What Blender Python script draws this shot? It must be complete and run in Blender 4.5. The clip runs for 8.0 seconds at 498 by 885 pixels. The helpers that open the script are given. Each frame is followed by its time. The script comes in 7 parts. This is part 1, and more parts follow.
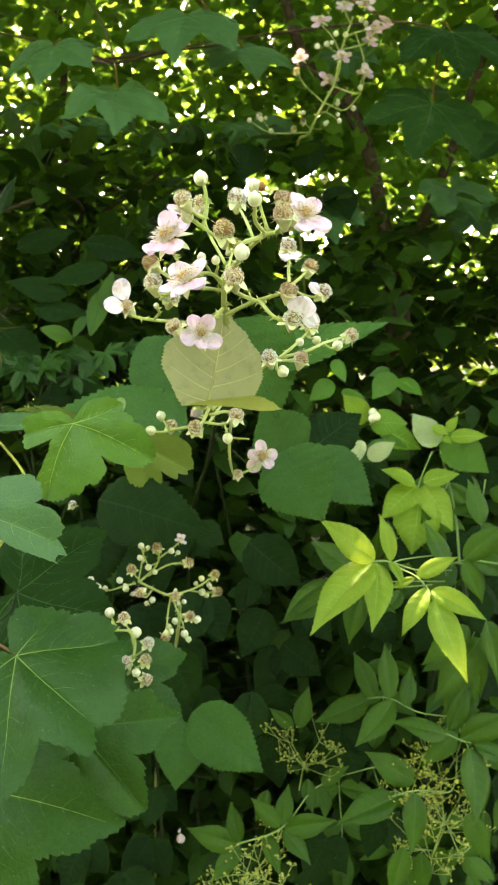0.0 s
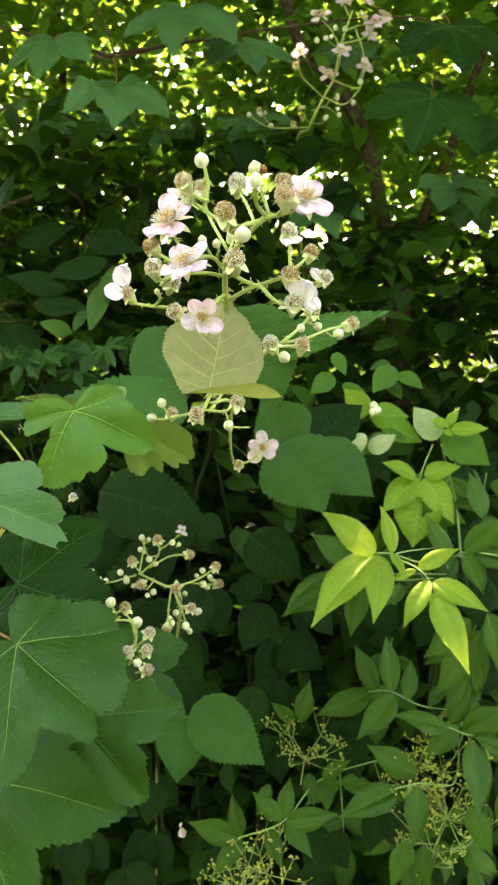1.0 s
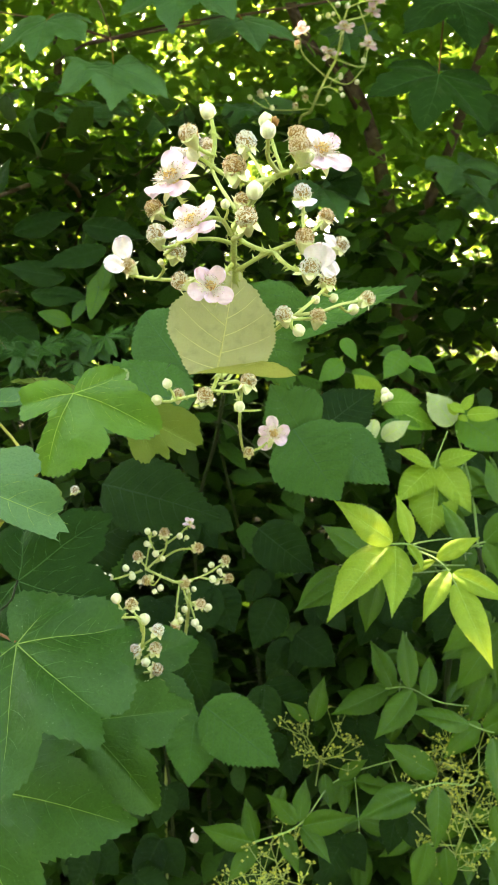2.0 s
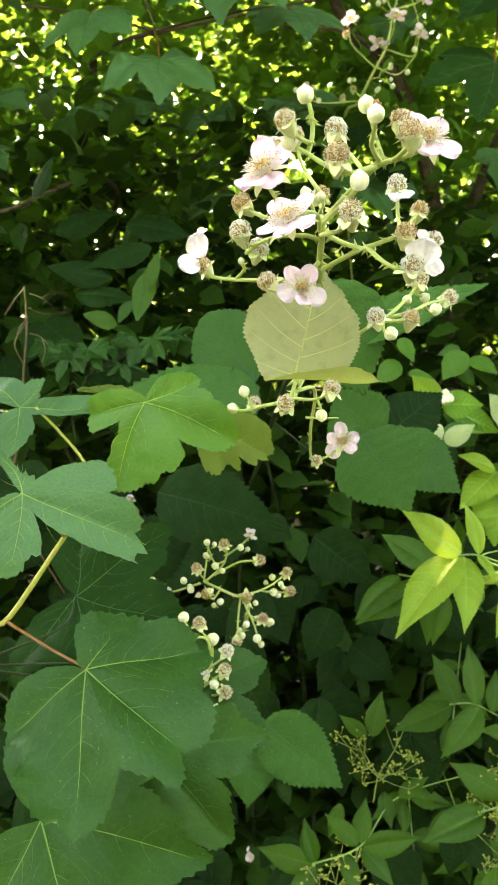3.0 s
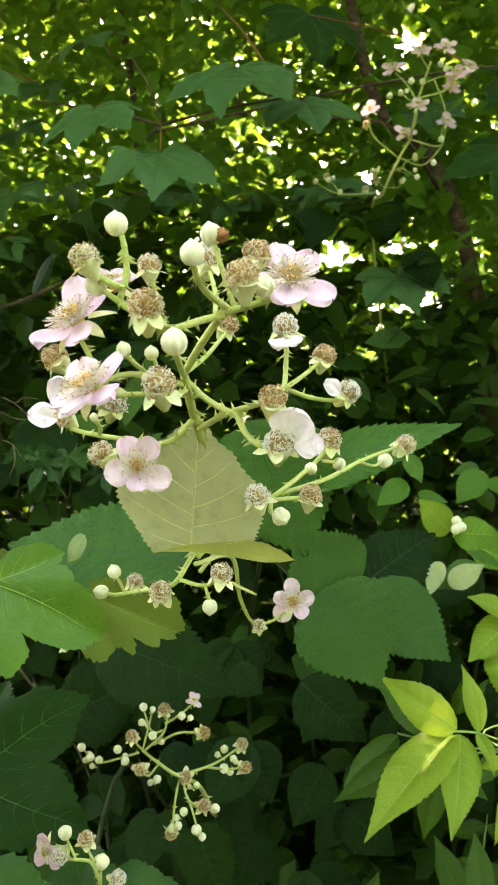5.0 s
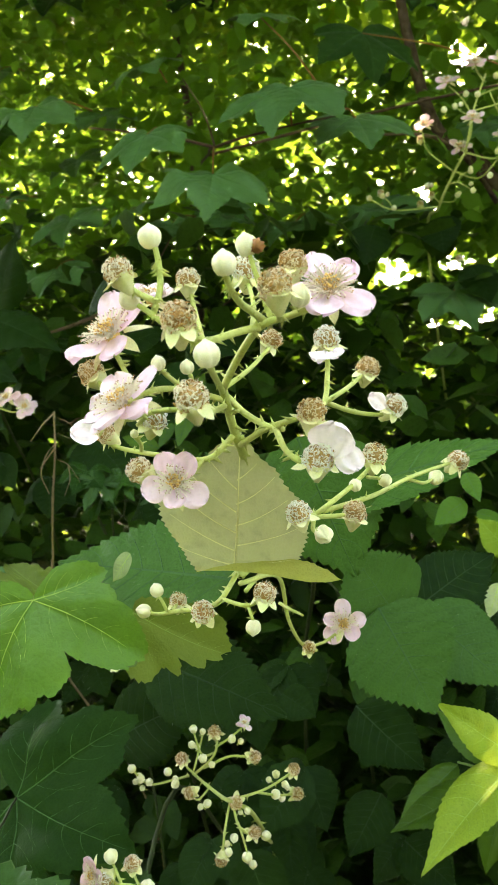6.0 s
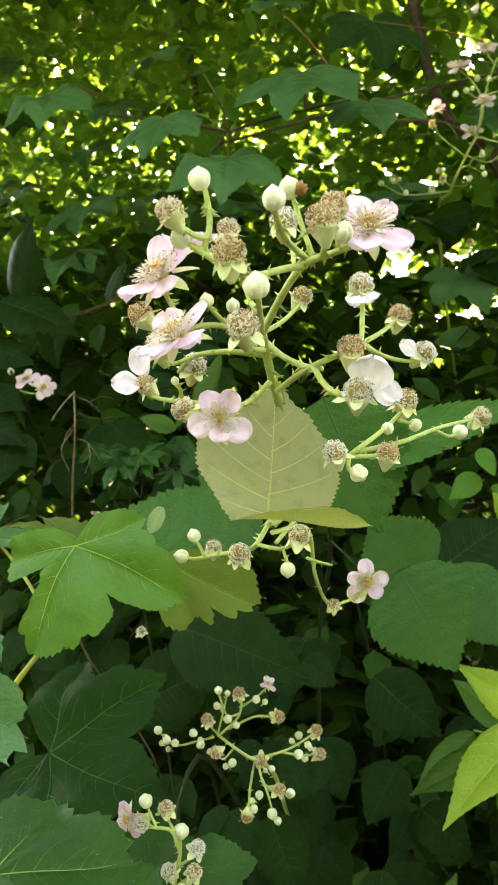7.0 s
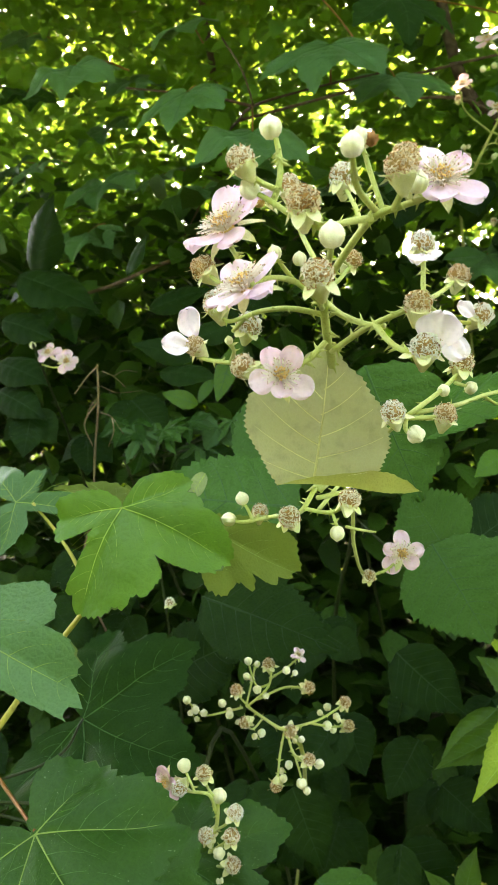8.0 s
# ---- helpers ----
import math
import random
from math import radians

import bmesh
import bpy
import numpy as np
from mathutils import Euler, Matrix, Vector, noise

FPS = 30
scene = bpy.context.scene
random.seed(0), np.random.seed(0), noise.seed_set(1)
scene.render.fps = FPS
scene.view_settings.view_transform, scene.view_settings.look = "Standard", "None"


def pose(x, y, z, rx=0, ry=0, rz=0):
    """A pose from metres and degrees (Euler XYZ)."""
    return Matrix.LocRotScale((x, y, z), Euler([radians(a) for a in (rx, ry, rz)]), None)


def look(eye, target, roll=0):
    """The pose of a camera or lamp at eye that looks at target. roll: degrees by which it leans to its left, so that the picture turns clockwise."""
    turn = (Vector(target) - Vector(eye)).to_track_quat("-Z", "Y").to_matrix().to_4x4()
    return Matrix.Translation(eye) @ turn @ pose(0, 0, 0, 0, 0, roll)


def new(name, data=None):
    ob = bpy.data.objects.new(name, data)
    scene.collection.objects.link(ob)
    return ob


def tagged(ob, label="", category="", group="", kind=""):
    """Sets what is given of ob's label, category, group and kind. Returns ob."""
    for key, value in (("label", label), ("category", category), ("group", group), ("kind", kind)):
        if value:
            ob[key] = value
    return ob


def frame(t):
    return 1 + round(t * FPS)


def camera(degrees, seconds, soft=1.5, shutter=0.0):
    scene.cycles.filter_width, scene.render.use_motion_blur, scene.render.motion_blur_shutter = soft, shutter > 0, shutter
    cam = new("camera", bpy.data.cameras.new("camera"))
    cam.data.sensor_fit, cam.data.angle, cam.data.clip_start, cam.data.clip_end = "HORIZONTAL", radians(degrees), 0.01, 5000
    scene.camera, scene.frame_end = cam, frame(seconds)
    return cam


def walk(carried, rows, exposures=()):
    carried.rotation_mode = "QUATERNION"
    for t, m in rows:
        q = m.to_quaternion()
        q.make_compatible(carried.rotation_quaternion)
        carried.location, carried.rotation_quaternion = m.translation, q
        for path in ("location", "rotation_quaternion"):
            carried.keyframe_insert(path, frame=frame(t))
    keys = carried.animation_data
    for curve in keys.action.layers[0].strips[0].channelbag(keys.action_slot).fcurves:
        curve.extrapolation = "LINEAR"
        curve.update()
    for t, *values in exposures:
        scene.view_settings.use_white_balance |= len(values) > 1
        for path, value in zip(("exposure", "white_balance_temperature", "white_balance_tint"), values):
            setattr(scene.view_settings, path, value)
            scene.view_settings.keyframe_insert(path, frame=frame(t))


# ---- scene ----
cam = camera(35.33, 8.0, soft=1.5)
PATH = [
    (0, (0.01269, 0.04456, 1.50694), (0.01432, 2.01994, 1.19411), 0.35),
    (0.5, (0.01308, 0.04279, 1.50351), (0.01384, 2.01810, 1.19023), 0.16),
    (1, (0.01188, 0.04490, 1.49813), (0.01394, 2.02053, 1.18686), 0.22),
    (1.2, (0.00869, 0.04968, 1.50142), (0.00568, 2.02564, 1.19228), 0.10),
    (2.3, (0.00327, 0.08557, 1.47922), (-0.00822, 2.05982, 1.15952), -1.16),
    (2.5, (-0.00965, 0.09063, 1.48220), (-0.03653, 2.06443, 1.16068), -1.30),
    (3, (-0.02629, 0.10861, 1.48637), (-0.09579, 2.08172, 1.16697), -1.29),
    (3.5, (0.00174, 0.14935, 1.50734), (-0.13309, 2.12539, 1.22970), -1.45),
    (4, (0.03197, 0.17038, 1.51819), (-0.11133, 2.15478, 1.31423), -0.67),
    (4.2, (0.04154, 0.17260, 1.52217), (-0.10863, 2.15679, 1.32112), -0.30),
    (5.3, (0.06012, 0.22899, 1.52543), (-0.26224, 2.19941, 1.40924), -0.45),
    (5.5, (0.05676, 0.23332, 1.52478), (-0.31137, 2.19607, 1.41471), -0.52),
    (6, (0.06520, 0.22167, 1.52319), (-0.33861, 2.17867, 1.43915), -0.88),
    (6.5, (0.05428, 0.20862, 1.51881), (-0.36405, 2.16272, 1.43823), -1.24),
    (7, (0.05504, 0.20483, 1.50238), (-0.36093, 2.15910, 1.41406), -1.10),
    (7.5, (0.05501, 0.20517, 1.49556), (-0.35234, 2.15977, 1.37906), -1.00),
    (8, (0.03483, 0.20249, 1.49253), (-0.39315, 2.15206, 1.36610), -0.46),
]
EXPOSURES = [(0.0, 4.5, 8700, 15), (1.2, 4.56, 8700, 15), (2.4, 4.74, 8700, 15), (3.0, 4.74, 8700, 15), (3.5, 4.54, 8700, 15), (4.0, 4.36, 8700, 15), (5.5, 4.42, 8700, 15), (8.0, 4.44, 8700, 15)]
walk(cam, [(t, look(eye, target, roll)) for t, eye, target, roll in PATH], EXPOSURES)
# a phone lens held close: what lies far behind the flowers is slightly out of focus
cam.data.dof.use_dof = True
cam.data.dof.focus_distance = 0.345
cam.data.dof.aperture_fstop = 46.0

# ---- world and sun ----
SUN_ELEVATION, SUN_AZIMUTH = 52.0, -14.0  # degrees; azimuth from +y (behind the hedge) towards +x
world = bpy.data.worlds.new("sky")
scene.world = world
world.use_nodes = True
wn = world.node_tree
sky = wn.nodes.new("ShaderNodeTexSky")
sky.sky_type = "NISHITA"
sky.sun_disc = False
sky.sun_elevation = radians(SUN_ELEVATION)
sky.sun_rotation = radians(SUN_AZIMUTH)
sky.air_density, sky.dust_density, sky.ozone_density = 1.0, 3.0, 1.0
background = wn.nodes["Background"]
background.inputs["Strength"].default_value = 0.15
wn.links.new(sky.outputs["Color"], background.inputs["Color"])

sun_data = bpy.data.lights.new("sun", "SUN")
sun_data.energy, sun_data.angle, sun_data.color = 2.1, radians(0.6), (1.0, 0.95, 0.86)
sun = new("sun", sun_data)
sun.matrix_world = look((math.sin(radians(SUN_AZIMUTH)) * 8, math.cos(radians(SUN_AZIMUTH)) * 8, 8 * math.tan(radians(SUN_ELEVATION))), (0, 0, 0))


# ---- materials ----
def material(name):
    mat = bpy.data.materials.new(name)
    mat.use_nodes = True
    tree = mat.node_tree
    return mat, tree, tree.nodes["Principled BSDF"], tree.nodes["Material Output"]


def mixed(tree, a, b, factor):
    node = tree.nodes.new("ShaderNodeMix")
    node.data_type = "RGBA"
    for value, slot in ((a, 6), (b, 7)):
        if isinstance(value, tuple):
            node.inputs[slot].default_value = (*value, 1)
        else:
            tree.links.new(value, node.inputs[slot])
    if isinstance(factor, float):
        node.inputs[0].default_value = factor
    else:
        tree.links.new(factor, node.inputs[0])
    return node.outputs[2]


def ramp(tree, value, low, high):
    node = tree.nodes.new("ShaderNodeMapRange")
    node.inputs["From Min"].default_value, node.inputs["From Max"].default_value = low, high
    tree.links.new(value, node.inputs["Value"])
    return node.outputs["Result"]


def noise_value(tree, scale, detail=3.0):
    coords = tree.nodes.new("ShaderNodeTexCoord")
    node = tree.nodes.new("ShaderNodeTexNoise")
    node.inputs["Scale"].default_value, node.inputs["Detail"].default_value = scale, detail
    tree.links.new(coords.outputs["Object"], node.inputs["Vector"])
    return node.outputs["Fac"]


def living(name, dark, light, rough=0.45, through_light=0.3, glow=None, scale=6.0, grain=90.0, bump=0.15, island=False, spots=None, specular=0.17, bump_distance=0.02, cells=0.0):
    """Leaf, petal or stem: two tones mixed piece by piece and blotch by blotch, fine grain, light shining through."""
    mat, tree, bsdf, out = material(name)
    if island:
        pick = tree.nodes.new("ShaderNodeNewGeometry").outputs["Random Per Island"]
    else:
        pick = tree.nodes.new("ShaderNodeObjectInfo").outputs["Random"]
    blotch = ramp(tree, noise_value(tree, scale), 0.35, 0.68)
    total = tree.nodes.new("ShaderNodeMath")
    total.operation = "MULTIPLY_ADD"
    tree.links.new(pick, total.inputs[0])
    total.inputs[1].default_value = 0.6
    half = tree.nodes.new("ShaderNodeMath")
    half.operation = "MULTIPLY"
    half.inputs[1].default_value = 0.4
    tree.links.new(blotch, half.inputs[0])
    tree.links.new(half.outputs[0], total.inputs[2])
    colour = mixed(tree, dark, light, total.outputs[0])
    fine = noise_value(tree, grain, 4.0)
    shade = mixed(tree, colour, tuple(c * 0.72 for c in dark), ramp(tree, fine, 0.5, 0.85))
    height = fine
    if cells:
        # the fine net of veins between the ribs
        coords = tree.nodes.new("ShaderNodeTexCoord")
        net = tree.nodes.new("ShaderNodeTexVoronoi")
        net.feature = "DISTANCE_TO_EDGE"
        net.inputs["Scale"].default_value = cells
        tree.links.new(coords.outputs["Object"], net.inputs["Vector"])
        edge = ramp(tree, net.outputs["Distance"], 0.14, 0.0)
        paler = mixed(tree, shade, tuple(min(1.0, c * 1.9 + 0.012) for c in light), 0.5)
        faint = tree.nodes.new("ShaderNodeMath")
        faint.operation = "MULTIPLY"
        faint.inputs[1].default_value = 0.14
        tree.links.new(edge, faint.inputs[0])
        shade = mixed(tree, shade, paler, faint.outputs[0])
        swell = tree.nodes.new("ShaderNodeMath")
        swell.operation = "MULTIPLY_ADD"
        tree.links.new(net.outputs["Distance"], swell.inputs[0])
        swell.inputs[1].default_value = 2.5
        tree.links.new(fine, swell.inputs[2])
        height = swell.outputs[0]
    if spots:
        shade = mixed(tree, shade, spots, ramp(tree, noise_value(tree, scale * 17, 2.0), 0.71, 0.75))
    tree.links.new(shade, bsdf.inputs["Base Color"])
    bsdf.inputs["Roughness"].default_value = rough
    bsdf.inputs["Specular IOR Level"].default_value = specular
    relief = tree.nodes.new("ShaderNodeBump")
    relief.inputs["Strength"].default_value, relief.inputs["Distance"].default_value = bump, bump_distance
    tree.links.new(height, relief.inputs["Height"])
    tree.links.new(relief.outputs["Normal"], bsdf.inputs["Normal"])
    if through_light:
        lit = tree.nodes.new("ShaderNodeBsdfTranslucent")
        if glow:
            lit.inputs["Color"].default_value = (*glow, 1)
        else:
            tree.links.new(shade, lit.inputs["Color"])
        blend = tree.nodes.new("ShaderNodeMixShader")
        blend.inputs[0].default_value = through_light
        tree.links.new(bsdf.outputs[0], blend.inputs[1])
        tree.links.new(lit.outputs[0], blend.inputs[2])
        tree.links.new(blend.outputs[0], out.inputs["Surface"])
    return mat


SYCAMORE = living("sycamore_leaf", (0.015, 0.058, 0.009), (0.036, 0.102, 0.017), 0.40, 0.2, (0.10, 0.22, 0.02), spots=(0.20, 0.28, 0.12), scale=4.0, cells=17.0, bump=0.13, specular=0.14)
SYCAMORE_YOUNG = living("young_sycamore_leaf", (0.036, 0.118, 0.012), (0.085, 0.205, 0.024), 0.34, 0.28, (0.20, 0.36, 0.03), scale=3.2, cells=15.0, bump=0.16, specular=0.26)
SYCAMORE_PALE = living("pale_leaf_underside", (0.57, 0.545, 0.305), (0.63, 0.605, 0.355), 0.6, 0.12, (0.58, 0.60, 0.30), scale=3.5, cells=40.0, bump=0.10, grain=9.0)
# the sky's bluish sheen is put into this paler leaf colour
SYCAMORE_BLUE = living("sky_sheen_sycamore_leaf", (0.046, 0.120, 0.038), (0.074, 0.168, 0.056), 0.38, 0.2, (0.10, 0.19, 0.03), scale=3.0, cells=26.0, bump=0.16, specular=0.16)
FOLDED_LEAF = living("yellow_green_leaf_fold", (0.47, 0.46, 0.13), (0.54, 0.53, 0.17), 0.6, 0.20, (0.46, 0.47, 0.10), cells=40.0, bump=0.10)
OLIVE_LEAF = living("olive_leaf_underside", (0.085, 0.128, 0.022), (0.115, 0.168, 0.030), 0.6, 0.35, (0.19, 0.26, 0.035), cells=34.0)
BRAMBLE = living("bramble_leaf", (0.025, 0.084, 0.014), (0.050, 0.134, 0.022), 0.42, 0.18, (0.09, 0.18, 0.02), spots=(0.15, 0.22, 0.08), scale=3.0, cells=22.0, bump=0.16, specular=0.12)
# shaded copy of the bramble leaf, darkened for inside the thicket
BRAMBLE_DARK = living("shade_dark_bramble_leaf", (0.004, 0.016, 0.003), (0.015, 0.042, 0.009), 0.38, 0.16, (0.045, 0.10, 0.011), cells=40.0, bump=0.16, specular=0.04)
# sycamore leaf with shade in its colour, for leaves hanging further back
SYCAMORE_DARK = living("shade_dark_sycamore_leaf", (0.009, 0.033, 0.007), (0.020, 0.060, 0.012), 0.48, 0.18, (0.06, 0.13, 0.015), cells=34.0, bump=0.14, specular=0.03)
HERB = living("grey_green_herb_leaf", (0.030, 0.075, 0.024), (0.050, 0.110, 0.036), 0.55, 0.2, (0.08, 0.16, 0.02), scale=4.0, cells=34.0, bump=0.16, specular=0.10)
BRAMBLE_GREY = living("bramble_leaf_underside", (0.22, 0.29, 0.11), (0.40, 0.43, 0.22), 0.7, 0.2, scale=3.0, cells=30.0, bump=0.25)
SHOOT = living("fresh_bramble_leaf", (0.045, 0.13, 0.012), (0.085, 0.20, 0.022), 0.42, 0.28, (0.20, 0.36, 0.03), scale=3.0, cells=34.0, bump=0.15)
FRESH_SHOOT = living("bright_shoot_leaf", (0.075, 0.19, 0.013), (0.13, 0.27, 0.024), 0.42, 0.30, (0.26, 0.42, 0.03), scale=3.0, cells=34.0, bump=0.15)
ELDER = living("elder_leaf", (0.018, 0.062, 0.005), (0.055, 0.130, 0.012), 0.34, 0.28, (0.18, 0.32, 0.02), scale=2.6, cells=30.0, bump=0.12, specular=0.18)
ELDER_YOUNG = living("young_elder_leaf", (0.13, 0.245, 0.016), (0.30, 0.40, 0.045), 0.42, 0.32, (0.40, 0.52, 0.06), scale=2.6, cells=30.0, bump=0.18)
VEIN = living("leaf_vein", (0.16, 0.26, 0.05), (0.21, 0.31, 0.065), 0.5, 0.0)
VEIN_SIDE = living("side_vein", (0.066, 0.160, 0.030), (0.085, 0.185, 0.040), 0.5, 0.0)
VEIN_ELDER = living("elder_vein", (0.09, 0.19, 0.04), (0.11, 0.22, 0.05), 0.5, 0.0)
VEIN_ELDER_YOUNG = living("young_elder_vein", (0.32, 0.46, 0.08), (0.38, 0.52, 0.10), 0.5, 0.1)
VEIN_YOUNG = living("young_leaf_vein", (0.36, 0.52, 0.10), (0.42, 0.57, 0.13), 0.5, 0.2)
RACHIS = living("elder_stalk", (0.20, 0.32, 0.09), (0.28, 0.40, 0.13), 0.5, 0.0, scale=40.0, grain=500.0)
# vein darkened along with the shaded bramble leaf
VEIN_DEEP = living("shade_dark_leaf_vein", (0.012, 0.038, 0.008), (0.020, 0.056, 0.012), 0.5, 0.0)
VEIN_DARK = living("dark_leaf_vein", (0.036, 0.102, 0.024), (0.054, 0.134, 0.032), 0.5, 0.0)
VEIN_PALE = living("pale_leaf_vein", (0.86, 0.82, 0.44), (0.93, 0.89, 0.52), 0.5, 0.2, (0.78, 0.78, 0.36))
STALK = living("green_stalk", (0.40, 0.45, 0.13), (0.55, 0.58, 0.20), 0.55, 0.0, scale=60.0, grain=900.0)
# canes and stalks inside the thicket, their shade put into the dark tone
CANE = living("shade_dark_cane", (0.022, 0.036, 0.012), (0.045, 0.055, 0.02), 0.55, 0.0, scale=30.0, grain=500.0)
PETIOLE = living("yellow_petiole", (0.36, 0.31, 0.06), (0.42, 0.40, 0.10), 0.5, 0.0, scale=30.0, grain=500.0)
RED_PETIOLE = living("red_petiole", (0.16, 0.060, 0.014), (0.23, 0.10, 0.022), 0.5, 0.0, scale=30.0, grain=500.0)
TWIG = living("brown_twig", (0.06, 0.035, 0.02), (0.11, 0.06, 0.035), 0.7, 0.0, scale=30.0, grain=500.0)
BARK = living("bark", (0.070, 0.045, 0.028), (0.14, 0.095, 0.062), 0.85, 0.0, scale=9.0, grain=70.0, bump=0.7, specular=0.05)
DEAD = living("dead_wood", (0.12, 0.08, 0.045), (0.22, 0.15, 0.09), 0.85, 0.0, scale=30.0, grain=300.0)
PETAL = living("pink_white_petal", (0.96, 0.62, 0.79), (0.98, 0.80, 0.89), 0.6, 0.3, (0.96, 0.72, 0.84), scale=2.5, grain=5.0, bump=0.12)
PETAL_WHITE = living("white_petal", (0.97, 0.76, 0.85), (0.99, 0.88, 0.93), 0.6, 0.3, (0.96, 0.81, 0.87), scale=2.5, grain=5.0, bump=0.12)
PETAL_PINK = living("pink_petal", (0.93, 0.58, 0.70), (0.95, 0.72, 0.80), 0.6, 0.35, (0.93, 0.68, 0.78), scale=2.5, grain=5.0, bump=0.12)
SEPAL = living("sepal", (0.72, 0.70, 0.33), (0.90, 0.86, 0.54), 0.7, 0.2, scale=3.0, grain=30.0)
BUD = living("flower_bud", (0.78, 0.72, 0.46), (0.92, 0.86, 0.64), 0.6, 0.1, scale=2.0, grain=14.0, bump=0.14)
FILAMENT = living("stamen_filament", (1.0, 0.86, 0.74), (1.0, 0.95, 0.88), 0.6, 0.45, scale=3.0)
FILAMENT_OLD = living("withered_stamen", (0.96, 0.84, 0.62), (1.0, 0.98, 0.90), 0.8, 0.45, scale=3.0, island=True)
FILAMENT_WHITE = living("whitish_withered_stamen", (0.98, 0.92, 0.82), (1.0, 1.0, 0.97), 0.8, 0.45, scale=3.0, island=True)
FILAMENT_GOLD = living("golden_withered_stamen", (0.84, 0.62, 0.36), (1.0, 0.95, 0.80), 0.8, 0.40, scale=3.0, island=True)
SPENT_CORE = living("brown_spent_heart", (0.40, 0.23, 0.08), (0.58, 0.38, 0.16), 0.9, 0.0, scale=3.0)
LEAF_MARGIN = living("worn_leaf_margin", (0.05, 0.11, 0.022), (0.11, 0.15, 0.035), 0.6, 0.2, scale=30.0)
ANTHER = living("anther", (0.34, 0.15, 0.06), (0.72, 0.44, 0.24), 0.8, 0.0, scale=3.0, island=True)
GOLD_ANTHER = living("golden_anther", (0.82, 0.48, 0.13), (0.96, 0.70, 0.28), 0.8, 0.0, scale=3.0, island=True)
ANTHER_OLD = living("withered_anther", (0.30, 0.13, 0.035), (0.70, 0.42, 0.16), 0.9, 0.0, scale=3.0, island=True)
CARPEL = living("carpels", (0.62, 0.36, 0.11), (0.78, 0.54, 0.22), 0.7, 0.0, scale=4.0)
WITHERED = living("withered_petal", (0.30, 0.13, 0.05), (0.42, 0.20, 0.08), 0.8, 0.0, scale=4.0)
ELDER_BUD = living("elder_flower_bud", (0.36, 0.37, 0.06), (0.50, 0.47, 0.10), 0.6, 0.0, scale=120.0, island=True)
ELDER_RAY = living("elder_flower_ray", (0.26, 0.32, 0.08), (0.34, 0.38, 0.12), 0.6, 0.0, scale=60.0)
# low hedge foliage: deep shade is put into these near-black greens
HEDGE = living("shade_dark_hedge_leaves", (0.006, 0.022, 0.004), (0.046, 0.115, 0.019), 0.42, 0.25, (0.08, 0.16, 0.013), scale=5.0, grain=200.0, island=True, specular=0.12)
# upper hedge foliage: the same leaf lightened where more light comes through
HEDGE_HIGH = living("lightened_hedge_leaves", (0.055, 0.14, 0.02), (0.10, 0.23, 0.035), 0.5, 0.45, (0.18, 0.37, 0.035), scale=5.0, grain=200.0, island=True, specular=0.05)
CROWN = living("tree_leaves", (0.04, 0.10, 0.02), (0.08, 0.17, 0.03), 0.5, 0.4, (0.22, 0.34, 0.03), scale=3.0, grain=150.0, island=True, specular=0.05)
# sunlight partly put into the colour: brighter, yellower and more translucent than CROWN
FAR_LEAVES = living("sunlight_tinted_leaves", (0.09, 0.17, 0.018), (0.16, 0.26, 0.03), 0.5, 0.5, (0.31, 0.43, 0.045), scale=2.0, grain=100.0, island=True)
SOIL = living("leaf_litter", (0.014, 0.011, 0.007), (0.036, 0.026, 0.016), 0.95, 0.0, scale=4.0, grain=60.0, bump=0.8)


# ---- building helpers ----
WORLD = {}


def made_mesh(name, verts, faces, mats, marks=None, smooth=True):
    mesh = bpy.data.meshes.new(name)
    mesh.from_pydata([tuple(v) for v in verts], [], faces)
    for mat in mats if isinstance(mats, (list, tuple)) else [mats]:
        mesh.materials.append(mat)
    if marks is not None:
        mesh.polygons.foreach_set("material_index", marks)
    if smooth:
        mesh.shade_smooth()
    mesh.update()
    return mesh


def part(name, mesh, parent=None, m=None, label=""):
    """One mesh object at the world pose m, under a thing or a part."""
    m = m or Matrix()
    ob = new(name, mesh)
    if parent:
        ob.parent = parent
        ob.matrix_parent_inverse = WORLD[parent].inverted()
    ob.matrix_basis = m
    WORLD[ob] = m
    return tagged(ob, label)


def thing(name, at, label, category, group="", kind=""):
    ob = new(name)
    ob.empty_display_size = 0.05
    ob.matrix_basis = Matrix.Translation(at)
    WORLD[ob] = Matrix.Translation(at)
    return tagged(ob, label, category, group, kind)


def along(points, steps=6):
    """A smooth line through the points."""
    p = [Vector(q) for q in points]
    if len(p) == 2:
        return [p[0].lerp(p[1], n / steps) for n in range(steps + 1)]
    p = [2 * p[0] - p[1], *p, 2 * p[-1] - p[-2]]
    line = []
    for a, b, c, d in zip(p, p[1:], p[2:], p[3:]):
        for n in range(steps):
            t = n / steps
            line.append(0.5 * (2 * b + (c - a) * t + (2 * a - 5 * b + 4 * c - d) * t * t + (3 * b - a - 3 * c + d) * t ** 3))
    return [*line, p[-2]]


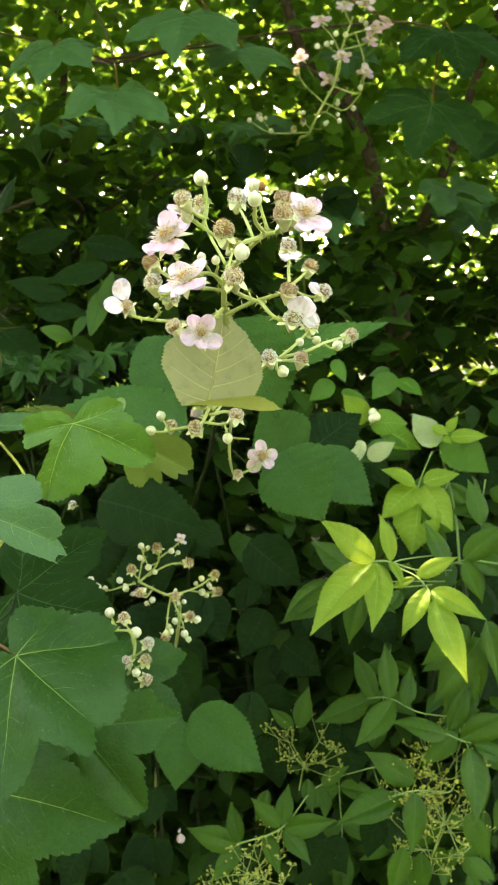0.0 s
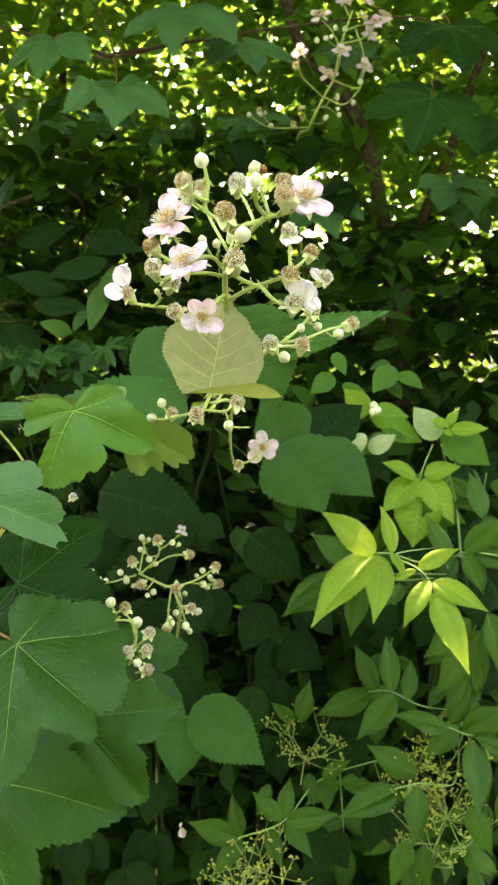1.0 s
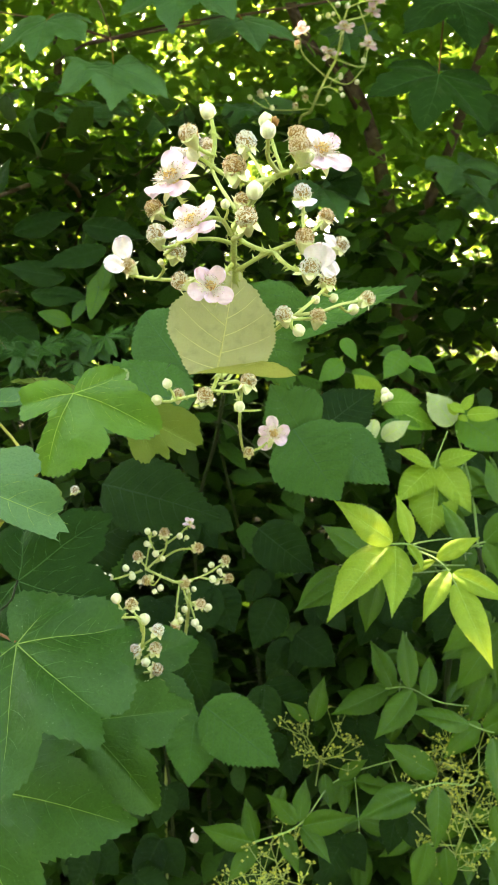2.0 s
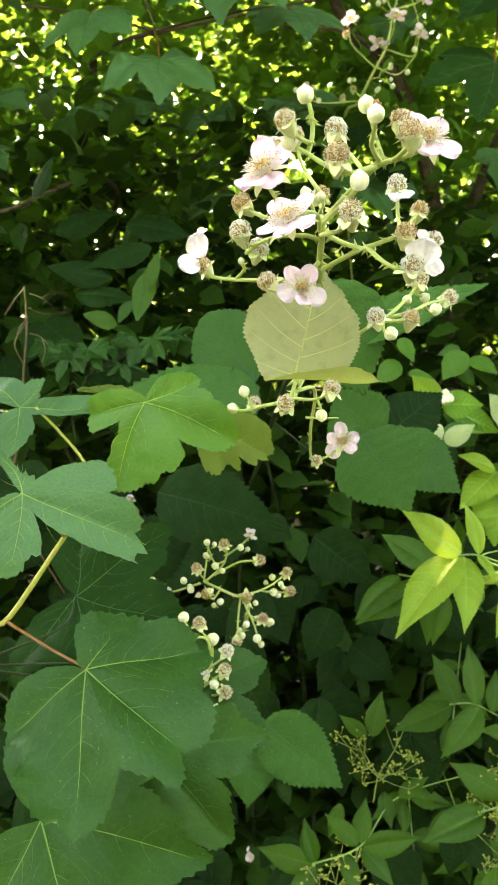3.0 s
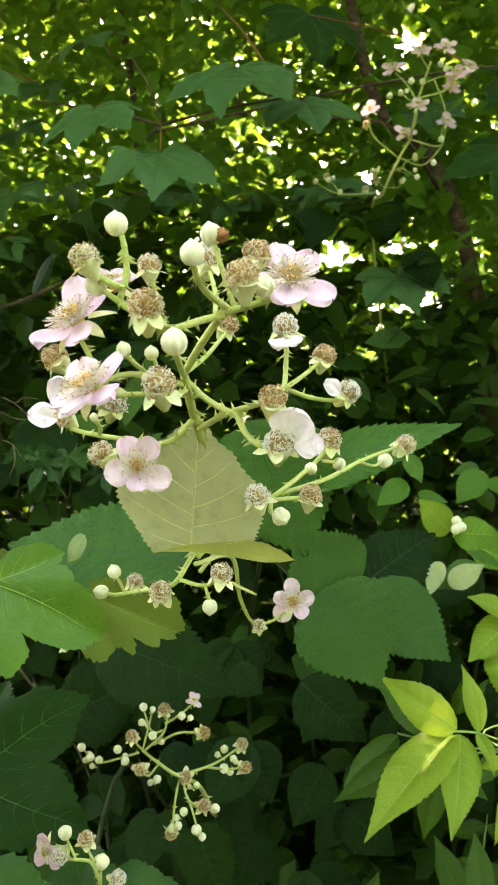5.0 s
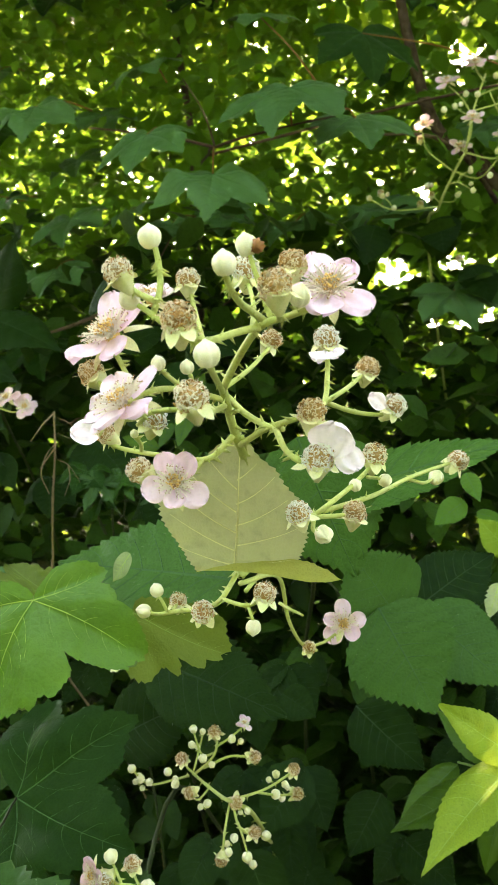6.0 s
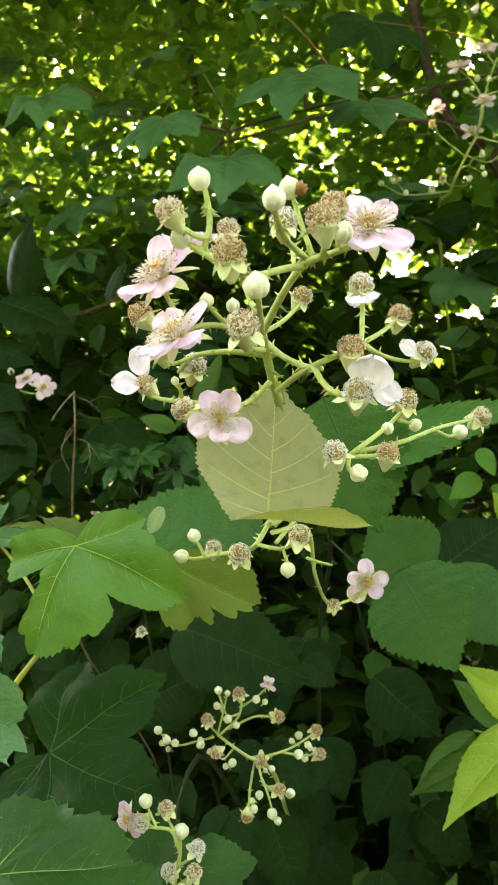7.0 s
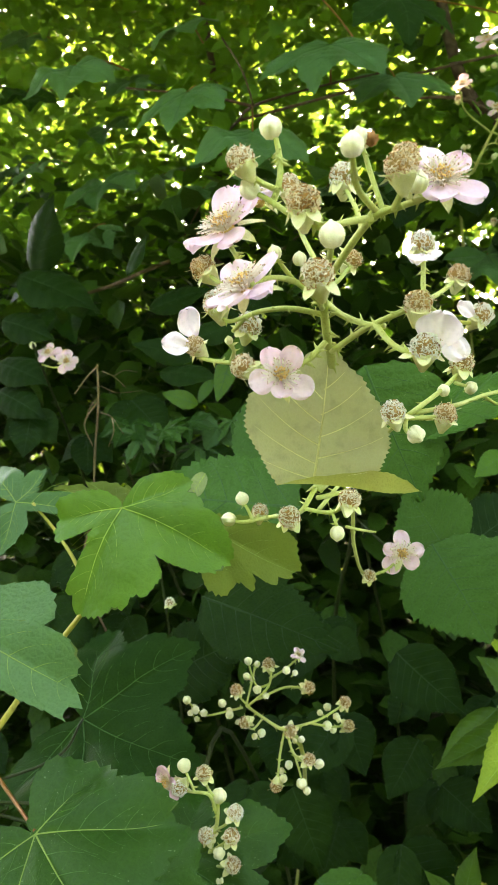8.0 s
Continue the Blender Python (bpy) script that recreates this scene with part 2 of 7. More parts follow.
def tube_data(points, r0, r1, sides=7, steps=6, prickles=0, seed=1, knots=0.0):
    rng = random.Random(seed)
    line = along(points, steps)
    origin = line[0].copy()
    verts, faces = [], []
    side = Vector((1, 0.2, 0.1))
    count = len(line)
    rings = []
    for i, p in enumerate(line):
        ahead = (line[min(i + 1, count - 1)] - line[max(i - 1, 0)]).normalized()
        side = (side - ahead * side.dot(ahead)).normalized()
        other = ahead.cross(side)
        r = (r0 + (r1 - r0) * i / (count - 1)) * (1 + knots * rng.uniform(-1, 1))
        rings.append((p, ahead, side.copy(), other, r))
        for k in range(sides):
            a = 2 * math.pi * k / sides
            verts.append(p - origin + (side * math.cos(a) + other * math.sin(a)) * r)
    for i in range(count - 1):
        for k in range(sides):
            a, b = i * sides + k, i * sides + (k + 1) % sides
            faces.append((a, b, b + sides, a + sides))
    faces.append(tuple(range(sides))[::-1])
    faces.append(tuple((count - 1) * sides + k for k in range(sides)))
    for n in range(prickles):
        p, ahead, s, o, r = rings[rng.randrange(1, count - 1)]
        a = rng.uniform(0, 2 * math.pi)
        out = s * math.cos(a) + o * math.sin(a)
        long = rng.uniform(0.8, 1.5) * max(r, 0.0009) * 2.0
        thick = long * 0.2
        first = len(verts)
        q = p - origin + out * r * 0.8
        for k in range(4):
            b = math.pi / 2 * k
            verts.append(q + ahead * math.cos(b) * thick * 1.6 + out.cross(ahead) * math.sin(b) * thick)
        verts.append(q + out * long - ahead * long * 0.45)
        faces += [(first + k, first + (k + 1) % 4, first + 4) for k in range(4)]
    return verts, faces, origin


def stalk(parent, points, r0=0.0010, r1=0.0008, mat=None, prickles=0, name="stalk", sides=7, label="", knots=0.03):
    verts, faces, origin = tube_data(points, r0, r1, sides, 6, prickles, len(WORLD), knots)
    return part(name, made_mesh(name, verts, faces, mat or STALK), parent, Matrix.Translation(origin), label)


def turned(at, axis, size=1.0, spin=0.0):
    """A pose whose z points along axis."""
    q = Vector(axis).normalized().to_track_quat("Z", "Y")
    return Matrix.Translation(at) @ q.to_matrix().to_4x4() @ Matrix.Rotation(spin, 4, "Z") @ Matrix.Scale(size, 4)


def laid(base, tip, normal):
    """A pose from base to tip along y, at that length, with z towards normal."""
    base, tip = Vector(base), Vector(tip)
    y = tip - base
    long = y.length
    y = y / long
    n = Vector(normal)
    z = (n - y * n.dot(y)).normalized()
    x = y.cross(z)
    m = Matrix((x, y, z)).transposed().to_4x4()
    return Matrix.Translation(base) @ m @ Matrix.Scale(long, 4)


MESHES = {}


def ribbon(verts, faces, path, height, w0, w1):
    """A raised vein along a path on the blade."""
    first = len(verts)
    count = len(path)
    for i, (x, y) in enumerate(path):
        a, b = path[max(i - 1, 0)], path[min(i + 1, count - 1)]
        dx, dy = b[0] - a[0], b[1] - a[1]
        d = math.hypot(dx, dy) or 1
        w = w0 + (w1 - w0) * i / (count - 1)
        nx, ny = -dy / d * w, dx / d * w
        z = height(x, y)
        verts += [(x + nx, y + ny, height(x + nx, y + ny) - 0.002), (x, y, z + w * 0.8 + 0.002), (x - nx, y - ny, height(x - nx, y - ny) - 0.002)]
    for i in range(count - 1):
        a = first + 3 * i
        faces += [(a, a + 1, a + 4, a + 3), (a + 1, a + 2, a + 5, a + 4)]


def oval_leaf(kind, width, droop, fold, seed):
    """Blade and veins of a toothed oval leaflet, one unit long."""
    rng = random.Random(seed)
    if kind == "bramble":
        rows, cols, pairs, tooth, crimp, bias, sharp = 44, 5, 8, 0.046, 0.016, 0.84, 0.62
    elif kind == "heart":
        rows, cols, pairs, tooth, crimp, bias, sharp = 44, 6, 6, 0.034, 0.008, 1.22, 0.60
    elif kind == "elder":
        rows, cols, pairs, tooth, crimp, bias, sharp = 40, 4, 7, 0.020, 0.014, 0.90, 0.74
    else:  # a plain smooth leaf
        rows, cols, pairs, tooth, crimp, bias, sharp = 20, 4, 6, 0.0, 0.004, 0.9, 0.8
    rise = 0.36 if kind == "heart" else 0.10 + 0.16 * width
    waves = [(rng.uniform(3, 8), rng.uniform(0, 6.3), rng.uniform(0.004, 0.016)) for _ in range(3)]
    lean = rng.uniform(-0.15, 0.15) if kind == "elder" else rng.uniform(-0.06, 0.06)
    uneven = [rng.uniform(-0.03, 0.03) for _ in range(rows + 1)]

    def half(s):
        s = min(max(s, 0.0), 1.0)
        point = 1 - {"elder": 0.72, "bramble": 0.72}.get(kind, 0.0) * s ** (4 if kind == "elder" else 5)
        return width / 2 * (max(math.sin(math.pi * s ** bias), 0.0) ** sharp) * (1 - 0.25 * s) * 1.12 * point + 0.004

    def height(x, y):
        w = half(y)
        v = min(abs(x) / w, 1.0)
        z = fold * abs(x) * (1 - 0.75 * v) - droop * y * y + crimp * math.sin(2 * math.pi * (y * pairs - v * 0.9)) * v * (1.15 - v)
        if kind == "elder":
            z += 0.7 * fold * abs(x) - 1.5 * x * x
        for k, ph, amp in waves:
            z += amp * math.sin(k * y + ph) * (x / width * 2)
        return z

    verts, faces = [], []
    for i in range(rows + 1):
        s = i / rows
        w = half(s)
        for j in range(-cols, cols + 1):
            c = j / cols
            edge = 1 + uneven[i] * abs(c)
            y = s
            if abs(j) == cols and tooth:
                edge += (tooth if i % 2 else -tooth) * (1 - 0.4 * s) * min(1, 0.25 / max(w, 0.02))
                y -= tooth * 0.35 if i % 2 == 0 else -tooth * 0.25
            x = w * c * edge
            verts.append((x + lean * s * s, max(min(y, 1.03), 0), height(x, s)))
    span = 2 * cols + 1
    for i in range(rows):
        for j in range(span - 1):
            a = i * span + j
            faces.append((a, a + 1, a + span + 1, a + span))
    vein_v, vein_f = [], []
    shift = lambda path: [(x + lean * y * y, y) for x, y in path]  # noqa: E731
    bent = lambda x, y: height(x - lean * y * y, y)  # noqa: E731
    bold = 1.15 if kind == "heart" else 1.0
    ribbon(vein_v, vein_f, shift([(0, n / 14) for n in range(15)]), bent, 0.007 if kind == "elder" else 0.011 * bold, 0.002 if kind == "elder" else 0.003)
    for k in range(pairs):
        s0 = (k + 0.35) / (pairs + 0.8)
        for sign in (-1, 1):
            path = []
            for n in range(6):
                u = n / 5
                s = s0 + u * (rise + 0.05 * u) * (1 - 0.5 * s0)
                path.append((sign * half(s) * 0.96 * u, s))
            if path[-1][1] < 0.99:
                ribbon(vein_v, vein_f, shift(path), bent, 0.0018 if kind == "elder" else 0.0042 * bold, 0.0007 if kind == "elder" else 0.0014)
    return (verts, faces), (vein_v, vein_f)


def interpolated(keys, s):
    """A soft curve through (place, value) keys."""
    for (a, u), (b, v) in zip(keys, keys[1:]):
        if s <= b:
            t = (s - a) / (b - a)
            return u + (v - u) * (0.5 * t + 0.5 * t * t * (3 - 2 * t))
    return keys[-1][1]


def creased_leaf(seed):
    """Blade, veins and turned-over foot of a broad leaf that hangs creased across its foot; one unit from stalk to tip."""
    rng = random.Random(seed)
    left = ((0, 0.28), (0.12, 0.37), (0.43, 0.555), (0.60, 0.545), (0.74, 0.42), (0.88, 0.18), (1, 0.005))
    right = ((0, 0.40), (0.12, 0.475), (0.36, 0.52), (0.58, 0.46), (0.78, 0.27), (0.90, 0.10), (1, 0.005))
    rows, cols = 56, 7
    foot = lambda x: 0.14 * x if x > 0 else 0.09 * x  # noqa: E731
    waves = [(rng.uniform(4, 8), rng.uniform(0, 6.3), rng.uniform(0.006, 0.014)) for _ in range(3)]

    def height(x, y):
        z = 0.10 * abs(x) - 0.09 * x * x - 0.06 * y * y - 0.03 * y
        for k, ph, amp in waves:
            z += amp * math.sin(k * y + 0.6 * k * x + ph)
        return z + 0.006 * math.sin(26 * (y - 0.42 * abs(x))) * min(1, 4 * abs(x))

    verts, faces = [], []
    for i in range(rows + 1):
        s = i / rows
        for j in range(-cols, cols + 1):
            w = interpolated(right if j > 0 else left, s)
            if abs(j) == cols:
                w += (rng.uniform(0.006, 0.017) if i % 2 else -0.008) * min(1, 6 * (1 - s))
            x = w * j / cols
            y = foot(x) + (1 - foot(x)) * s
            verts.append((x, y, height(x, y)))
    span = 2 * cols + 1
    for i in range(rows):
        for j in range(span - 1):
            a = i * span + j
            faces.append((a, a + 1, a + span + 1, a + span))
    vein_v, vein_f = [], []
    ribbon(vein_v, vein_f, [(0.014 * math.sin(3 * n / 14), n / 14) for n in range(15)], height, 0.013, 0.003)
    for sign, start, reach, rise in ((-1, 0.03, 0.42, 0.13), (1, 0.03, 0.44, 0.17), (-1, 0.15, 0.48, 0.24), (1, 0.19, 0.46, 0.27), (-1, 0.30, 0.45, 0.29), (1, 0.36, 0.36, 0.27), (-1, 0.47, 0.33, 0.26), (1, 0.53, 0.26, 0.23), (-1, 0.64, 0.18, 0.17), (1, 0.70, 0.13, 0.13)):
        ribbon(vein_v, vein_f, [(sign * reach * n / 6, start + rise * n / 6 * (0.75 + 0.25 * n / 6)) for n in range(7)], height, 0.0060, 0.0016)
    # the foot turned up over the blade along a straight crease
    top = ((-0.28, -0.02), (-0.1, 0.035), (0.05, 0.075), (0.25, 0.135), (0.44, 0.205), (0.56, 0.215), (0.68, 0.19), (0.81, 0.118))
    flap_v, flap_f = [], []
    steps, deep = 44, 5
    for i in range(steps + 1):
        x = -0.28 + 1.09 * i / steps
        a, b = foot(x) + 0.012, interpolated(top, x) + (rng.uniform(0.002, 0.010) if i % 2 and x > 0.45 else 0)
        for j in range(deep + 1):
            t = j / deep
            flap_v.append((x, a + (b - a) * t, height(x, a) + 0.012 + 0.028 * (1 - t) ** 2 * (b - a) / 0.1 + 0.035 * max(0, x - 0.4)))
    for i in range(steps):
        for j in range(deep):
            a = i * (deep + 1) + j
            flap_f.append((a, a + deep + 1, a + deep + 2, a + 1))
    return (verts, faces), (vein_v, vein_f), (flap_v, flap_f)


HALF = [(-156, 0.16), (-146, 0.40), (-132, 0.56), (-118, 0.70), (-106, 0.75), (-95, 0.69), (-86, 0.60), (-80, 0.62), (-72, 0.78), (-64, 0.82), (-58, 0.91), (-52, 1.01), (-46, 0.91), (-40, 0.84), (-33, 0.78), (-27, 0.62), (-22, 0.72), (-15, 0.82), (-7, 0.92), (0, 1.03)]
# outlines as (degrees from the middle lobe, reach), starting and ending at the stalk, then the main veins
OUTLINES = {
    "even": (HALF + [(-a, r) for a, r in HALF[-2::-1]], ((0, 0.95), (-52, 0.92), (52, 0.92), (-108, 0.66), (108, 0.66))),
    "young": ([(-190, 0.05), (-174, 0.29), (-155, 0.49), (-138, 0.61), (-129, 0.57), (-118, 0.68), (-105, 0.84), (-92, 0.98), (-80, 0.94), (-74, 0.84), (-66, 0.64), (-62, 0.54), (-57, 0.66), (-51, 0.75), (-39, 0.79), (-21, 0.84), (-10, 0.92), (0, 0.93), (8, 0.84), (12, 0.62), (17, 0.42), (28, 0.30), (37, 0.62), (45, 0.59), (57, 0.55), (74, 0.56), (84, 0.42), (112, 0.20), (150, 0.05)], ((-3, 0.84), (-88, 0.90), (56, 0.50), (-138, 0.52))),
    "broad": ([(-248, 0.05), (-210, 0.14), (-202, 0.27), (-186, 0.39), (-160, 0.42), (-132, 0.51), (-117, 0.66), (-107, 0.72), (-95, 0.76), (-83, 0.80), (-75, 0.70), (-71, 0.82), (-65, 0.91), (-54, 0.93), (-50, 0.85), (-46, 0.84), (-40, 0.97), (-34, 0.96), (-31, 0.90), (-21, 0.71), (-13, 0.89), (-6, 0.96), (0, 1.0), (6, 0.93), (11, 0.90), (22, 0.79), (28, 0.71), (35, 0.57), (47, 0.59), (64, 0.53), (79, 0.43), (93, 0.26), (106, 0.08)], ((0, 0.92), (-47, 0.86), (-99, 0.68), (-148, 0.38), (50, 0.54))),
    "deep": ([(-170, 0.05), (-160, 0.34), (-150, 0.36), (-128, 0.15), (-83, 0.13), (-71, 0.30), (-55, 0.57), (-37, 0.67), (-30, 0.59), (-24, 0.78), (-15, 0.88), (0, 1.0), (3, 0.83), (8, 0.65), (13, 0.46), (20, 0.30), (26, 0.17), (31, 0.37), (37, 0.48), (49, 0.50), (54, 0.57), (66, 0.61), (80, 0.66), (95, 0.58), (112, 0.38), (135, 0.18), (160, 0.05)], ((-9, 0.92), (62, 0.56), (-155, 0.32), (106, 0.4))),
    "split": ([(-175, 0.05), (-165, 0.50), (-130, 0.62), (-105, 0.40), (-85, 0.27), (-70, 0.38), (-55, 0.42), (-40, 0.25), (-25, 0.22), (-16, 0.60), (-9, 0.90), (0, 1.0), (6, 0.95), (11, 0.60), (18, 0.26), (32, 0.17), (50, 0.30), (75, 0.48), (95, 0.60), (120, 0.55), (150, 0.40), (170, 0.05)], ((0, 0.94), (-58, 0.38), (95, 0.54), (-140, 0.55))),
    "cut": ([(-150, 0.08), (-138, 0.46), (-130, 0.52), (-124, 0.34), (-116, 0.24), (-108, 0.58), (-98, 0.74), (-90, 0.58), (-84, 0.62), (-78, 0.40), (-70, 0.22), (-60, 0.60), (-52, 0.86), (-46, 0.68), (-38, 0.74), (-32, 0.44), (-25, 0.24), (-18, 0.56), (-12, 0.72), (-7, 0.86), (0, 1.0), (7, 0.82), (13, 0.76), (18, 0.50), (26, 0.22), (34, 0.52), (42, 0.78), (49, 0.80), (56, 0.58), (66, 0.22), (76, 0.46), (85, 0.66), (95, 0.70), (103, 0.46), (112, 0.22), (124, 0.42), (134, 0.48), (150, 0.08)], ((0, 0.92), (-52, 0.78), (46, 0.72), (-98, 0.66), (92, 0.62))),
    "wedge": ([(-110, 0.05), (-100, 0.10), (-45, 0.30), (-30, 0.55), (-18, 0.78), (-10, 0.84), (0, 1.0), (7, 0.84), (15, 0.74), (19, 0.58), (27, 0.66), (36, 0.52), (52, 0.58), (70, 0.48), (100, 0.2), (115, 0.05)], ((0, 0.95), (40, 0.45))),
}


def sycamore_leaf(droop, cup, seed, outline="even"):
    """Blade and veins of a five-lobed toothed leaf; the stalk joins at the origin and the middle lobe is one unit long."""
    rng = random.Random(seed)
    lobes, ribs = OUTLINES[outline]
    loose = 2.5 if outline == "even" else 1.0
    turns = [(radians(a + rng.uniform(-loose, loose)), r * rng.uniform(0.97, 1.03)) for a, r in lobes]
    keys = [(math.sin(a) * r, math.cos(a) * r) for a, r in turns]
    rim = []
    for n, (a, b) in enumerate(zip(keys, keys[1:])):
        dx, dy = b[0] - a[0], b[1] - a[1]
        long = math.hypot(dx, dy)
        steps = max(2, 2 * round(long / 0.066))
        for k in range(steps):
            t = k / steps
            x, y = a[0] + dx * t, a[1] + dy * t
            d = math.hypot(x, y) or 1
            grow = 0.08 * long * math.sin(math.pi * t) + (rng.uniform(0.004, 0.026) * (1.2 if outline == "even" else 1.0) if k % 2 else -0.007)
            rim.append((x + x / d * grow, y + y / d * grow))
    rim.append(keys[-1])
    if outline != "even":
        # small bites out of the margin
        for spot in rng.sample(range(len(rim) // 6, len(rim) - len(rim) // 6), 5):
            for k, f in ((spot, 0.955), (spot + 1, 0.93), (spot + 2, 0.95)):
                rim[k] = (rim[k][0] * f, rim[k][1] * f)
    waves = [(rng.uniform(3, 7), rng.uniform(3, 7), rng.uniform(0, 6.3), rng.uniform(0.016, 0.036)) for _ in range(3)]
    veins = [a for a, _ in ribs]

    def height(x, y):
        r = math.hypot(x, y)
        ang = math.degrees(math.atan2(x, y))
        near = min(abs(ang - v) for v in veins)
        z = -droop * r * r + cup * math.sin(math.pi / 2 * min(near, 26) / 26) * r * 0.14
        z += 0.012 * cup * math.sin(30 * r - 0.10 * near) * math.sin(math.pi * min(near, 40) / 40) * min(1, 2 * r)
        for kx, ky, ph, amp in waves:
            z += amp * math.sin(kx * x + ky * y + ph) * min(r * 2, 1)
        return z

    rings = 12
    verts, faces = [(0, 0, height(0, 0))], []
    count = len(rim)
    for i in range(1, rings + 1):
        f = (i / (rings - 1)) ** 0.85 * 0.982 if i < rings else 1.0
        for x, y in rim:
            verts.append((x * f, y * f, height(x * f, y * f)))
    for k in range(count - 1):
        faces.append((0, 1 + k + 1, 1 + k))
    marks = [0] * (count - 1)
    for i in range(rings - 1):
        if i == rings - 2:
            marks += [1 if math.sin(0.31 * k + seed) + math.sin(0.83 * k + 2 * seed) + rng.uniform(-0.6, 0.6) > 1.5 else 0 for k in range(count - 1)]
        else:
            marks += [0] * (count - 1)
        for k in range(count - 1):
            a = 1 + i * count + k
            faces.append((a, a + 1, a + count + 1, a + count))
    vein_v, vein_f, vein_m = [], [], []
    for ang, long in ribs:
        s, c = math.sin(radians(ang)), math.cos(radians(ang))
        bow = rng.uniform(-0.04, 0.04)
        spine = [(s * long * n / 12 + c * bow * math.sin(n / 12 * 3.1), c * long * n / 12 - s * bow * math.sin(n / 12 * 3.1)) for n in range(13)]
        ribbon(vein_v, vein_f, spine, height, 0.0062, 0.0016)
        vein_m += [0] * (len(vein_f) - len(vein_m))
        for n in (2, 4, 6, 8, 10):
            for sign in (-1, 1):
                x, y = spine[n]
                turn, reach = rng.uniform(44, 58), 0.44 * long * (1.08 - n / 13) * rng.uniform(0.8, 1.15)
                path = [(x, y)]
                for u in range(5):
                    a2 = radians(ang + sign * (turn - 7 * u))
                    x, y = x + math.sin(a2) * reach / 5, y + math.cos(a2) * reach / 5
                    path.append((x, y))
                ribbon(vein_v, vein_f, path, height, 0.0020, 0.0004)
                vein_m += [1] * (len(vein_f) - len(vein_m))
    return (verts, faces, marks), (vein_v, vein_f, vein_m)


def leaf(kind, parent, base, tip, normal, width=0.7, mat=None, vein=None, droop=0.12, fold=0.18, seed=0, veins=True, name="", label="", outline="even"):
    """A leaf or leaflet from base to tip (for a sycamore: from the stalk's joint to the tip of the middle lobe)."""
    variant = seed % 5
    if mat is BRAMBLE_DARK:
        vein = VEIN_DEEP
    key = (kind, width, droop, fold, variant, mat.name, vein.name if vein else "", outline)
    if key not in MESHES:
        if kind == "sycamore":
            blade, ribs = sycamore_leaf(droop, fold, 11 + variant, outline)
        else:
            blade, ribs = oval_leaf(kind, width, droop, fold, 31 + variant)
        MESHES[key] = made_mesh(kind + "_leaf", *blade[:2], [mat, mat if mat is SYCAMORE_DARK else LEAF_MARGIN], *blade[2:]), made_mesh(kind + "_veins", *ribs[:2], [vein or VEIN, {SYCAMORE: VEIN_SIDE, SYCAMORE_YOUNG: VEIN_ELDER_YOUNG}.get(mat, vein or VEIN)], *ribs[2:])
    blade, ribs = MESHES[key]
    tilt = random.Random(repr(base))
    sway = {"elder": 0.34, "bramble": 0.18}.get(kind, 0.10)
    m = laid(base, tip, tuple(c + tilt.uniform(-sway, sway) for c in normal))
    ob = part(name or ("leaf" if kind != "elder" else "leaflet"), blade, parent, m, label)
    if veins:
        part("vein_ridge", ribs, ob, m)
    return ob


# ---- flowers, buds and spent heads ----
def lathe(profile, segments, ripple=0.0, lobes=5):
    verts, faces = [], []
    for r, z in profile:
        for k in range(segments):
            a = 2 * math.pi * k / segments
            f = 1 - ripple * abs(math.cos(a * lobes / 2)) ** 6
            verts.append((r * f * math.cos(a), r * f * math.sin(a), z))
    for i in range(len(profile) - 1):
        for k in range(segments):
            a, b = i * segments + k, i * segments + (k + 1) % segments
            faces.append((a, b, b + segments, a + segments))
    faces.append(tuple(range(segments))[::-1])
    faces.append(tuple((len(profile) - 1) * segments + k for k in range(segments)))
    return verts, faces


def thread(verts, faces, marks, line, r, knob, mark=0, knob_mark=1):
    """A thin filament with a small knob at its end."""
    first = len(verts)
    pts = [Vector(p) for p in line]
    for i, p in enumerate(pts):
        ahead = (pts[min(i + 1, len(pts) - 1)] - pts[max(i - 1, 0)]).normalized()
        side = ahead.orthogonal().normalized() if i == 0 else (side - ahead * side.dot(ahead)).normalized()
        other = ahead.cross(side)
        for k in range(3):
            a = 2.094 * k
            verts.append(tuple(p + (side * math.cos(a) + other * math.sin(a)) * r))
    for i in range(len(line) - 1):
        for k in range(3):
            a, b = first + 3 * i + k, first + 3 * i + (k + 1) % 3
            faces.append((a, b, b + 3, a + 3))
            marks.append(mark)
    if knob:
        e, first = line[-1], len(verts)
        for d in ((1, 0, 0), (0, 1, 0), (-1, 0, 0), (0, -1, 0), (0, 0, 1), (0, 0, -1)):
            verts.append(tuple(e[n] + d[n] * knob for n in range(3)))
        for a, b in ((0, 1), (1, 2), (2, 3), (3, 0)):
            faces += [(first + a, first + b, first + 4), (first + b, first + a, first + 5)]
            marks += [knob_mark, knob_mark]


def star(points, long, wide, lift, curl, seed, loose=0.15):
    """Pointed sepals, joined at their base."""
    rng = random.Random(seed)
    verts, faces = [], []
    for n in range(points):
        a = 2 * math.pi * n / points + rng.uniform(-0.15, 0.15)
        c, s = math.cos(a), math.sin(a)
        up = lift + rng.uniform(-loose, loose)
        first = len(verts)
        for i in range(6):
            t = i / 5
            r, z = 0.25 + long * t, up * t * long - curl * t * t
            w = wide * (0.75 + 0.6 * t) * (1 - t ** 2.2) + 0.012
            for v in (-1, 0, 1):
                verts.append((c * r - s * w * v, s * r + c * w * v, z - 0.05 * (1 - abs(v))))
        for i in range(5):
            for j in range(2):
                b = first + 3 * i + j
                faces.append((b, b + 1, b + 4, b + 3))
    return verts, faces


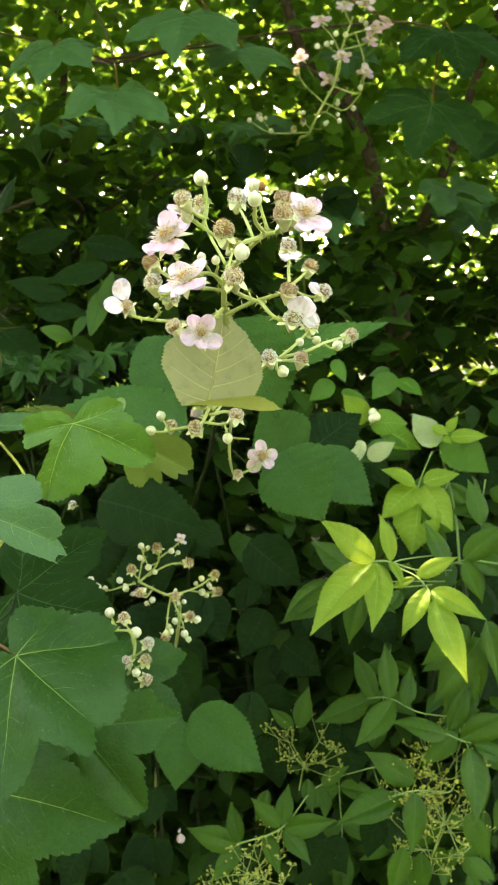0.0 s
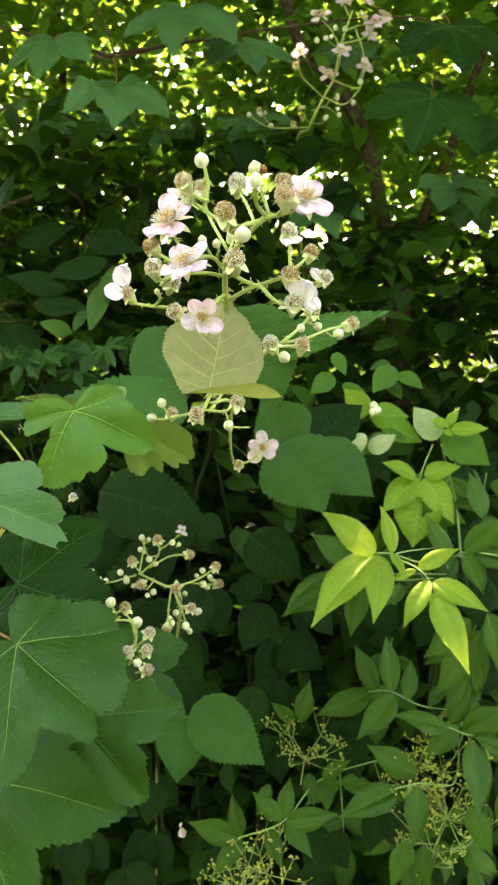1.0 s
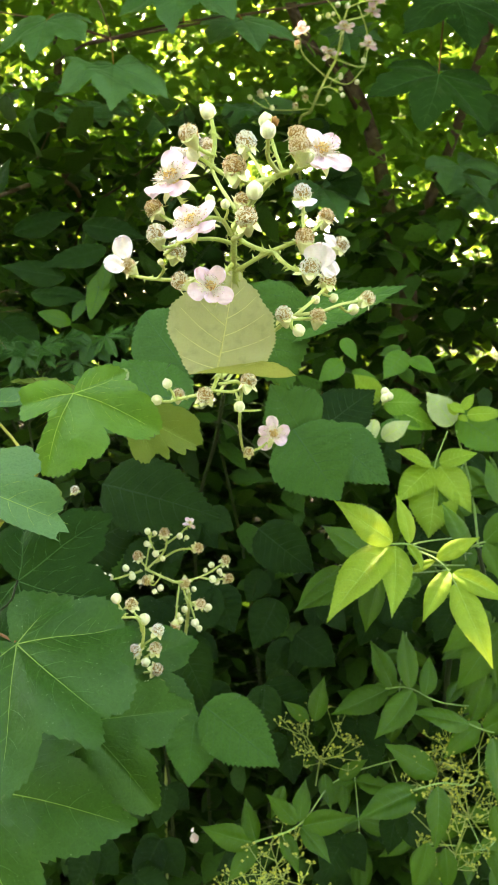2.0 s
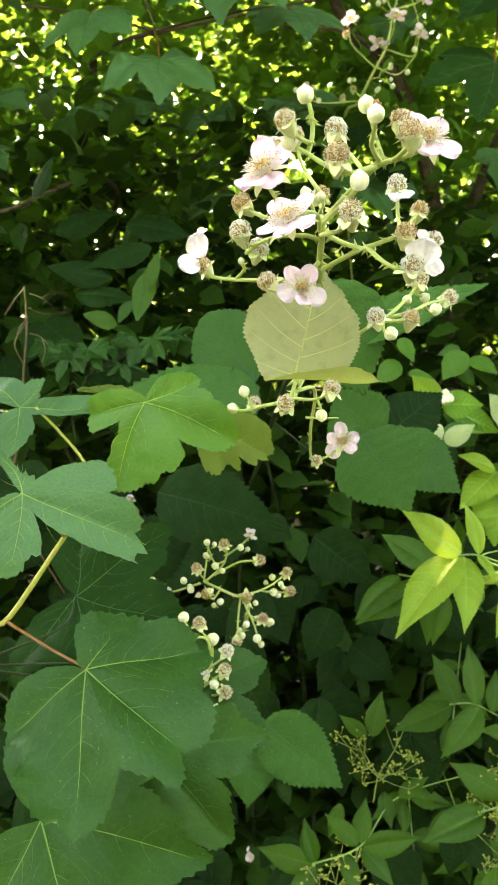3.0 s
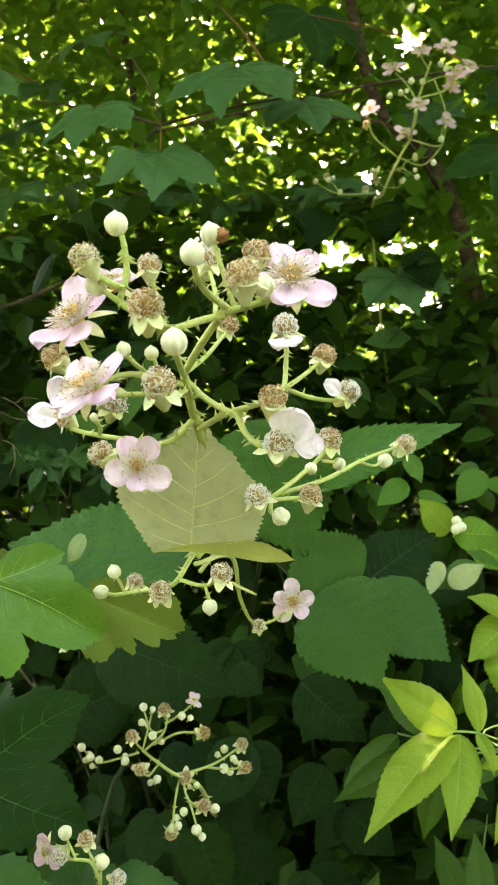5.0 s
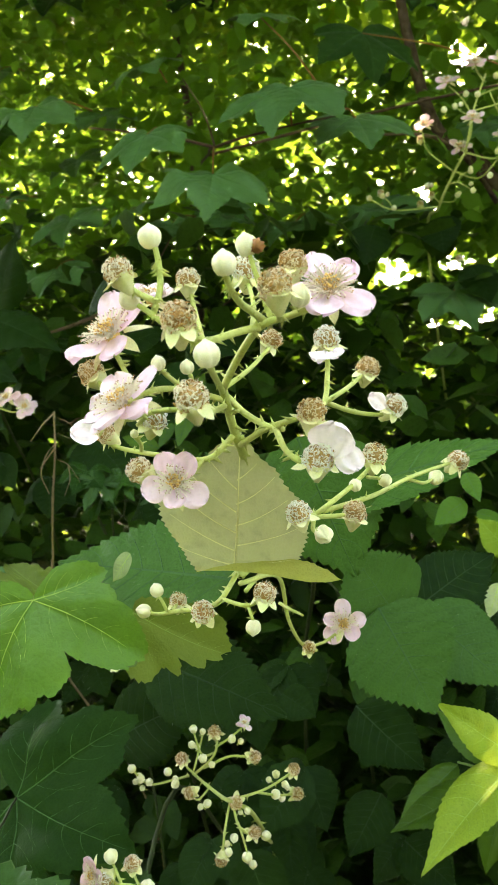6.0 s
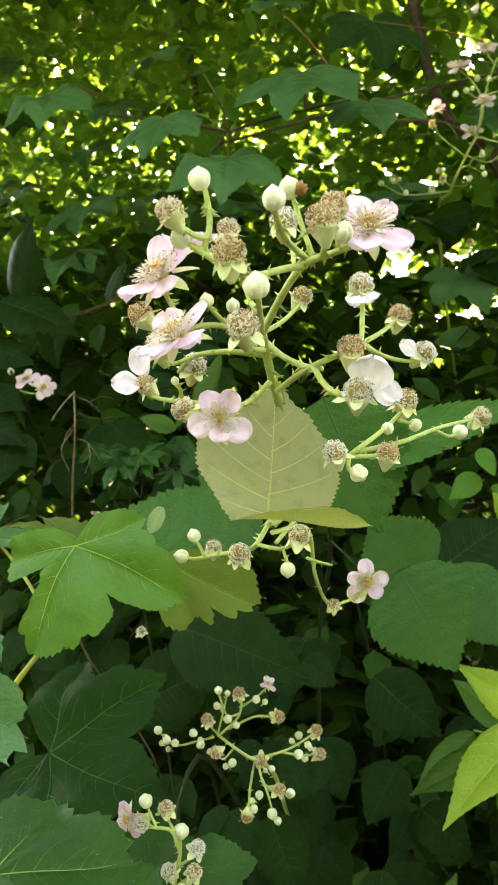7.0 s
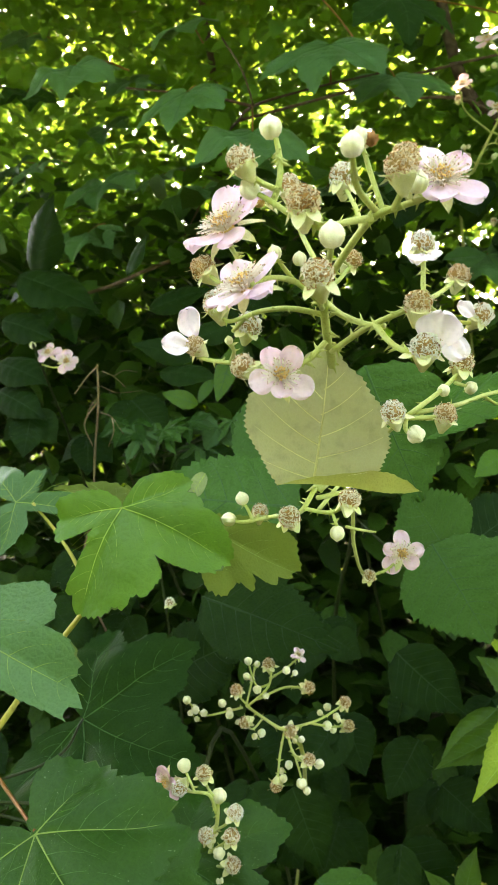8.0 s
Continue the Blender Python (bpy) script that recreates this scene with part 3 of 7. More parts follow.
def petal_data(seed, slim=1.0, crumple=0.0):
    """A broad rounded petal, narrow at its foot, gently cupped and creased."""
    rng = random.Random(seed)
    verts, faces = [], []
    rows, cols = 10, 10
    tilt, wave, ph, wide = rng.uniform(-0.25, 0.15), rng.uniform(0.04, 0.085), rng.uniform(0, 6), rng.uniform(0.43, 0.52) * slim
    for i in range(rows + 1):
        s = i / rows
        for j in range(cols + 1):
            c = 2 * j / cols - 1
            # a round disc pulled to a narrow foot
            a = math.pi * (1 - s)
            x = wide * math.sin(a * 0.97 + 0.04) ** 0.8 * c * (0.45 + 0.55 * min(1, s * 1.9))
            y = 0.14 + 0.43 * (1 + math.cos(a)) - 0.03 * s * max(0, 1 - 3 * abs(c))
            z = 0.02 + tilt * y + 0.16 * y * y * 0.7 + 0.16 * x * x + wave * math.sin(4 * c + 4 * s + ph) * s
            z += crumple * (math.sin(7 * c + ph) * (0.4 + s) + 0.6 * math.sin(5 * c - 9 * s + 2 * ph)) + 1.6 * crumple * c * c * s
            x, y = x * (1 - crumple * (1 + math.sin(6 * s + ph))), y * (1 + 0.8 * crumple * math.sin(9 * c + ph) * s)
            verts.append((x, y, z))
    for i in range(rows):
        for j in range(cols):
            a = i * (cols + 1) + j
            faces.append((a, a + 1, a + cols + 2, a + cols + 1))
    return verts, faces


def fresh_stamens(seed):
    """A loose brush of pale threads spreading from a ring, most with a small brown anther."""
    rng = random.Random(seed)
    verts, faces, marks = [], [], []
    for n in range(150):
        a, out = rng.uniform(0, 6.283), 0.50 * math.sqrt(rng.uniform(0.03, 1.0))
        up = rng.uniform(0.30, 0.46) - 0.22 * out
        c, s = math.cos(a), math.sin(a)
        sway = rng.uniform(-0.06, 0.06)
        line = [(c * 0.15, s * 0.15, 0.04), (c * (0.15 + out * 0.35) - s * sway, s * (0.15 + out * 0.35) + c * sway, up * 0.7), (c * (0.12 + out), s * (0.12 + out), up)]
        thread(verts, faces, marks, line, 0.012, rng.uniform(0.015, 0.023) if n % 2 else 0)
    for n in range(70):
        a, out = rng.uniform(0, 6.283), rng.uniform(0.04, 0.22)
        c, s = math.cos(a), math.sin(a)
        thread(verts, faces, marks, [(c * 0.10, s * 0.10, 0.06), (c * out, s * out, 0.20), (c * (out + 0.03), s * (out + 0.03), rng.uniform(0.24, 0.31))], 0.014, rng.uniform(0.026, 0.038), 2, 3 if n % 3 else 1)
    return verts, faces, marks


def old_stamens(seed, brown):
    """A tangle of short curled threads over a ball."""
    rng = random.Random(seed)
    verts, faces, marks = [], [], []
    for n in range(14):
        az, el = rng.uniform(0, 6.283), math.asin(rng.uniform(0.0, 0.95))
        out = Vector((math.cos(az) * math.cos(el), math.sin(az) * math.cos(el), math.sin(el)))
        off = Vector((rng.uniform(-1, 1), rng.uniform(-1, 1), rng.uniform(-0.4, 0.8))) * 0.25
        thread(verts, faces, marks, [tuple(out * 0.8), tuple(out * 1.02 + off * 0.3), tuple(out * rng.uniform(1.12, 1.30) + off)], 0.026, 0.045)
    for n in range(210):
        az, el = rng.uniform(0, 6.283), math.asin(rng.uniform(-0.72, 0.99))
        out = Vector((math.cos(az) * math.cos(el), math.sin(az) * math.cos(el), math.sin(el)))
        a = out.orthogonal().normalized()
        b = out.cross(a)
        turn, wind, r = rng.uniform(0, 6.283), rng.choice((-1, 1)) * rng.uniform(1.8, 4.2), rng.uniform(0.12, 0.26)
        high = rng.uniform(0.88, 1.12)
        line = []
        for k in range(6):
            w = turn + wind * k / 5
            line.append(tuple(out * (high + 0.12 * math.sin(k * 0.63)) + (a * math.cos(w) + b * math.sin(w)) * r))
        thread(verts, faces, marks, line, rng.uniform(0.030, 0.052), rng.uniform(0.045, 0.075) if n % 3 == 0 else 0, 1 if rng.random() < brown else 0)
    return verts, faces, marks


def bumpy_dome(seed, r=1.0, rough=0.10):
    rng = random.Random(seed)
    verts, faces = [], []
    rings, segs = 8, 14
    for i in range(rings + 1):
        e = -math.pi / 2 + math.pi * i / rings
        for k in range(segs):
            a = 2 * math.pi * k / segs + (i % 2) * 0.2
            f = r * (1 + rng.uniform(-rough, rough))
            verts.append((f * math.cos(a) * math.cos(e), f * math.sin(a) * math.cos(e), f * math.sin(e) * 0.95))
    for i in range(rings):
        for k in range(segs):
            a, b = i * segs + k, i * segs + (k + 1) % segs
            faces.append((a, b, b + segs, a + segs))
    return verts, faces


PETALS = {name: [made_mesh("petal", *petal_data(50 + n, slim, crumple), mat) for n in range(5)] for name, mat, slim, crumple in (("white", PETAL, 0.87, 0.028), ("pink", PETAL_PINK, 0.88, 0.015), ("slim", PETAL, 0.80, 0.02), ("broad", PETAL_WHITE, 1.15, 0.07))}
FRESH = []
for n in range(2):
    v, f, marks = fresh_stamens(60 + n)
    FRESH.append(made_mesh("stamen_tuft", v, f, [FILAMENT, ANTHER, FILAMENT_GOLD, GOLD_ANTHER], marks))
OLD = []
for n in range(3):
    v, f, marks = old_stamens(70 + n, (0.25, 0.34, 0.10)[n])
    OLD.append(made_mesh("stamen_tuft", v, f, [(FILAMENT_OLD, FILAMENT_GOLD, FILAMENT_WHITE)[n], ANTHER_OLD], marks))
EYE_MESH = made_mesh("flower_centre", *bumpy_dome(5, 0.19), CARPEL)
CORES = [made_mesh("spent_head", *bumpy_dome(80 + n, 0.80), SPENT_CORE) for n in range(2)]
OPEN_SEPALS = [made_mesh("calyx", *star(5, 0.55, 0.15, -0.2, 0.1, 90 + n), SEPAL) for n in range(2)]


def calyx(seed, low, high):
    """A pale cup under the head with five short broad sepals bent down round it."""
    rng = random.Random(seed)
    verts, faces = lathe([(0.17, -1.25), (0.30, -1.05), (0.50, -0.72), (0.72, -0.38), (0.80, -0.12), (0.70, 0.05)], 20, 0.10)
    for n in range(5):
        a = 2 * math.pi * n / 5 + rng.uniform(-0.3, 0.3)
        c, s = math.cos(a), math.sin(a)
        dip = rng.uniform(low, high)
        long, wide, curl = rng.uniform(0.65, 0.95), rng.uniform(0.40, 0.52), rng.uniform(0.1, 0.5)
        first = len(verts)
        r, z = 0.66, -0.12
        for i in range(6):
            t = i / 5
            w = wide * (0.8 + 0.5 * t) * (1 - t ** 1.9) + 0.015
            for v in (-1, 0, 1):
                verts.append((c * r - s * w * v, s * r + c * w * v, z + 0.10 * abs(v) * (1 - t)))
            r += math.cos(dip + curl * t) * long / 5
            z += math.sin(dip + curl * t) * long / 5
        for i in range(5):
            for j in range(2):
                b = first + 3 * i + j
                faces.append((b, b + 1, b + 4, b + 3))
    return verts, faces


SPENT_SEPALS = [made_mesh("calyx", *calyx(95 + n, *((-1.3, -0.7), (-1.0, -0.3), (-0.8, 0.3))[n]), SEPAL) for n in range(3)]
BUD_SHAPE = [(0.25, -0.95), (0.62, -0.82), (0.90, -0.45), (1.0, 0.0), (0.94, 0.38), (0.72, 0.70), (0.42, 0.90), (0.20, 1.02), (0.10, 1.14)]
BUD_MESH = made_mesh("bud", *lathe(BUD_SHAPE, 40, 0.16), BUD)


def flower(parent, at, axis, r, petals=(0, 1, 2, 3, 4), spin=0.0, colour="white", label=""):
    """An open flower: centre, separate petals, stamens and sepals."""
    n = round(1e4 * (at[0] + at[2]))
    m = turned(at, axis, r, spin)
    centre = part("flower", EYE_MESH, parent, m, label)
    for k in petals:
        part("petal", PETALS[colour][(k + n) % 5], centre, m @ Matrix.Rotation(radians(72 * k + 9 * math.sin(n + 2.3 * k)), 4, "Z") @ Matrix.Rotation(0.32 * math.sin(1.7 * n + 2.9 * k), 4, "X") @ Matrix.Scale(0.98 + 0.10 * math.sin(0.9 * n + 4.1 * k), 4))
    part("stamen_tuft", FRESH[n % 2], centre, m)
    part("calyx", OPEN_SEPALS[n % 2], centre, m @ Matrix.Translation((0, 0, -0.03)) @ Matrix.Rotation(0.6, 4, "Z"))
    return centre


def spent(parent, at, axis, r=0.0047, tone="", loose=(), label=""):
    """A flower past bloom: a tangle of withered stamens over pale sepals; loose petals still on it as (base, tip, normal)."""
    n = round(1e4 * (at[0] + at[2]))
    r *= 0.84
    m = turned(at, (axis[0], 0.6 * axis[1], axis[2]), r, n)
    head = part("spent_flower", CORES[n % 2], parent, m, label)
    part("stamen_tuft", OLD[{"": (0, 0, 1)[n % 3], "gold": 1, "white": 2}[tone]], head, m)
    part("calyx", SPENT_SEPALS[n % 3], head, m @ Matrix.Translation((0, 0, -0.40)) @ Matrix.Scale(1.25, 4))
    for k, (base, tip, normal) in enumerate(loose):
        part("petal", PETALS["broad"][(k + n) % 5], head, laid(base, tip, normal))
    return head


def bud(parent, at, axis, r=0.0036, label=""):
    return part("bud", BUD_MESH, parent, turned(at, axis, r, 7e3 * (at[0] + at[2])), label)


# ---- ground, trees and hedge ----
def ground():
    rng = np.random.default_rng(3)
    near = np.linspace(-6, 6, 49)
    line = np.concatenate([[-300, -120, -40, -15], near, [15, 40, 120, 300]])
    count = len(line)
    verts = [(x, y + 1, float(0.04 * math.sin(2.1 * x) * math.cos(1.7 * y) + 0.015 * rng.standard_normal()) if abs(x) < 7 and abs(y) < 7 else 0.0) for y in line for x in line]
    faces = [(j * count + i, j * count + i + 1, (j + 1) * count + i + 1, (j + 1) * count + i) for j in range(count - 1) for i in range(count - 1)]
    ob = part("ground", made_mesh("ground", verts, faces, SOIL))
    return tagged(ob, "dark woodland soil under leaf litter", "ground", kind="structure")


ground()

BLADE = np.array([(0, 0, 0), (-0.27, 0.3, 0.05), (0, 0.32, -0.03), (0.27, 0.3, 0.05), (-0.24, 0.66, 0.01), (0, 0.68, -0.05), (0.24, 0.66, 0.01), (0, 1, -0.13)])
BLADE_FACES = [(0, 2, 1), (0, 3, 2), (1, 2, 5, 4), (2, 3, 6, 5), (4, 5, 7), (5, 6, 7)]

SMALL_BLADE = np.array([(0, 0, 0), (-0.27, 0.3, 0.05), (-0.24, 0.66, 0.0), (0, 1, -0.13), (0.24, 0.66, 0.0), (0.27, 0.3, 0.05)])
SMALL_BLADE_FACES = [(0, 5, 1), (1, 5, 4, 2), (2, 4, 3)]


def scatter(name, places, sizes, mat, seed, label, category, droop=(-0.9, 0.3), blade=BLADE, blade_faces=BLADE_FACES):
    """Countless leaves in one mesh."""
    rng = np.random.default_rng(seed)
    n = len(places)
    turn, dip, roll = rng.uniform(0, 2 * np.pi, n), rng.uniform(*droop, n), rng.normal(0, 0.5, n)
    y = np.stack([np.cos(turn) * np.cos(dip), np.sin(turn) * np.cos(dip), np.sin(dip)], 1)
    side = np.stack([-np.sin(turn), np.cos(turn), np.zeros(n)], 1)
    up = np.cross(side, y)
    up = np.where(up[:, 2:] < 0, -up, up)
    z = up * np.cos(roll)[:, None] + side * np.sin(roll)[:, None]
    x = np.cross(y, z)
    wide = rng.uniform(0.9, 1.35, n)[:, None, None]
    b, count = blade[None], len(blade)
    verts = places[:, None] + sizes[:, None, None] * (b[..., :1] * wide * x[:, None] + b[..., 1:2] * y[:, None] + b[..., 2:] * z[:, None])
    faces = [tuple(count * k + i for i in f) for k in range(n) for f in blade_faces]
    ob = part(name, made_mesh(name, verts.reshape(-1, 3).tolist(), faces, mat))
    return tagged(ob, label, category, kind="stuff")


def in_box(rng, n, low, high, rough=0.05):
    """Points within a rounded, uneven mass."""
    p = rng.uniform(low, high, (n, 3))
    middle, half = (np.array(low) + high) / 2, (np.array(high) - low) / 2
    u = (p - middle) / half
    uneven = rough * (np.sin(2.3 * p[:, 0] + 1.7 * p[:, 2]) + np.sin(3.1 * p[:, 1] + 2.2 * p[:, 0]) + np.sin(2.7 * p[:, 2] + p[:, 1]))
    return p[(u ** 6).sum(1) ** (1 / 6) < 1.0 - np.abs(uneven)]


# openings through the foliage to the bright sky, as (place, size)
OPENINGS = (((0.0167, 2.0000, 1.8177), 0.012), ((-0.0678, 2.0000, 1.9797), 0.006), ((-0.0038, 2.0000, 2.0397), 0.009), ((0.1495, 2.0000, 1.8528), 0.017), ((0.2172, 2.0000, 1.8430), 0.012), ((0.0949, 2.0000, 1.9968), 0.012), ((0.1764, 2.0000, 1.7180), 0.011), ((0.1916, 2.0000, 2.2864), 0.018), ((0.0988, 2.0000, 1.6142), 0.006), ((0.4406, 2.0000, 1.6789), 0.006), ((0.4551, 2.0000, 1.6629), 0.005), ((0.5049, 2.0000, 1.7459), 0.006), ((0.5268, 2.0000, 1.6323), 0.005), ((0.5481, 2.0000, 1.7302), 0.005), ((0.1070, 2.0000, 1.7200), 0.006), ((0.1260, 2.0000, 1.6740), 0.005), ((0.0750, 2.0000, 1.7840), 0.006), ((0.0430, 2.0000, 1.7010), 0.005), ((0.2270, 2.0000, 1.7190), 0.006))
# gaps in the hedge alone, towards the sunlit wood
GLADES = (((0.5068, 2.0000, 1.4053), 0.0054), ((0.5354, 2.0000, 1.3942), 0.0023), ((0.5824, 2.0000, 1.3847), 0.0086), ((0.6249, 2.0000, 1.4060), 0.0086), ((0.6100, 2.0000, 1.4728), 0.0036), ((0.5990, 2.0000, 1.7266), 0.0086), ((0.5526, 2.0000, 1.7223), 0.0054), ((0.5331, 2.0000, 1.6727), 0.0023), ((0.5735, 2.0000, 1.6367), 0.0032))

# wider breaks in the wood behind, seen in specks between the hedge leaves
BREAKS = (((0.030, 2.0, 1.835), 0.022), ((0.395, 2.0, 1.690), 0.014), ((-0.500, 2.0, 1.940), 0.022), ((0.185, 2.0, 2.270), 0.034))
GLADES += tuple(((x + 0.058 * math.sin(2.4 * k + 9 * x) * (k / 9) ** 0.5, 2.0, z + 0.046 * math.cos(2.4 * k + 9 * x) * (k / 9) ** 0.5), 0.0020 + 0.0030 * ((k * 7) % 5) / 4) for (x, y, z), r in BREAKS[:1] for k in range(8))


def opened(places, size, ways_through=OPENINGS):
    """The places that leave the openings clear."""
    keep = np.ones(len(places), bool)
    for (x, y, z), r in ways_through:
        far_off = (places[:, 1] - 0.18) / (y - 0.18)
        dx, dz = places[:, 0] - 0.05 - (x - 0.05) * far_off, places[:, 2] - 1.52 - (z - 1.52) * far_off
        wavy = 1 + 0.35 * np.sin(5 * np.arctan2(dz, dx) + 90 * x)
        keep &= np.hypot(dx, dz) > r * far_off * wavy + 0.4 * size
    return places[keep]


# gaps in the leaves above, through which the sun reaches (place, size)
SUN_LANES = (((0.1745, 0.7650, 1.2300), 0.030), ((0.2350, 0.9500, 1.3830), 0.020))


def sunlit(places, size):
    """The places that leave the sun's lanes clear."""
    way = np.array((math.sin(radians(SUN_AZIMUTH)) * math.cos(radians(SUN_ELEVATION)), math.cos(radians(SUN_AZIMUTH)) * math.cos(radians(SUN_ELEVATION)), math.sin(radians(SUN_ELEVATION))))
    for target, r in SUN_LANES:
        off = places - np.array(target)
        along_way = off @ way
        places = places[(along_way < 0) | (np.linalg.norm(off - along_way[:, None] * way, axis=1) > r + 0.5 * size)]
    return places


rng = np.random.default_rng(7)
low = np.concatenate([in_box(rng, 35000, (-1.5, 1.28, 0.2), (1.5, 2.4, 1.9)), in_box(rng, 9000, (-1.0, 1.35, 0.1), (1.0, 2.2, 1.25))])
low = low[(low[:, 0] < 0.18) | (low[:, 2] < 1.72)]
low = low[(low[:, 2] < 1.66) | (low[:, 0] > -0.05) | (rng.uniform(0, 1, len(low)) < 0.65)]
low = sunlit(opened(opened(low, 0.055), 0.055, GLADES), 0.06)
scatter("hedge_foliage", low, rng.uniform(0.04, 0.075, len(low)), HEDGE, 8, "dense hedge foliage with deep shade put into its dark green", "foliage")
high = in_box(rng, 103000, (-1.8, 1.6, 1.35), (1.8, 3.4, 3.6))
right = np.concatenate([in_box(rng, 7000, (0.1, 1.7, 1.5), (1.6, 3.0, 2.9)), in_box(rng, 7000, (-1.6, 1.7, 1.5), (-0.15, 3.0, 2.9))])
high = np.concatenate([high, right])
clump = np.sin(high[:, 0] * 13.1 + 1.3 * np.sin(high[:, 2] * 9)) + np.sin(high[:, 2] * 15.3 + high[:, 1] * 3) > -1.35 + 0.45 * ((high[:, 2] > 2.05) & (high[:, 0] < 0.2))
tuft = np.sin(high[:, 0] * 47 + 2.1 * np.sin(high[:, 2] * 31)) + np.sin(high[:, 2] * 53 + high[:, 1] * 7 + 1.7 * np.sin(high[:, 0] * 29)) > -1.15
high = high[clump & tuft]
# looser leaves high up
thin = (high[:, 0] < -0.25) & (high[:, 2] > 2.15) & (rng.uniform(0, 1, len(high)) < 0.30)
airy = (high[:, 0] > -0.1) & (high[:, 2] > 1.55) & (rng.uniform(0, 1, len(high)) < np.where(high[:, 2] > 2.15, np.where(high[:, 0] > 0.25, 0.18, 0.44), 0.12 * (high[:, 0] > 0.2)))
high = high[~thin & ~airy]
high = np.concatenate([high, in_box(rng, 2200, (-0.1, 1.75, 1.85), (0.32, 3.0, 2.3)), in_box(rng, 700, (0.05, 1.45, 1.55), (0.75, 1.67, 2.35))])
high = sunlit(opened(opened(high, 0.045), 0.045, GLADES), 0.05)
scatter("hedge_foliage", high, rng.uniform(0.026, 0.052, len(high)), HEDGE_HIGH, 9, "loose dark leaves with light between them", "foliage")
# the crown's forward boxes are out of view, added to shade what lies below
crown = np.concatenate([in_box(rng, 30000, (-3.3, 1.05, 2.8), (3.3, 4.2, 5.2), 0.06), in_box(rng, 2600, (-2.5, 0.80, 2.35), (0.0, 1.5, 2.95)), in_box(rng, 1800, (0.5, 0.80, 2.35), (2.5, 1.5, 2.95)), in_box(rng, 1700, (-2.6, 0.30, 2.7), (2.6, 1.1, 3.3))])
crown = sunlit(opened(crown, 0.12), 0.13)
scatter("tree_crown", crown, rng.uniform(0.09, 0.15, len(crown)), CROWN, 10, "overhanging green tree crown, its unseen front added to shade the bushes", "foliage")
far = in_box(rng, 46000, (-4.4, 4.9, -0.2), (4.4, 7.5, 5.8), 0.10)
far = opened(opened(far, 0.09), 0.09, BREAKS)
scatter("woodland_foliage", far, rng.uniform(0.06, 0.12, len(far)), FAR_LEAVES, 11, "woodland leaves far behind the hedge, tinted yellow-green for sunlight", "foliage")
# unseen wood round the camera, added so that light falls mostly from above
behind = np.concatenate([in_box(rng, 21000, (-7.5, -5.0, -0.3), (7.5, -1.9, 6.6), 0.14), in_box(rng, 6500, (-7.5, -3.2, -0.3), (-3.6, 3.5, 5.4), 0.14), in_box(rng, 6500, (3.6, -3.2, -0.3), (7.5, 3.5, 5.4), 0.14)])
scatter("woodland_foliage", behind, rng.uniform(0.16, 0.30, len(behind)), CROWN, 13, "unseen green wood added behind and beside to block low light", "foliage", blade=SMALL_BLADE, blade_faces=SMALL_BLADE_FACES)
floor_leaves = in_box(rng, 9000, (-2.8, 0.8, -0.12), (2.8, 3.6, 0.42), 0.06)
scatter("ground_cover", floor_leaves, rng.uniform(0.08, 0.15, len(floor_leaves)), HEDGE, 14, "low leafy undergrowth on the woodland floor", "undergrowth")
deep = in_box(rng, 25000, (-9.5, 9.8, -0.4), (9.5, 14.4, 7.6), 0.10)
deep = opened(opened(deep, 0.26), 0.26, BREAKS)
scatter("woodland_foliage", deep, rng.uniform(0.18, 0.34, len(deep)), CROWN, 12, "shaded green wood in the distance", "foliage", blade=SMALL_BLADE, blade_faces=SMALL_BLADE_FACES)


def tree(at, limbs, label):
    """Trunk and limbs, each a tapered stem from points with its two radii."""
    ob = thing("tree", at, label, "tree")
    for name, r0, r1, points in limbs:
        stalk(ob, points, r0, r1, BARK, name=name, sides=10, knots=0.08)
    return ob


tree((0.36, 1.68, 0), [
    ("trunk", 0.034, 0.024, [(0.36, 1.68, -0.05), (0.35, 1.68, 0.6), (0.3236, 1.6800, 1.4213), (0.3120, 1.6800, 1.5827)]),
    ("limb", 0.018, 0.008, [(0.3122, 1.6800, 1.5770), (0.2920, 1.6800, 1.6615), (0.2525, 1.6800, 1.8263), (0.1987, 1.6800, 1.9436), (0.0964, 1.6800, 2.0631), (0.0, 1.6, 2.5)]),
    ("limb", 0.014, 0.006, [(0.3143, 1.6800, 1.5827), (0.3545, 1.6800, 1.6786), (0.4108, 1.6800, 1.8272), (0.4641, 1.6800, 1.9977), (0.62, 1.6, 2.5)]),
    ("branch", 0.005, 0.002, [(0.2466, 1.6800, 1.8370), (0.1278, 1.5000, 1.9327), (-0.0109, 1.5000, 1.9598)]),
], "dark forked tree trunk standing in the hedge")
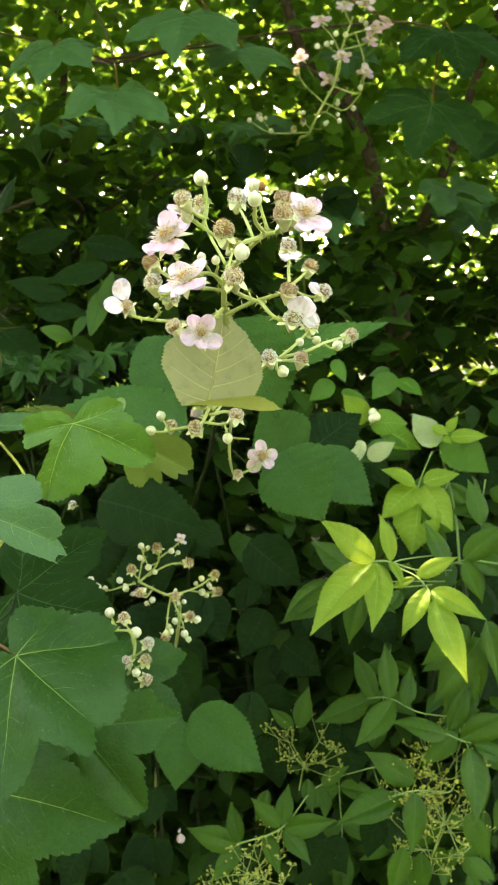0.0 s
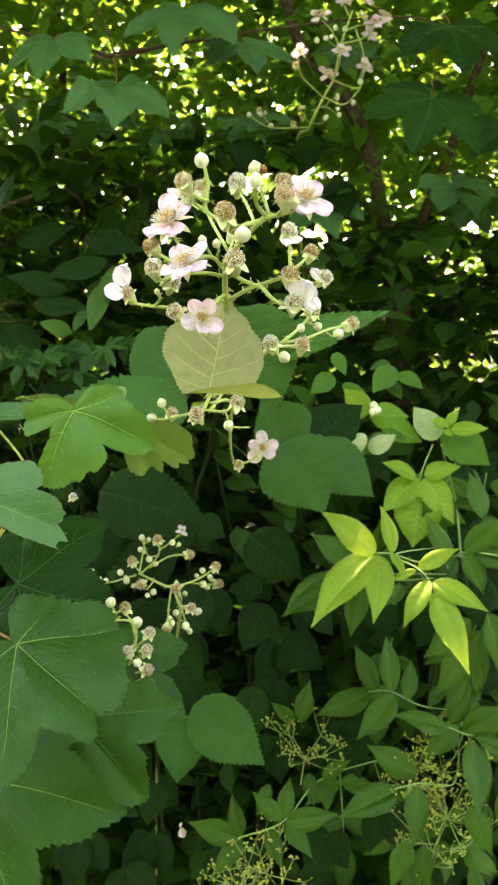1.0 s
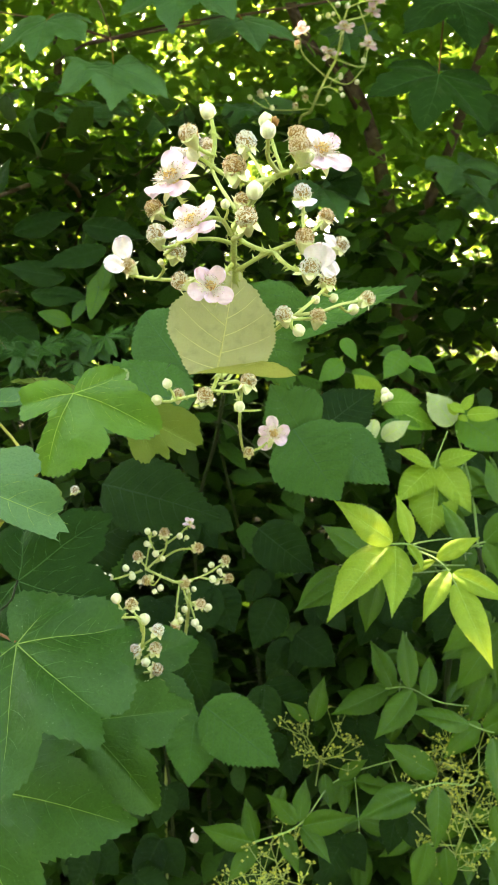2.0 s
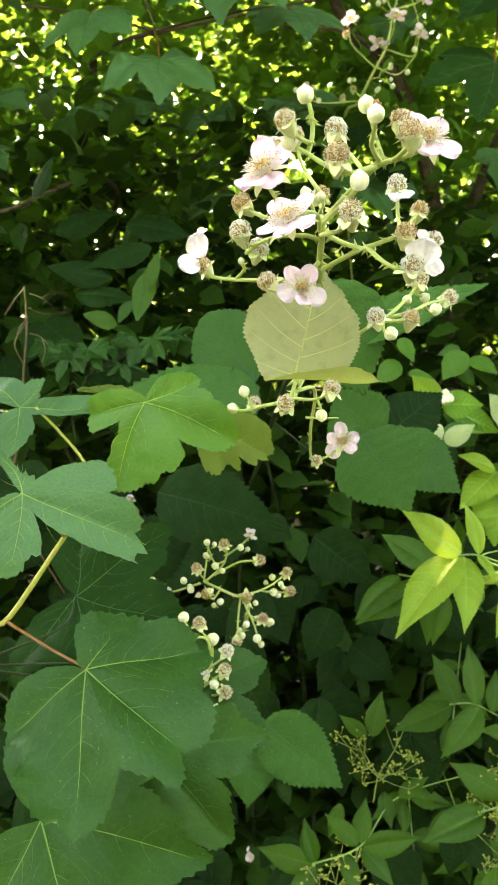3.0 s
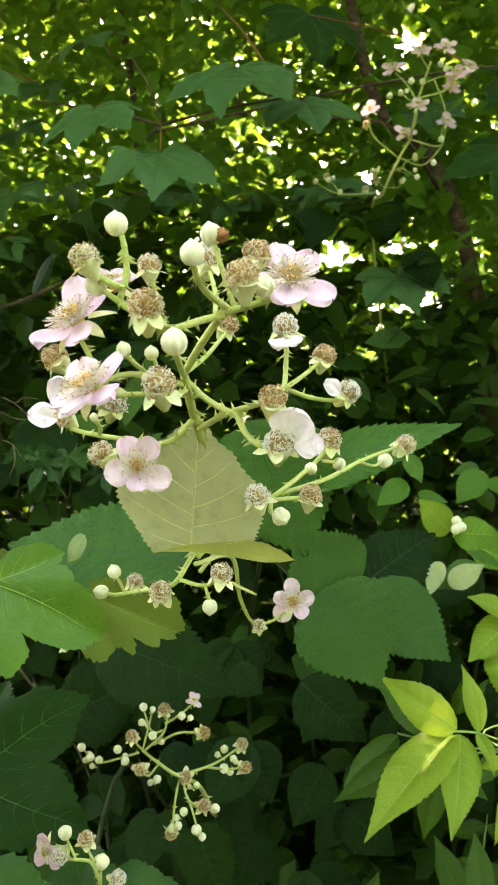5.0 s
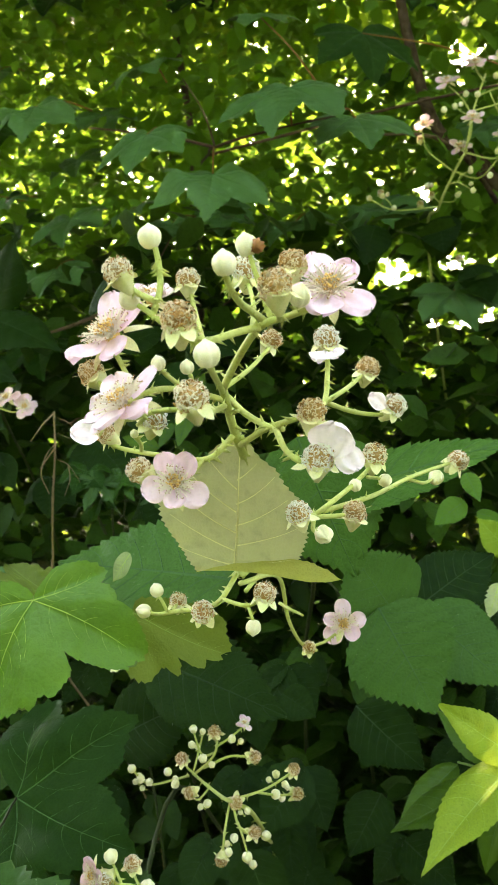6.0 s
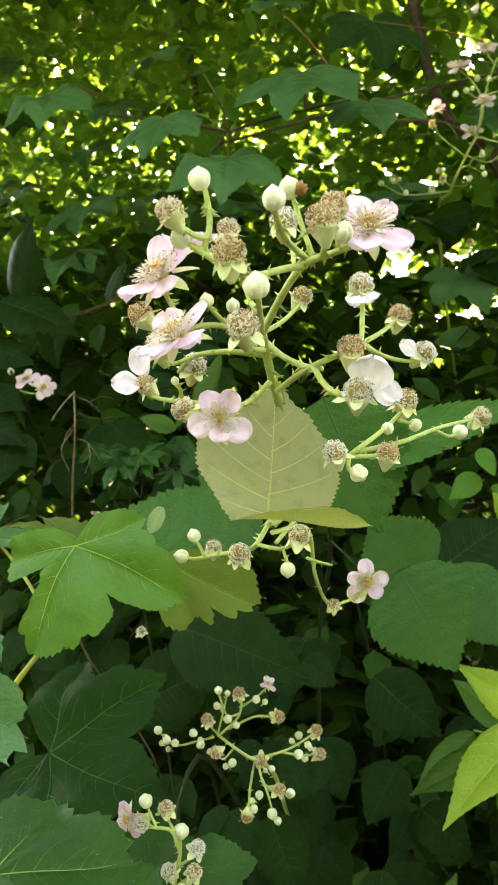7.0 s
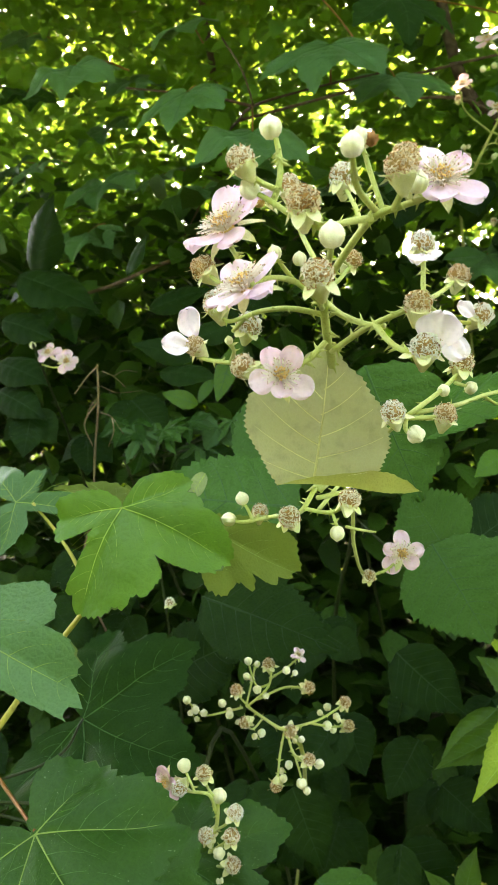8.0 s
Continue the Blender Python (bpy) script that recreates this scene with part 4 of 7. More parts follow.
tree((-0.5, 2.1, 0), [
    ("trunk", 0.013, 0.008, [(-0.46, 2.1, -0.05), (-0.47, 2.1, 0.8), (-0.4447, 2.1000, 1.7104), (-0.4540, 2.1000, 2.0116), (-0.4572, 2.1000, 2.2219), (-0.55, 2.1, 2.8)]),
    ("branch", 0.007, 0.003, [(-0.4497, 2.1000, 1.8765), (-0.5080, 2.0000, 1.7993), (-0.6029, 1.9500, 1.7462)]),
    ("branch", 0.0050, 0.0022, [(-0.4447, 2.1000, 1.7104), (-0.3300, 1.7000, 1.7200), (-0.2970, 1.4200, 1.7100), (-0.3330, 1.3600, 1.6960), (-0.3750, 1.3300, 1.6750), (-0.4170, 1.3000, 1.6510), (-0.4760, 1.2800, 1.6330)]),
    ("branch", 0.0030, 0.0012, [(-0.4300, 2.0500, 1.6200), (-0.3300, 1.7500, 1.7000), (-0.2100, 1.5500, 1.7300), (-0.1200, 1.4500, 1.7700)]),
    ("branch", 0.0030, 0.0012, [(-0.4500, 2.1000, 1.9000), (-0.3900, 1.8000, 1.9200), (-0.3500, 1.6000, 1.8500), (-0.3600, 1.5000, 1.7600)]),
], "thin dark sapling trunk in the hedge")

# ---- the bramble in bloom ----
bramble = thing("bramble", (-0.06, 1.40, 0), "blackberry bramble with pale pink flowers and brown spent heads", "bramble")
stalk(bramble, [(-0.06, 1.40, -0.02), (-0.08, 1.40, 0.6), (-0.09, 1.35, 1.1), (-0.0372, 1.0500, 1.3355), (-0.0196, 0.8500, 1.4159), (-0.0142, 0.6800, 1.4444), (-0.0130, 0.5780, 1.4454)], 0.0034, 0.0016, CANE, 40, "cane", 9)
stalk(bramble, [(-0.0130, 0.5780, 1.4447), (-0.0156, 0.5900, 1.4618), (-0.0068, 0.5650, 1.4919), (-0.0019, 0.5350, 1.5049), (-0.0023, 0.5210, 1.5147), (-0.0017, 0.5000, 1.5311)], 0.0022, 0.0017, STALK, 26, "stem", 9)
stalk(bramble, [(-0.0017, 0.5000, 1.5307), (0.0088, 0.4800, 1.5409), (0.0191, 0.4650, 1.5492), (0.0280, 0.4600, 1.5513), (0.0359, 0.4620, 1.5542), (0.0404, 0.4630, 1.5582)], 0.0015, 0.0009, STALK, 22)
stalk(bramble, [(0.0210, 0.4650, 1.5507), (0.0157, 0.4520, 1.5552), (0.0151, 0.4400, 1.5586), (0.0152, 0.4340, 1.5617)], 0.0012, 0.0009, STALK, 12)
stalk(bramble, [(0.0228, 0.4650, 1.5508), (0.0192, 0.4660, 1.5616), (0.0161, 0.4650, 1.5718)], 0.0010, 0.0008, STALK, 8)
stalk(bramble, [(0.0262, 0.4600, 1.5508), (0.0291, 0.4450, 1.5527), (0.0292, 0.4370, 1.5549)], 0.0011, 0.0010, STALK, 6)
stalk(bramble, [(0.0306, 0.4610, 1.5521), (0.0311, 0.4670, 1.5602), (0.0298, 0.4660, 1.5660)], 0.0010, 0.0009, STALK, 6)
stalk(bramble, [(0.0199, 0.4660, 1.5496), (0.0132, 0.4550, 1.5465), (0.0065, 0.4470, 1.5437), (0.0025, 0.4410, 1.5450)], 0.0013, 0.0010, STALK, 14)
stalk(bramble, [(-0.0021, 0.5000, 1.5307), (-0.0001, 0.5400, 1.5397), (0.0017, 0.5800, 1.5519)], 0.0011, 0.0009, STALK, 8)
stalk(bramble, [(0.0154, 0.4700, 1.5470), (0.0112, 0.4950, 1.5600), (0.0060, 0.5110, 1.5710)], 0.0010, 0.0008, STALK, 8)
stalk(bramble, [(-0.0285, 0.4990, 1.5228), (-0.0370, 0.4960, 1.5200), (-0.0414, 0.4960, 1.5235)], 0.0009, 0.0008, STALK, 4)
stalk(bramble, [(-0.0017, 0.5000, 1.5300), (0.0052, 0.4600, 1.5340), (0.0089, 0.4380, 1.5369)], 0.0012, 0.0010, STALK, 8)
stalk(bramble, [(0.0045, 0.4440, 1.5427), (-0.0033, 0.4470, 1.5468), (-0.0131, 0.4500, 1.5538), (-0.0186, 0.4510, 1.5572)], 0.0011, 0.0008, STALK, 12)
stalk(bramble, [(-0.0113, 0.4500, 1.5519), (-0.0091, 0.4510, 1.5600), (-0.0092, 0.4510, 1.5671), (-0.0103, 0.4510, 1.5728)], 0.0011, 0.0009, STALK, 18)
stalk(bramble, [(-0.0097, 0.4500, 1.5563), (-0.0152, 0.4480, 1.5589), (-0.0191, 0.4460, 1.5624)], 0.0010, 0.0009, STALK, 8)
stalk(bramble, [(-0.0003, 0.4800, 1.5363), (-0.0105, 0.5000, 1.5549), (-0.0143, 0.5030, 1.5672)], 0.0010, 0.0009, STALK, 8)
stalk(bramble, [(-0.0032, 0.5050, 1.5270), (-0.0063, 0.4700, 1.5298), (-0.0123, 0.4550, 1.5298), (-0.0173, 0.4430, 1.5260)], 0.0012, 0.0009, STALK, 14)
stalk(bramble, [(-0.0033, 0.5100, 1.5231), (-0.0133, 0.4900, 1.5236), (-0.0292, 0.5000, 1.5228), (-0.0400, 0.5150, 1.5178)], 0.0012, 0.0009, STALK, 14)
stalk(bramble, [(-0.0075, 0.4690, 1.5305), (-0.0097, 0.4600, 1.5340), (-0.0117, 0.4570, 1.5368)], 0.0009, 0.0007, STALK, 6)
stalk(bramble, [(-0.0056, 0.4710, 1.5305), (-0.0039, 0.4660, 1.5337), (-0.0048, 0.4650, 1.5360)], 0.0008, 0.0007, STALK, 3)
stalk(bramble, [(-0.0023, 0.5050, 1.5248), (0.0025, 0.4600, 1.5221), (0.0047, 0.4370, 1.5244)], 0.0011, 0.0009, STALK, 8)
stalk(bramble, [(-0.0175, 0.4500, 1.5279), (-0.0242, 0.4600, 1.5360), (-0.0296, 0.4620, 1.5448)], 0.0010, 0.0008, STALK, 12)
stalk(bramble, [(-0.0183, 0.4450, 1.5260), (-0.0294, 0.4600, 1.5286), (-0.0381, 0.4700, 1.5341)], 0.0010, 0.0009, STALK, 6)
stalk(bramble, [(-0.0028, 0.5210, 1.5131), (-0.0122, 0.5180, 1.5042), (-0.0282, 0.5250, 1.5045), (-0.0495, 0.5380, 1.5061), (-0.0616, 0.5430, 1.5086), (-0.0685, 0.5440, 1.5138)], 0.0013, 0.0009, STALK, 24)
stalk(bramble, [(-0.0466, 0.5370, 1.5061), (-0.0414, 0.5220, 1.5100), (-0.0425, 0.5180, 1.5132)], 0.0009, 0.0009, STALK, 4)
stalk(bramble, [(-0.0267, 0.5240, 1.5046), (-0.0263, 0.5000, 1.5018), (-0.0281, 0.4870, 1.5017)], 0.0009, 0.0009, STALK, 6)
stalk(bramble, [(-0.0148, 0.5190, 1.5035), (-0.0128, 0.4950, 1.5005), (-0.0134, 0.4820, 1.4989)], 0.0009, 0.0009, STALK, 6)
stalk(bramble, [(-0.0023, 0.5100, 1.5282), (0.0053, 0.5050, 1.5220), (0.0153, 0.4950, 1.5173), (0.0221, 0.4900, 1.5162)], 0.0014, 0.0011, STALK, 16)
stalk(bramble, [(-0.0008, 0.5250, 1.5093), (0.0133, 0.5020, 1.5158), (0.0261, 0.4820, 1.5194), (0.0325, 0.4760, 1.5212)], 0.0013, 0.0010, STALK, 18)
stalk(bramble, [(0.0188, 0.4920, 1.5169), (0.0241, 0.4800, 1.5100), (0.0295, 0.4740, 1.5063), (0.0344, 0.4720, 1.5063)], 0.0012, 0.0009, STALK, 14)
stalk(bramble, [(0.0304, 0.4780, 1.5206), (0.0351, 0.5000, 1.5250), (0.0355, 0.5100, 1.5346), (0.0356, 0.5110, 1.5444)], 0.0011, 0.0009, STALK, 16)
stalk(bramble, [(0.0364, 0.5000, 1.5258), (0.0424, 0.5150, 1.5308), (0.0478, 0.5250, 1.5361)], 0.0010, 0.0008, STALK, 8)
stalk(bramble, [(0.0357, 0.5000, 1.5254), (0.0441, 0.5250, 1.5217), (0.0540, 0.5370, 1.5204), (0.0579, 0.5390, 1.5224)], 0.0010, 0.0008, STALK, 10)
stalk(bramble, [(-0.0130, 0.5780, 1.4447), (0.0043, 0.6000, 1.4605), (0.0242, 0.5450, 1.4779), (0.0303, 0.5160, 1.4834), (0.0425, 0.5280, 1.4926), (0.0508, 0.5350, 1.5008)], 0.0013, 0.0009, STALK, 18)
stalk(bramble, [(0.0291, 0.5150, 1.4822), (0.0372, 0.5180, 1.4823), (0.0433, 0.5200, 1.4828)], 0.0010, 0.0009, STALK, 4)
stalk(bramble, [(0.0297, 0.5150, 1.4827), (0.0266, 0.5080, 1.4830), (0.0251, 0.5060, 1.4837)], 0.0010, 0.0009, STALK, 2)
stalk(bramble, [(0.0295, 0.5150, 1.4827), (0.0292, 0.5130, 1.4780), (0.0318, 0.5130, 1.4758)], 0.0009, 0.0009, STALK, 3)
stalk(bramble, [(0.0329, 0.5170, 1.4842), (0.0500, 0.5500, 1.4866), (0.0654, 0.5900, 1.4909), (0.0853, 0.6330, 1.4944)], 0.0011, 0.0009, STALK, 12)
stalk(bramble, [(0.0640, 0.5880, 1.4902), (0.0714, 0.6100, 1.4863), (0.0767, 0.6220, 1.4873)], 0.0009, 0.0008, STALK, 4)
stalk(bramble, [(0.0485, 0.5320, 1.4959), (0.0521, 0.5380, 1.4950), (0.0548, 0.5400, 1.4939)], 0.0008, 0.0007, STALK, 2)
stalk(bramble, [(-0.0144, 0.5740, 1.4465), (-0.0178, 0.5560, 1.4388), (-0.0209, 0.5400, 1.4393), (-0.0337, 0.5450, 1.4362), (-0.0438, 0.5480, 1.4337), (-0.0502, 0.5480, 1.4345)], 0.0013, 0.0008, STALK, 16)
stalk(bramble, [(-0.0170, 0.5560, 1.4393), (-0.0044, 0.5460, 1.4394), (0.0038, 0.5420, 1.4432)], 0.0010, 0.0009, STALK, 8)
stalk(bramble, [(-0.0029, 0.5450, 1.4396), (-0.0016, 0.5440, 1.4359), (-0.0004, 0.5440, 1.4327)], 0.0008, 0.0007, STALK, 4)
stalk(bramble, [(-0.0393, 0.5460, 1.4353), (-0.0415, 0.5450, 1.4406), (-0.0435, 0.5450, 1.4431)], 0.0008, 0.0007, STALK, 4)
stalk(bramble, [(-0.0366, 0.5460, 1.4357), (-0.0385, 0.5560, 1.4356), (-0.0387, 0.5600, 1.4360)], 0.0008, 0.0007, STALK, 2)
stalk(bramble, [(-0.0137, 0.5780, 1.4415), (-0.0009, 0.6100, 1.4383), (-0.0023, 0.6500, 1.4060), (0.0004, 0.6900, 1.3793), (0.0118, 0.7000, 1.3783), (0.0222, 0.7050, 1.3857)], 0.0013, 0.0008, STALK, 20)
stalk(bramble, [(-0.0053, 0.6400, 1.4170), (0.0041, 0.6200, 1.4189), (0.0128, 0.6000, 1.4216)], 0.0010, 0.0006, STALK, 4)

flower(bramble, (-0.0292, 0.4620, 1.5476), (-0.34, -0.60, 0.66), 0.0156, spin=0.3, label="pale pink bramble flower seen from its side")
flower(bramble, (-0.0228, 0.4850, 1.5619), (0.1, -0.3, 0.9), 0.0125, (0, 2, 4), spin=0.9)
flower(bramble, (-0.0192, 0.4450, 1.5250), (-0.36, -0.48, 0.70), 0.0148, spin=0.9)
flower(bramble, (-0.0137, 0.4780, 1.4982), (0.16, -0.84, 0.38), 0.0117, spin=0.55, label="pale pink five-petalled bramble flower, wide open")
flower(bramble, (0.0410, 0.4640, 1.5592), (0.08, -0.72, 0.58), 0.0146, spin=0.5, label="pale pink bramble flower tilted upwards")
flower(bramble, (0.0243, 0.7020, 1.3901), (0.05, -0.95, 0.25), 0.0150, spin=0.0, colour="slim", label="small pink five-petalled bramble flower")

spent(bramble, (-0.0205, 0.4455, 1.5650), (-0.5, -0.21, 0.85))
spent(bramble, (-0.0150, 0.5028, 1.5715), (0, -0.28, 0.95), 0.0046)
spent(bramble, (-0.0000, 0.4391, 1.5495), (0, -0.5, 0.8), 0.0056, "gold", label="large brown spent bramble flower with a green centre")
spent(bramble, (0.0298, 0.4652, 1.5685), (0.1, -0.14, 1.05))
spent(bramble, (0.0291, 0.4363, 1.5572), (-0.1, -0.35, 0.95), 0.0052)
spent(bramble, (0.0023, 0.5817, 1.5555), (0.5, -0.35, 0.65), 0.0052)
spent(bramble, (0.0050, 0.4336, 1.5268), (-0.1, -0.49, 0.65), 0.0052)
spent(bramble, (-0.0398, 0.4699, 1.5361), (-0.6, -0.21, 0.65), tone="gold")
spent(bramble, (-0.0643, 0.5420, 1.5138), (-0.5, -0.5, 0.5), 0.0048, "gold", [((-0.0636, 0.5400, 1.5138), (-0.0771, 0.5350, 1.5141), (-0.1, -0.85, 0.45)), ((-0.0635, 0.5430, 1.5163), (-0.0685, 0.5460, 1.5302), (-0.5, -0.8, 0.1))], label="spent bramble flower with two white petals left")
spent(bramble, (-0.0418, 0.4960, 1.5270), (-0.2, -0.35, 0.9), 0.0054, "white")
spent(bramble, (-0.0334, 0.5153, 1.5201), (0.3, -0.4, 0.85), 0.0054, "white")
spent(bramble, (-0.0292, 0.4851, 1.5022), (-0.6, -0.42, 0.45), 0.0048)
spent(bramble, (0.0353, 0.5109, 1.5488), (0.05, -0.42, 0.9), 0.0050, "white", [((0.0354, 0.5070, 1.5447), (0.0327, 0.5020, 1.5398), (-0.3, -0.95, 0.1)), ((0.0367, 0.5070, 1.5446), (0.0410, 0.5030, 1.5404), (0.3, -0.95, 0.1))])
spent(bramble, (0.0495, 0.5263, 1.5383), (0.3, -0.28, 0.95), tone="gold")
spent(bramble, (0.0340, 0.4748, 1.5220), (0.15, -0.35, 0.95), 0.0050)
spent(bramble, (0.0591, 0.5386, 1.5238), (0.65, -0.28, 0.65), 0.0050, "white", [((0.0569, 0.5350, 1.5224), (0.0489, 0.5350, 1.5267), (0.1, -0.8, 0.6))])
spent(bramble, (0.0363, 0.4717, 1.5073), (0.1, -0.6, 0.75), 0.0054, "white", [((0.0396, 0.4720, 1.5044), (0.0418, 0.4700, 1.5187), (-0.1, -0.95, 0.2)), ((0.0415, 0.4730, 1.5120), (0.0475, 0.4750, 1.5035), (0.3, -0.9, 0.2))], label="spent bramble flower with two white petals hanging on")
spent(bramble, (0.0512, 0.5358, 1.5043), (0.15, -0.28, 1), 0.0052)
spent(bramble, (0.0247, 0.5064, 1.4847), (-0.2, -0.42, 0.85), 0.0048, "white")
spent(bramble, (0.0444, 0.5203, 1.4834), (0.2, -0.35, 0.9), 0.0048)
spent(bramble, (0.0891, 0.6340, 1.4955), (0.6, -0.35, 0.55), 0.0055)
spent(bramble, (0.0049, 0.5416, 1.4459), (0.2, -0.28, 0.95), 0.0050)
spent(bramble, (-0.0206, 0.5368, 1.4384), (0, -0.63, 0.45), 0.0050)
spent(bramble, (-0.0387, 0.5600, 1.4368), (0.1, -0.28, 0.95), 0.0040)
spent(bramble, (0.0042, 0.6900, 1.3777), (0.2, -0.56, 0.35), 0.0042)
spent(bramble, (0.0054, 0.5109, 1.5756), (0.05, -0.3, 0.95), 0.0056, "white")

bud(bramble, (-0.0119, 0.4507, 1.5760), (-0.1, 0, 1), 0.0037, "round pale green flower bud, still closed")
bud(bramble, (-0.0187, 0.4506, 1.5573), (-0.6, -0.4, 0.6), 0.0033)
bud(bramble, (0.0089, 0.4374, 1.5390), (-0.05, -0.3, 0.95), 0.0040)
bud(bramble, (0.0151, 0.4340, 1.5636), (-0.05, -0.15, 1), 0.0036)
bud(bramble, (0.0150, 0.4652, 1.5749), (-0.15, -0.1, 0.9), 0.0037)
part("withered_petal", made_mesh("withered_petal", *bumpy_dome(3, 0.0021, 0.38), WITHERED), bramble, Matrix.Translation((0.0187, 0.4640, 1.5743)), "shrivelled brown petal on a bud")
bud(bramble, (-0.0120, 0.4570, 1.5381), (-0.2, -0.2, 0.9), 0.0024)
bud(bramble, (-0.0050, 0.4650, 1.5371), (0, -0.2, 0.9), 0.0024)
bud(bramble, (0.0336, 0.4520, 1.5564), (0.2, -0.4, 0.8), 0.0034)
bud(bramble, (0.0440, 0.5300, 1.4929), (-0.2, -0.4, 0.8), 0.0026)
bud(bramble, (0.0552, 0.5400, 1.4939), (0.5, -0.4, 0.5), 0.0028)
bud(bramble, (0.0331, 0.5133, 1.4759), (0.4, -0.7, -0.3), 0.0037)
bud(bramble, (0.0777, 0.6225, 1.4879), (0.3, -0.4, 0.6), 0.0040)
bud(bramble, (-0.0007, 0.5441, 1.4306), (0, -0.3, -0.9), 0.0034)
bud(bramble, (-0.0438, 0.5454, 1.4448), (-0.3, -0.2, 0.9), 0.0031)
bud(bramble, (-0.0426, 0.5180, 1.5142), (-0.1, -0.2, 0.9), 0.0018)
bud(bramble, (-0.0508, 0.5480, 1.4348), (-0.8, -0.4, 0.2), 0.0033)

pale_blade, pale_ribs, pale_flap = creased_leaf(3)
pale_pose = laid((-0.0151, 0.5720, 1.4488), (-0.0022, 0.5250, 1.5107), (0.05, -0.9, -0.3)) @ Matrix.Diagonal((0.78, 1, 1, 1))
pale_leaf = part("leaf", made_mesh("pale_leaf", *pale_blade, SYCAMORE_PALE), bramble, pale_pose, "pale yellow-green leaf showing its underside")
part("vein_ridge", made_mesh("pale_leaf_veins", *pale_ribs, VEIN_PALE), pale_leaf, pale_pose)
part("leaf_fold", made_mesh("pale_leaf_fold", *pale_flap, FOLDED_LEAF), pale_leaf, pale_pose, "olive foot of the leaf, turned over")
leaf("bramble", bramble, (0.0078, 0.6800, 1.4661), (0.1196, 0.6650, 1.5114), (0.1, -0.45, 0.85), 0.46, BRAMBLE, VEIN_DARK, 0.05, 0.1, 0)
leaf("bramble", bramble, (0.0040, 0.6500, 1.5075), (0.0345, 0.6440, 1.4300), (0.1, -0.80, 0.6), 0.92, BRAMBLE, VEIN_DARK, 0.08, 0.1, 3)
leaf("heart", bramble, (-0.0405, 0.7100, 1.4364), (-0.0850, 0.7300, 1.4870), (-0.1, -0.85, 0.5), 0.88, BRAMBLE, VEIN_DARK, 0.06, 0.1, 4)
leaf("bramble", bramble, (-0.0361, 0.6700, 1.4223), (-0.1627, 0.6900, 1.4298), (-0.1, -0.6, 0.75), 0.62, BRAMBLE, VEIN_DARK, 0.06, 0.1, 1)
stalk(bramble, [(-0.0157, 0.6000, 1.4327), (-0.0009, 0.6600, 1.4518), (0.0087, 0.6800, 1.4661)], 0.0012, 0.001, STALK, 4, "petiole")

# a leaf of three leaflets beside the small flower
stalk(bramble, [(-0.0282, 0.9800, 1.3682), (0.0388, 0.9200, 1.3254), (0.0703, 0.8000, 1.3760)], 0.0010, 0.0008, CANE, 10, "petiole")
leaf("bramble", bramble, (0.0570, 0.7750, 1.3735), (0.0250, 0.7600, 1.4243), (0.0, -0.8, 0.6), 1.12, BRAMBLE, VEIN_DARK, 0.08, 0.12, 2)
leaf("bramble", bramble, (0.0432, 0.7600, 1.3857), (0.0806, 0.7150, 1.3339), (-0.1, -0.95, 0.25), 0.98, BRAMBLE, VEIN_DARK, 0.08, 0.12, 0)
leaf("bramble", bramble, (0.0721, 0.7900, 1.3785), (0.1282, 0.7600, 1.3340), (0.0, -0.8, 0.5), 0.75, BRAMBLE, VEIN_DARK, 0.08, 0.12, 3)
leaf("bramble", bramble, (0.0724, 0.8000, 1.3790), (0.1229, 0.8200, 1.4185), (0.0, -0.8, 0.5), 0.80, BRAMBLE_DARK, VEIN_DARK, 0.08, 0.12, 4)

# ---- the young sycamore beside it ----
sycamore = thing("sycamore_sapling", (-0.45, 0.75, 0), "young sycamore with broad five-lobed leaves on yellow and red stalks", "sapling")
stalk(sycamore, [(-0.45, 0.75, -0.02), (-0.44, 0.72, 0.6), (-0.33, 0.62, 1.05), (-0.2298, 0.5800, 1.2663), (-0.1977, 0.5800, 1.3006), (-0.1613, 0.5850, 1.3510), (-0.1415, 0.5830, 1.3751), (-0.1266, 0.5800, 1.3970)], 0.0026, 0.0012, PETIOLE, 0, "stem", 9)
stalk(sycamore, [(-0.1273, 0.5800, 1.3960), (-0.1177, 0.5650, 1.4185), (-0.0988, 0.5380, 1.4403)], 0.0013, 0.0010, PETIOLE, 0, "petiole")
stalk(sycamore, [(-0.1354, 0.5170, 1.2945), (-0.1626, 0.5450, 1.2930), (-0.2016, 0.5800, 1.2968)], 0.0009, 0.0012, RED_PETIOLE, 0, "petiole")
stalk(sycamore, [(-0.1419, 0.5850, 1.3746), (-0.1491, 0.6000, 1.3939), (-0.1668, 0.6100, 1.4133), (-0.1827, 0.6120, 1.4304)], 0.0012, 0.0009, PETIOLE, 0, "petiole")
stalk(sycamore, [(-0.1613, 0.5850, 1.3510), (-0.1575, 0.5300, 1.3815), (-0.1525, 0.4820, 1.4019)], 0.0015, 0.0011, PETIOLE, 0, "petiole")
leaf("sycamore", sycamore, (-0.0988, 0.5380, 1.4403), (-0.1176, 0.5150, 1.3939), (0.15, -0.85, 0.45), 1.0, SYCAMORE_YOUNG, VEIN_YOUNG, 0.16, 1.1, 1, label="bright green young sycamore leaf", outline="young")
leaf("sycamore", sycamore, (-0.1060, 0.5650, 1.4367), (-0.1349, 0.5850, 1.4476), (0.25, -0.12, 0.95), 1.0, OLIVE_LEAF, VEIN, 0.08, 1.2, 2)
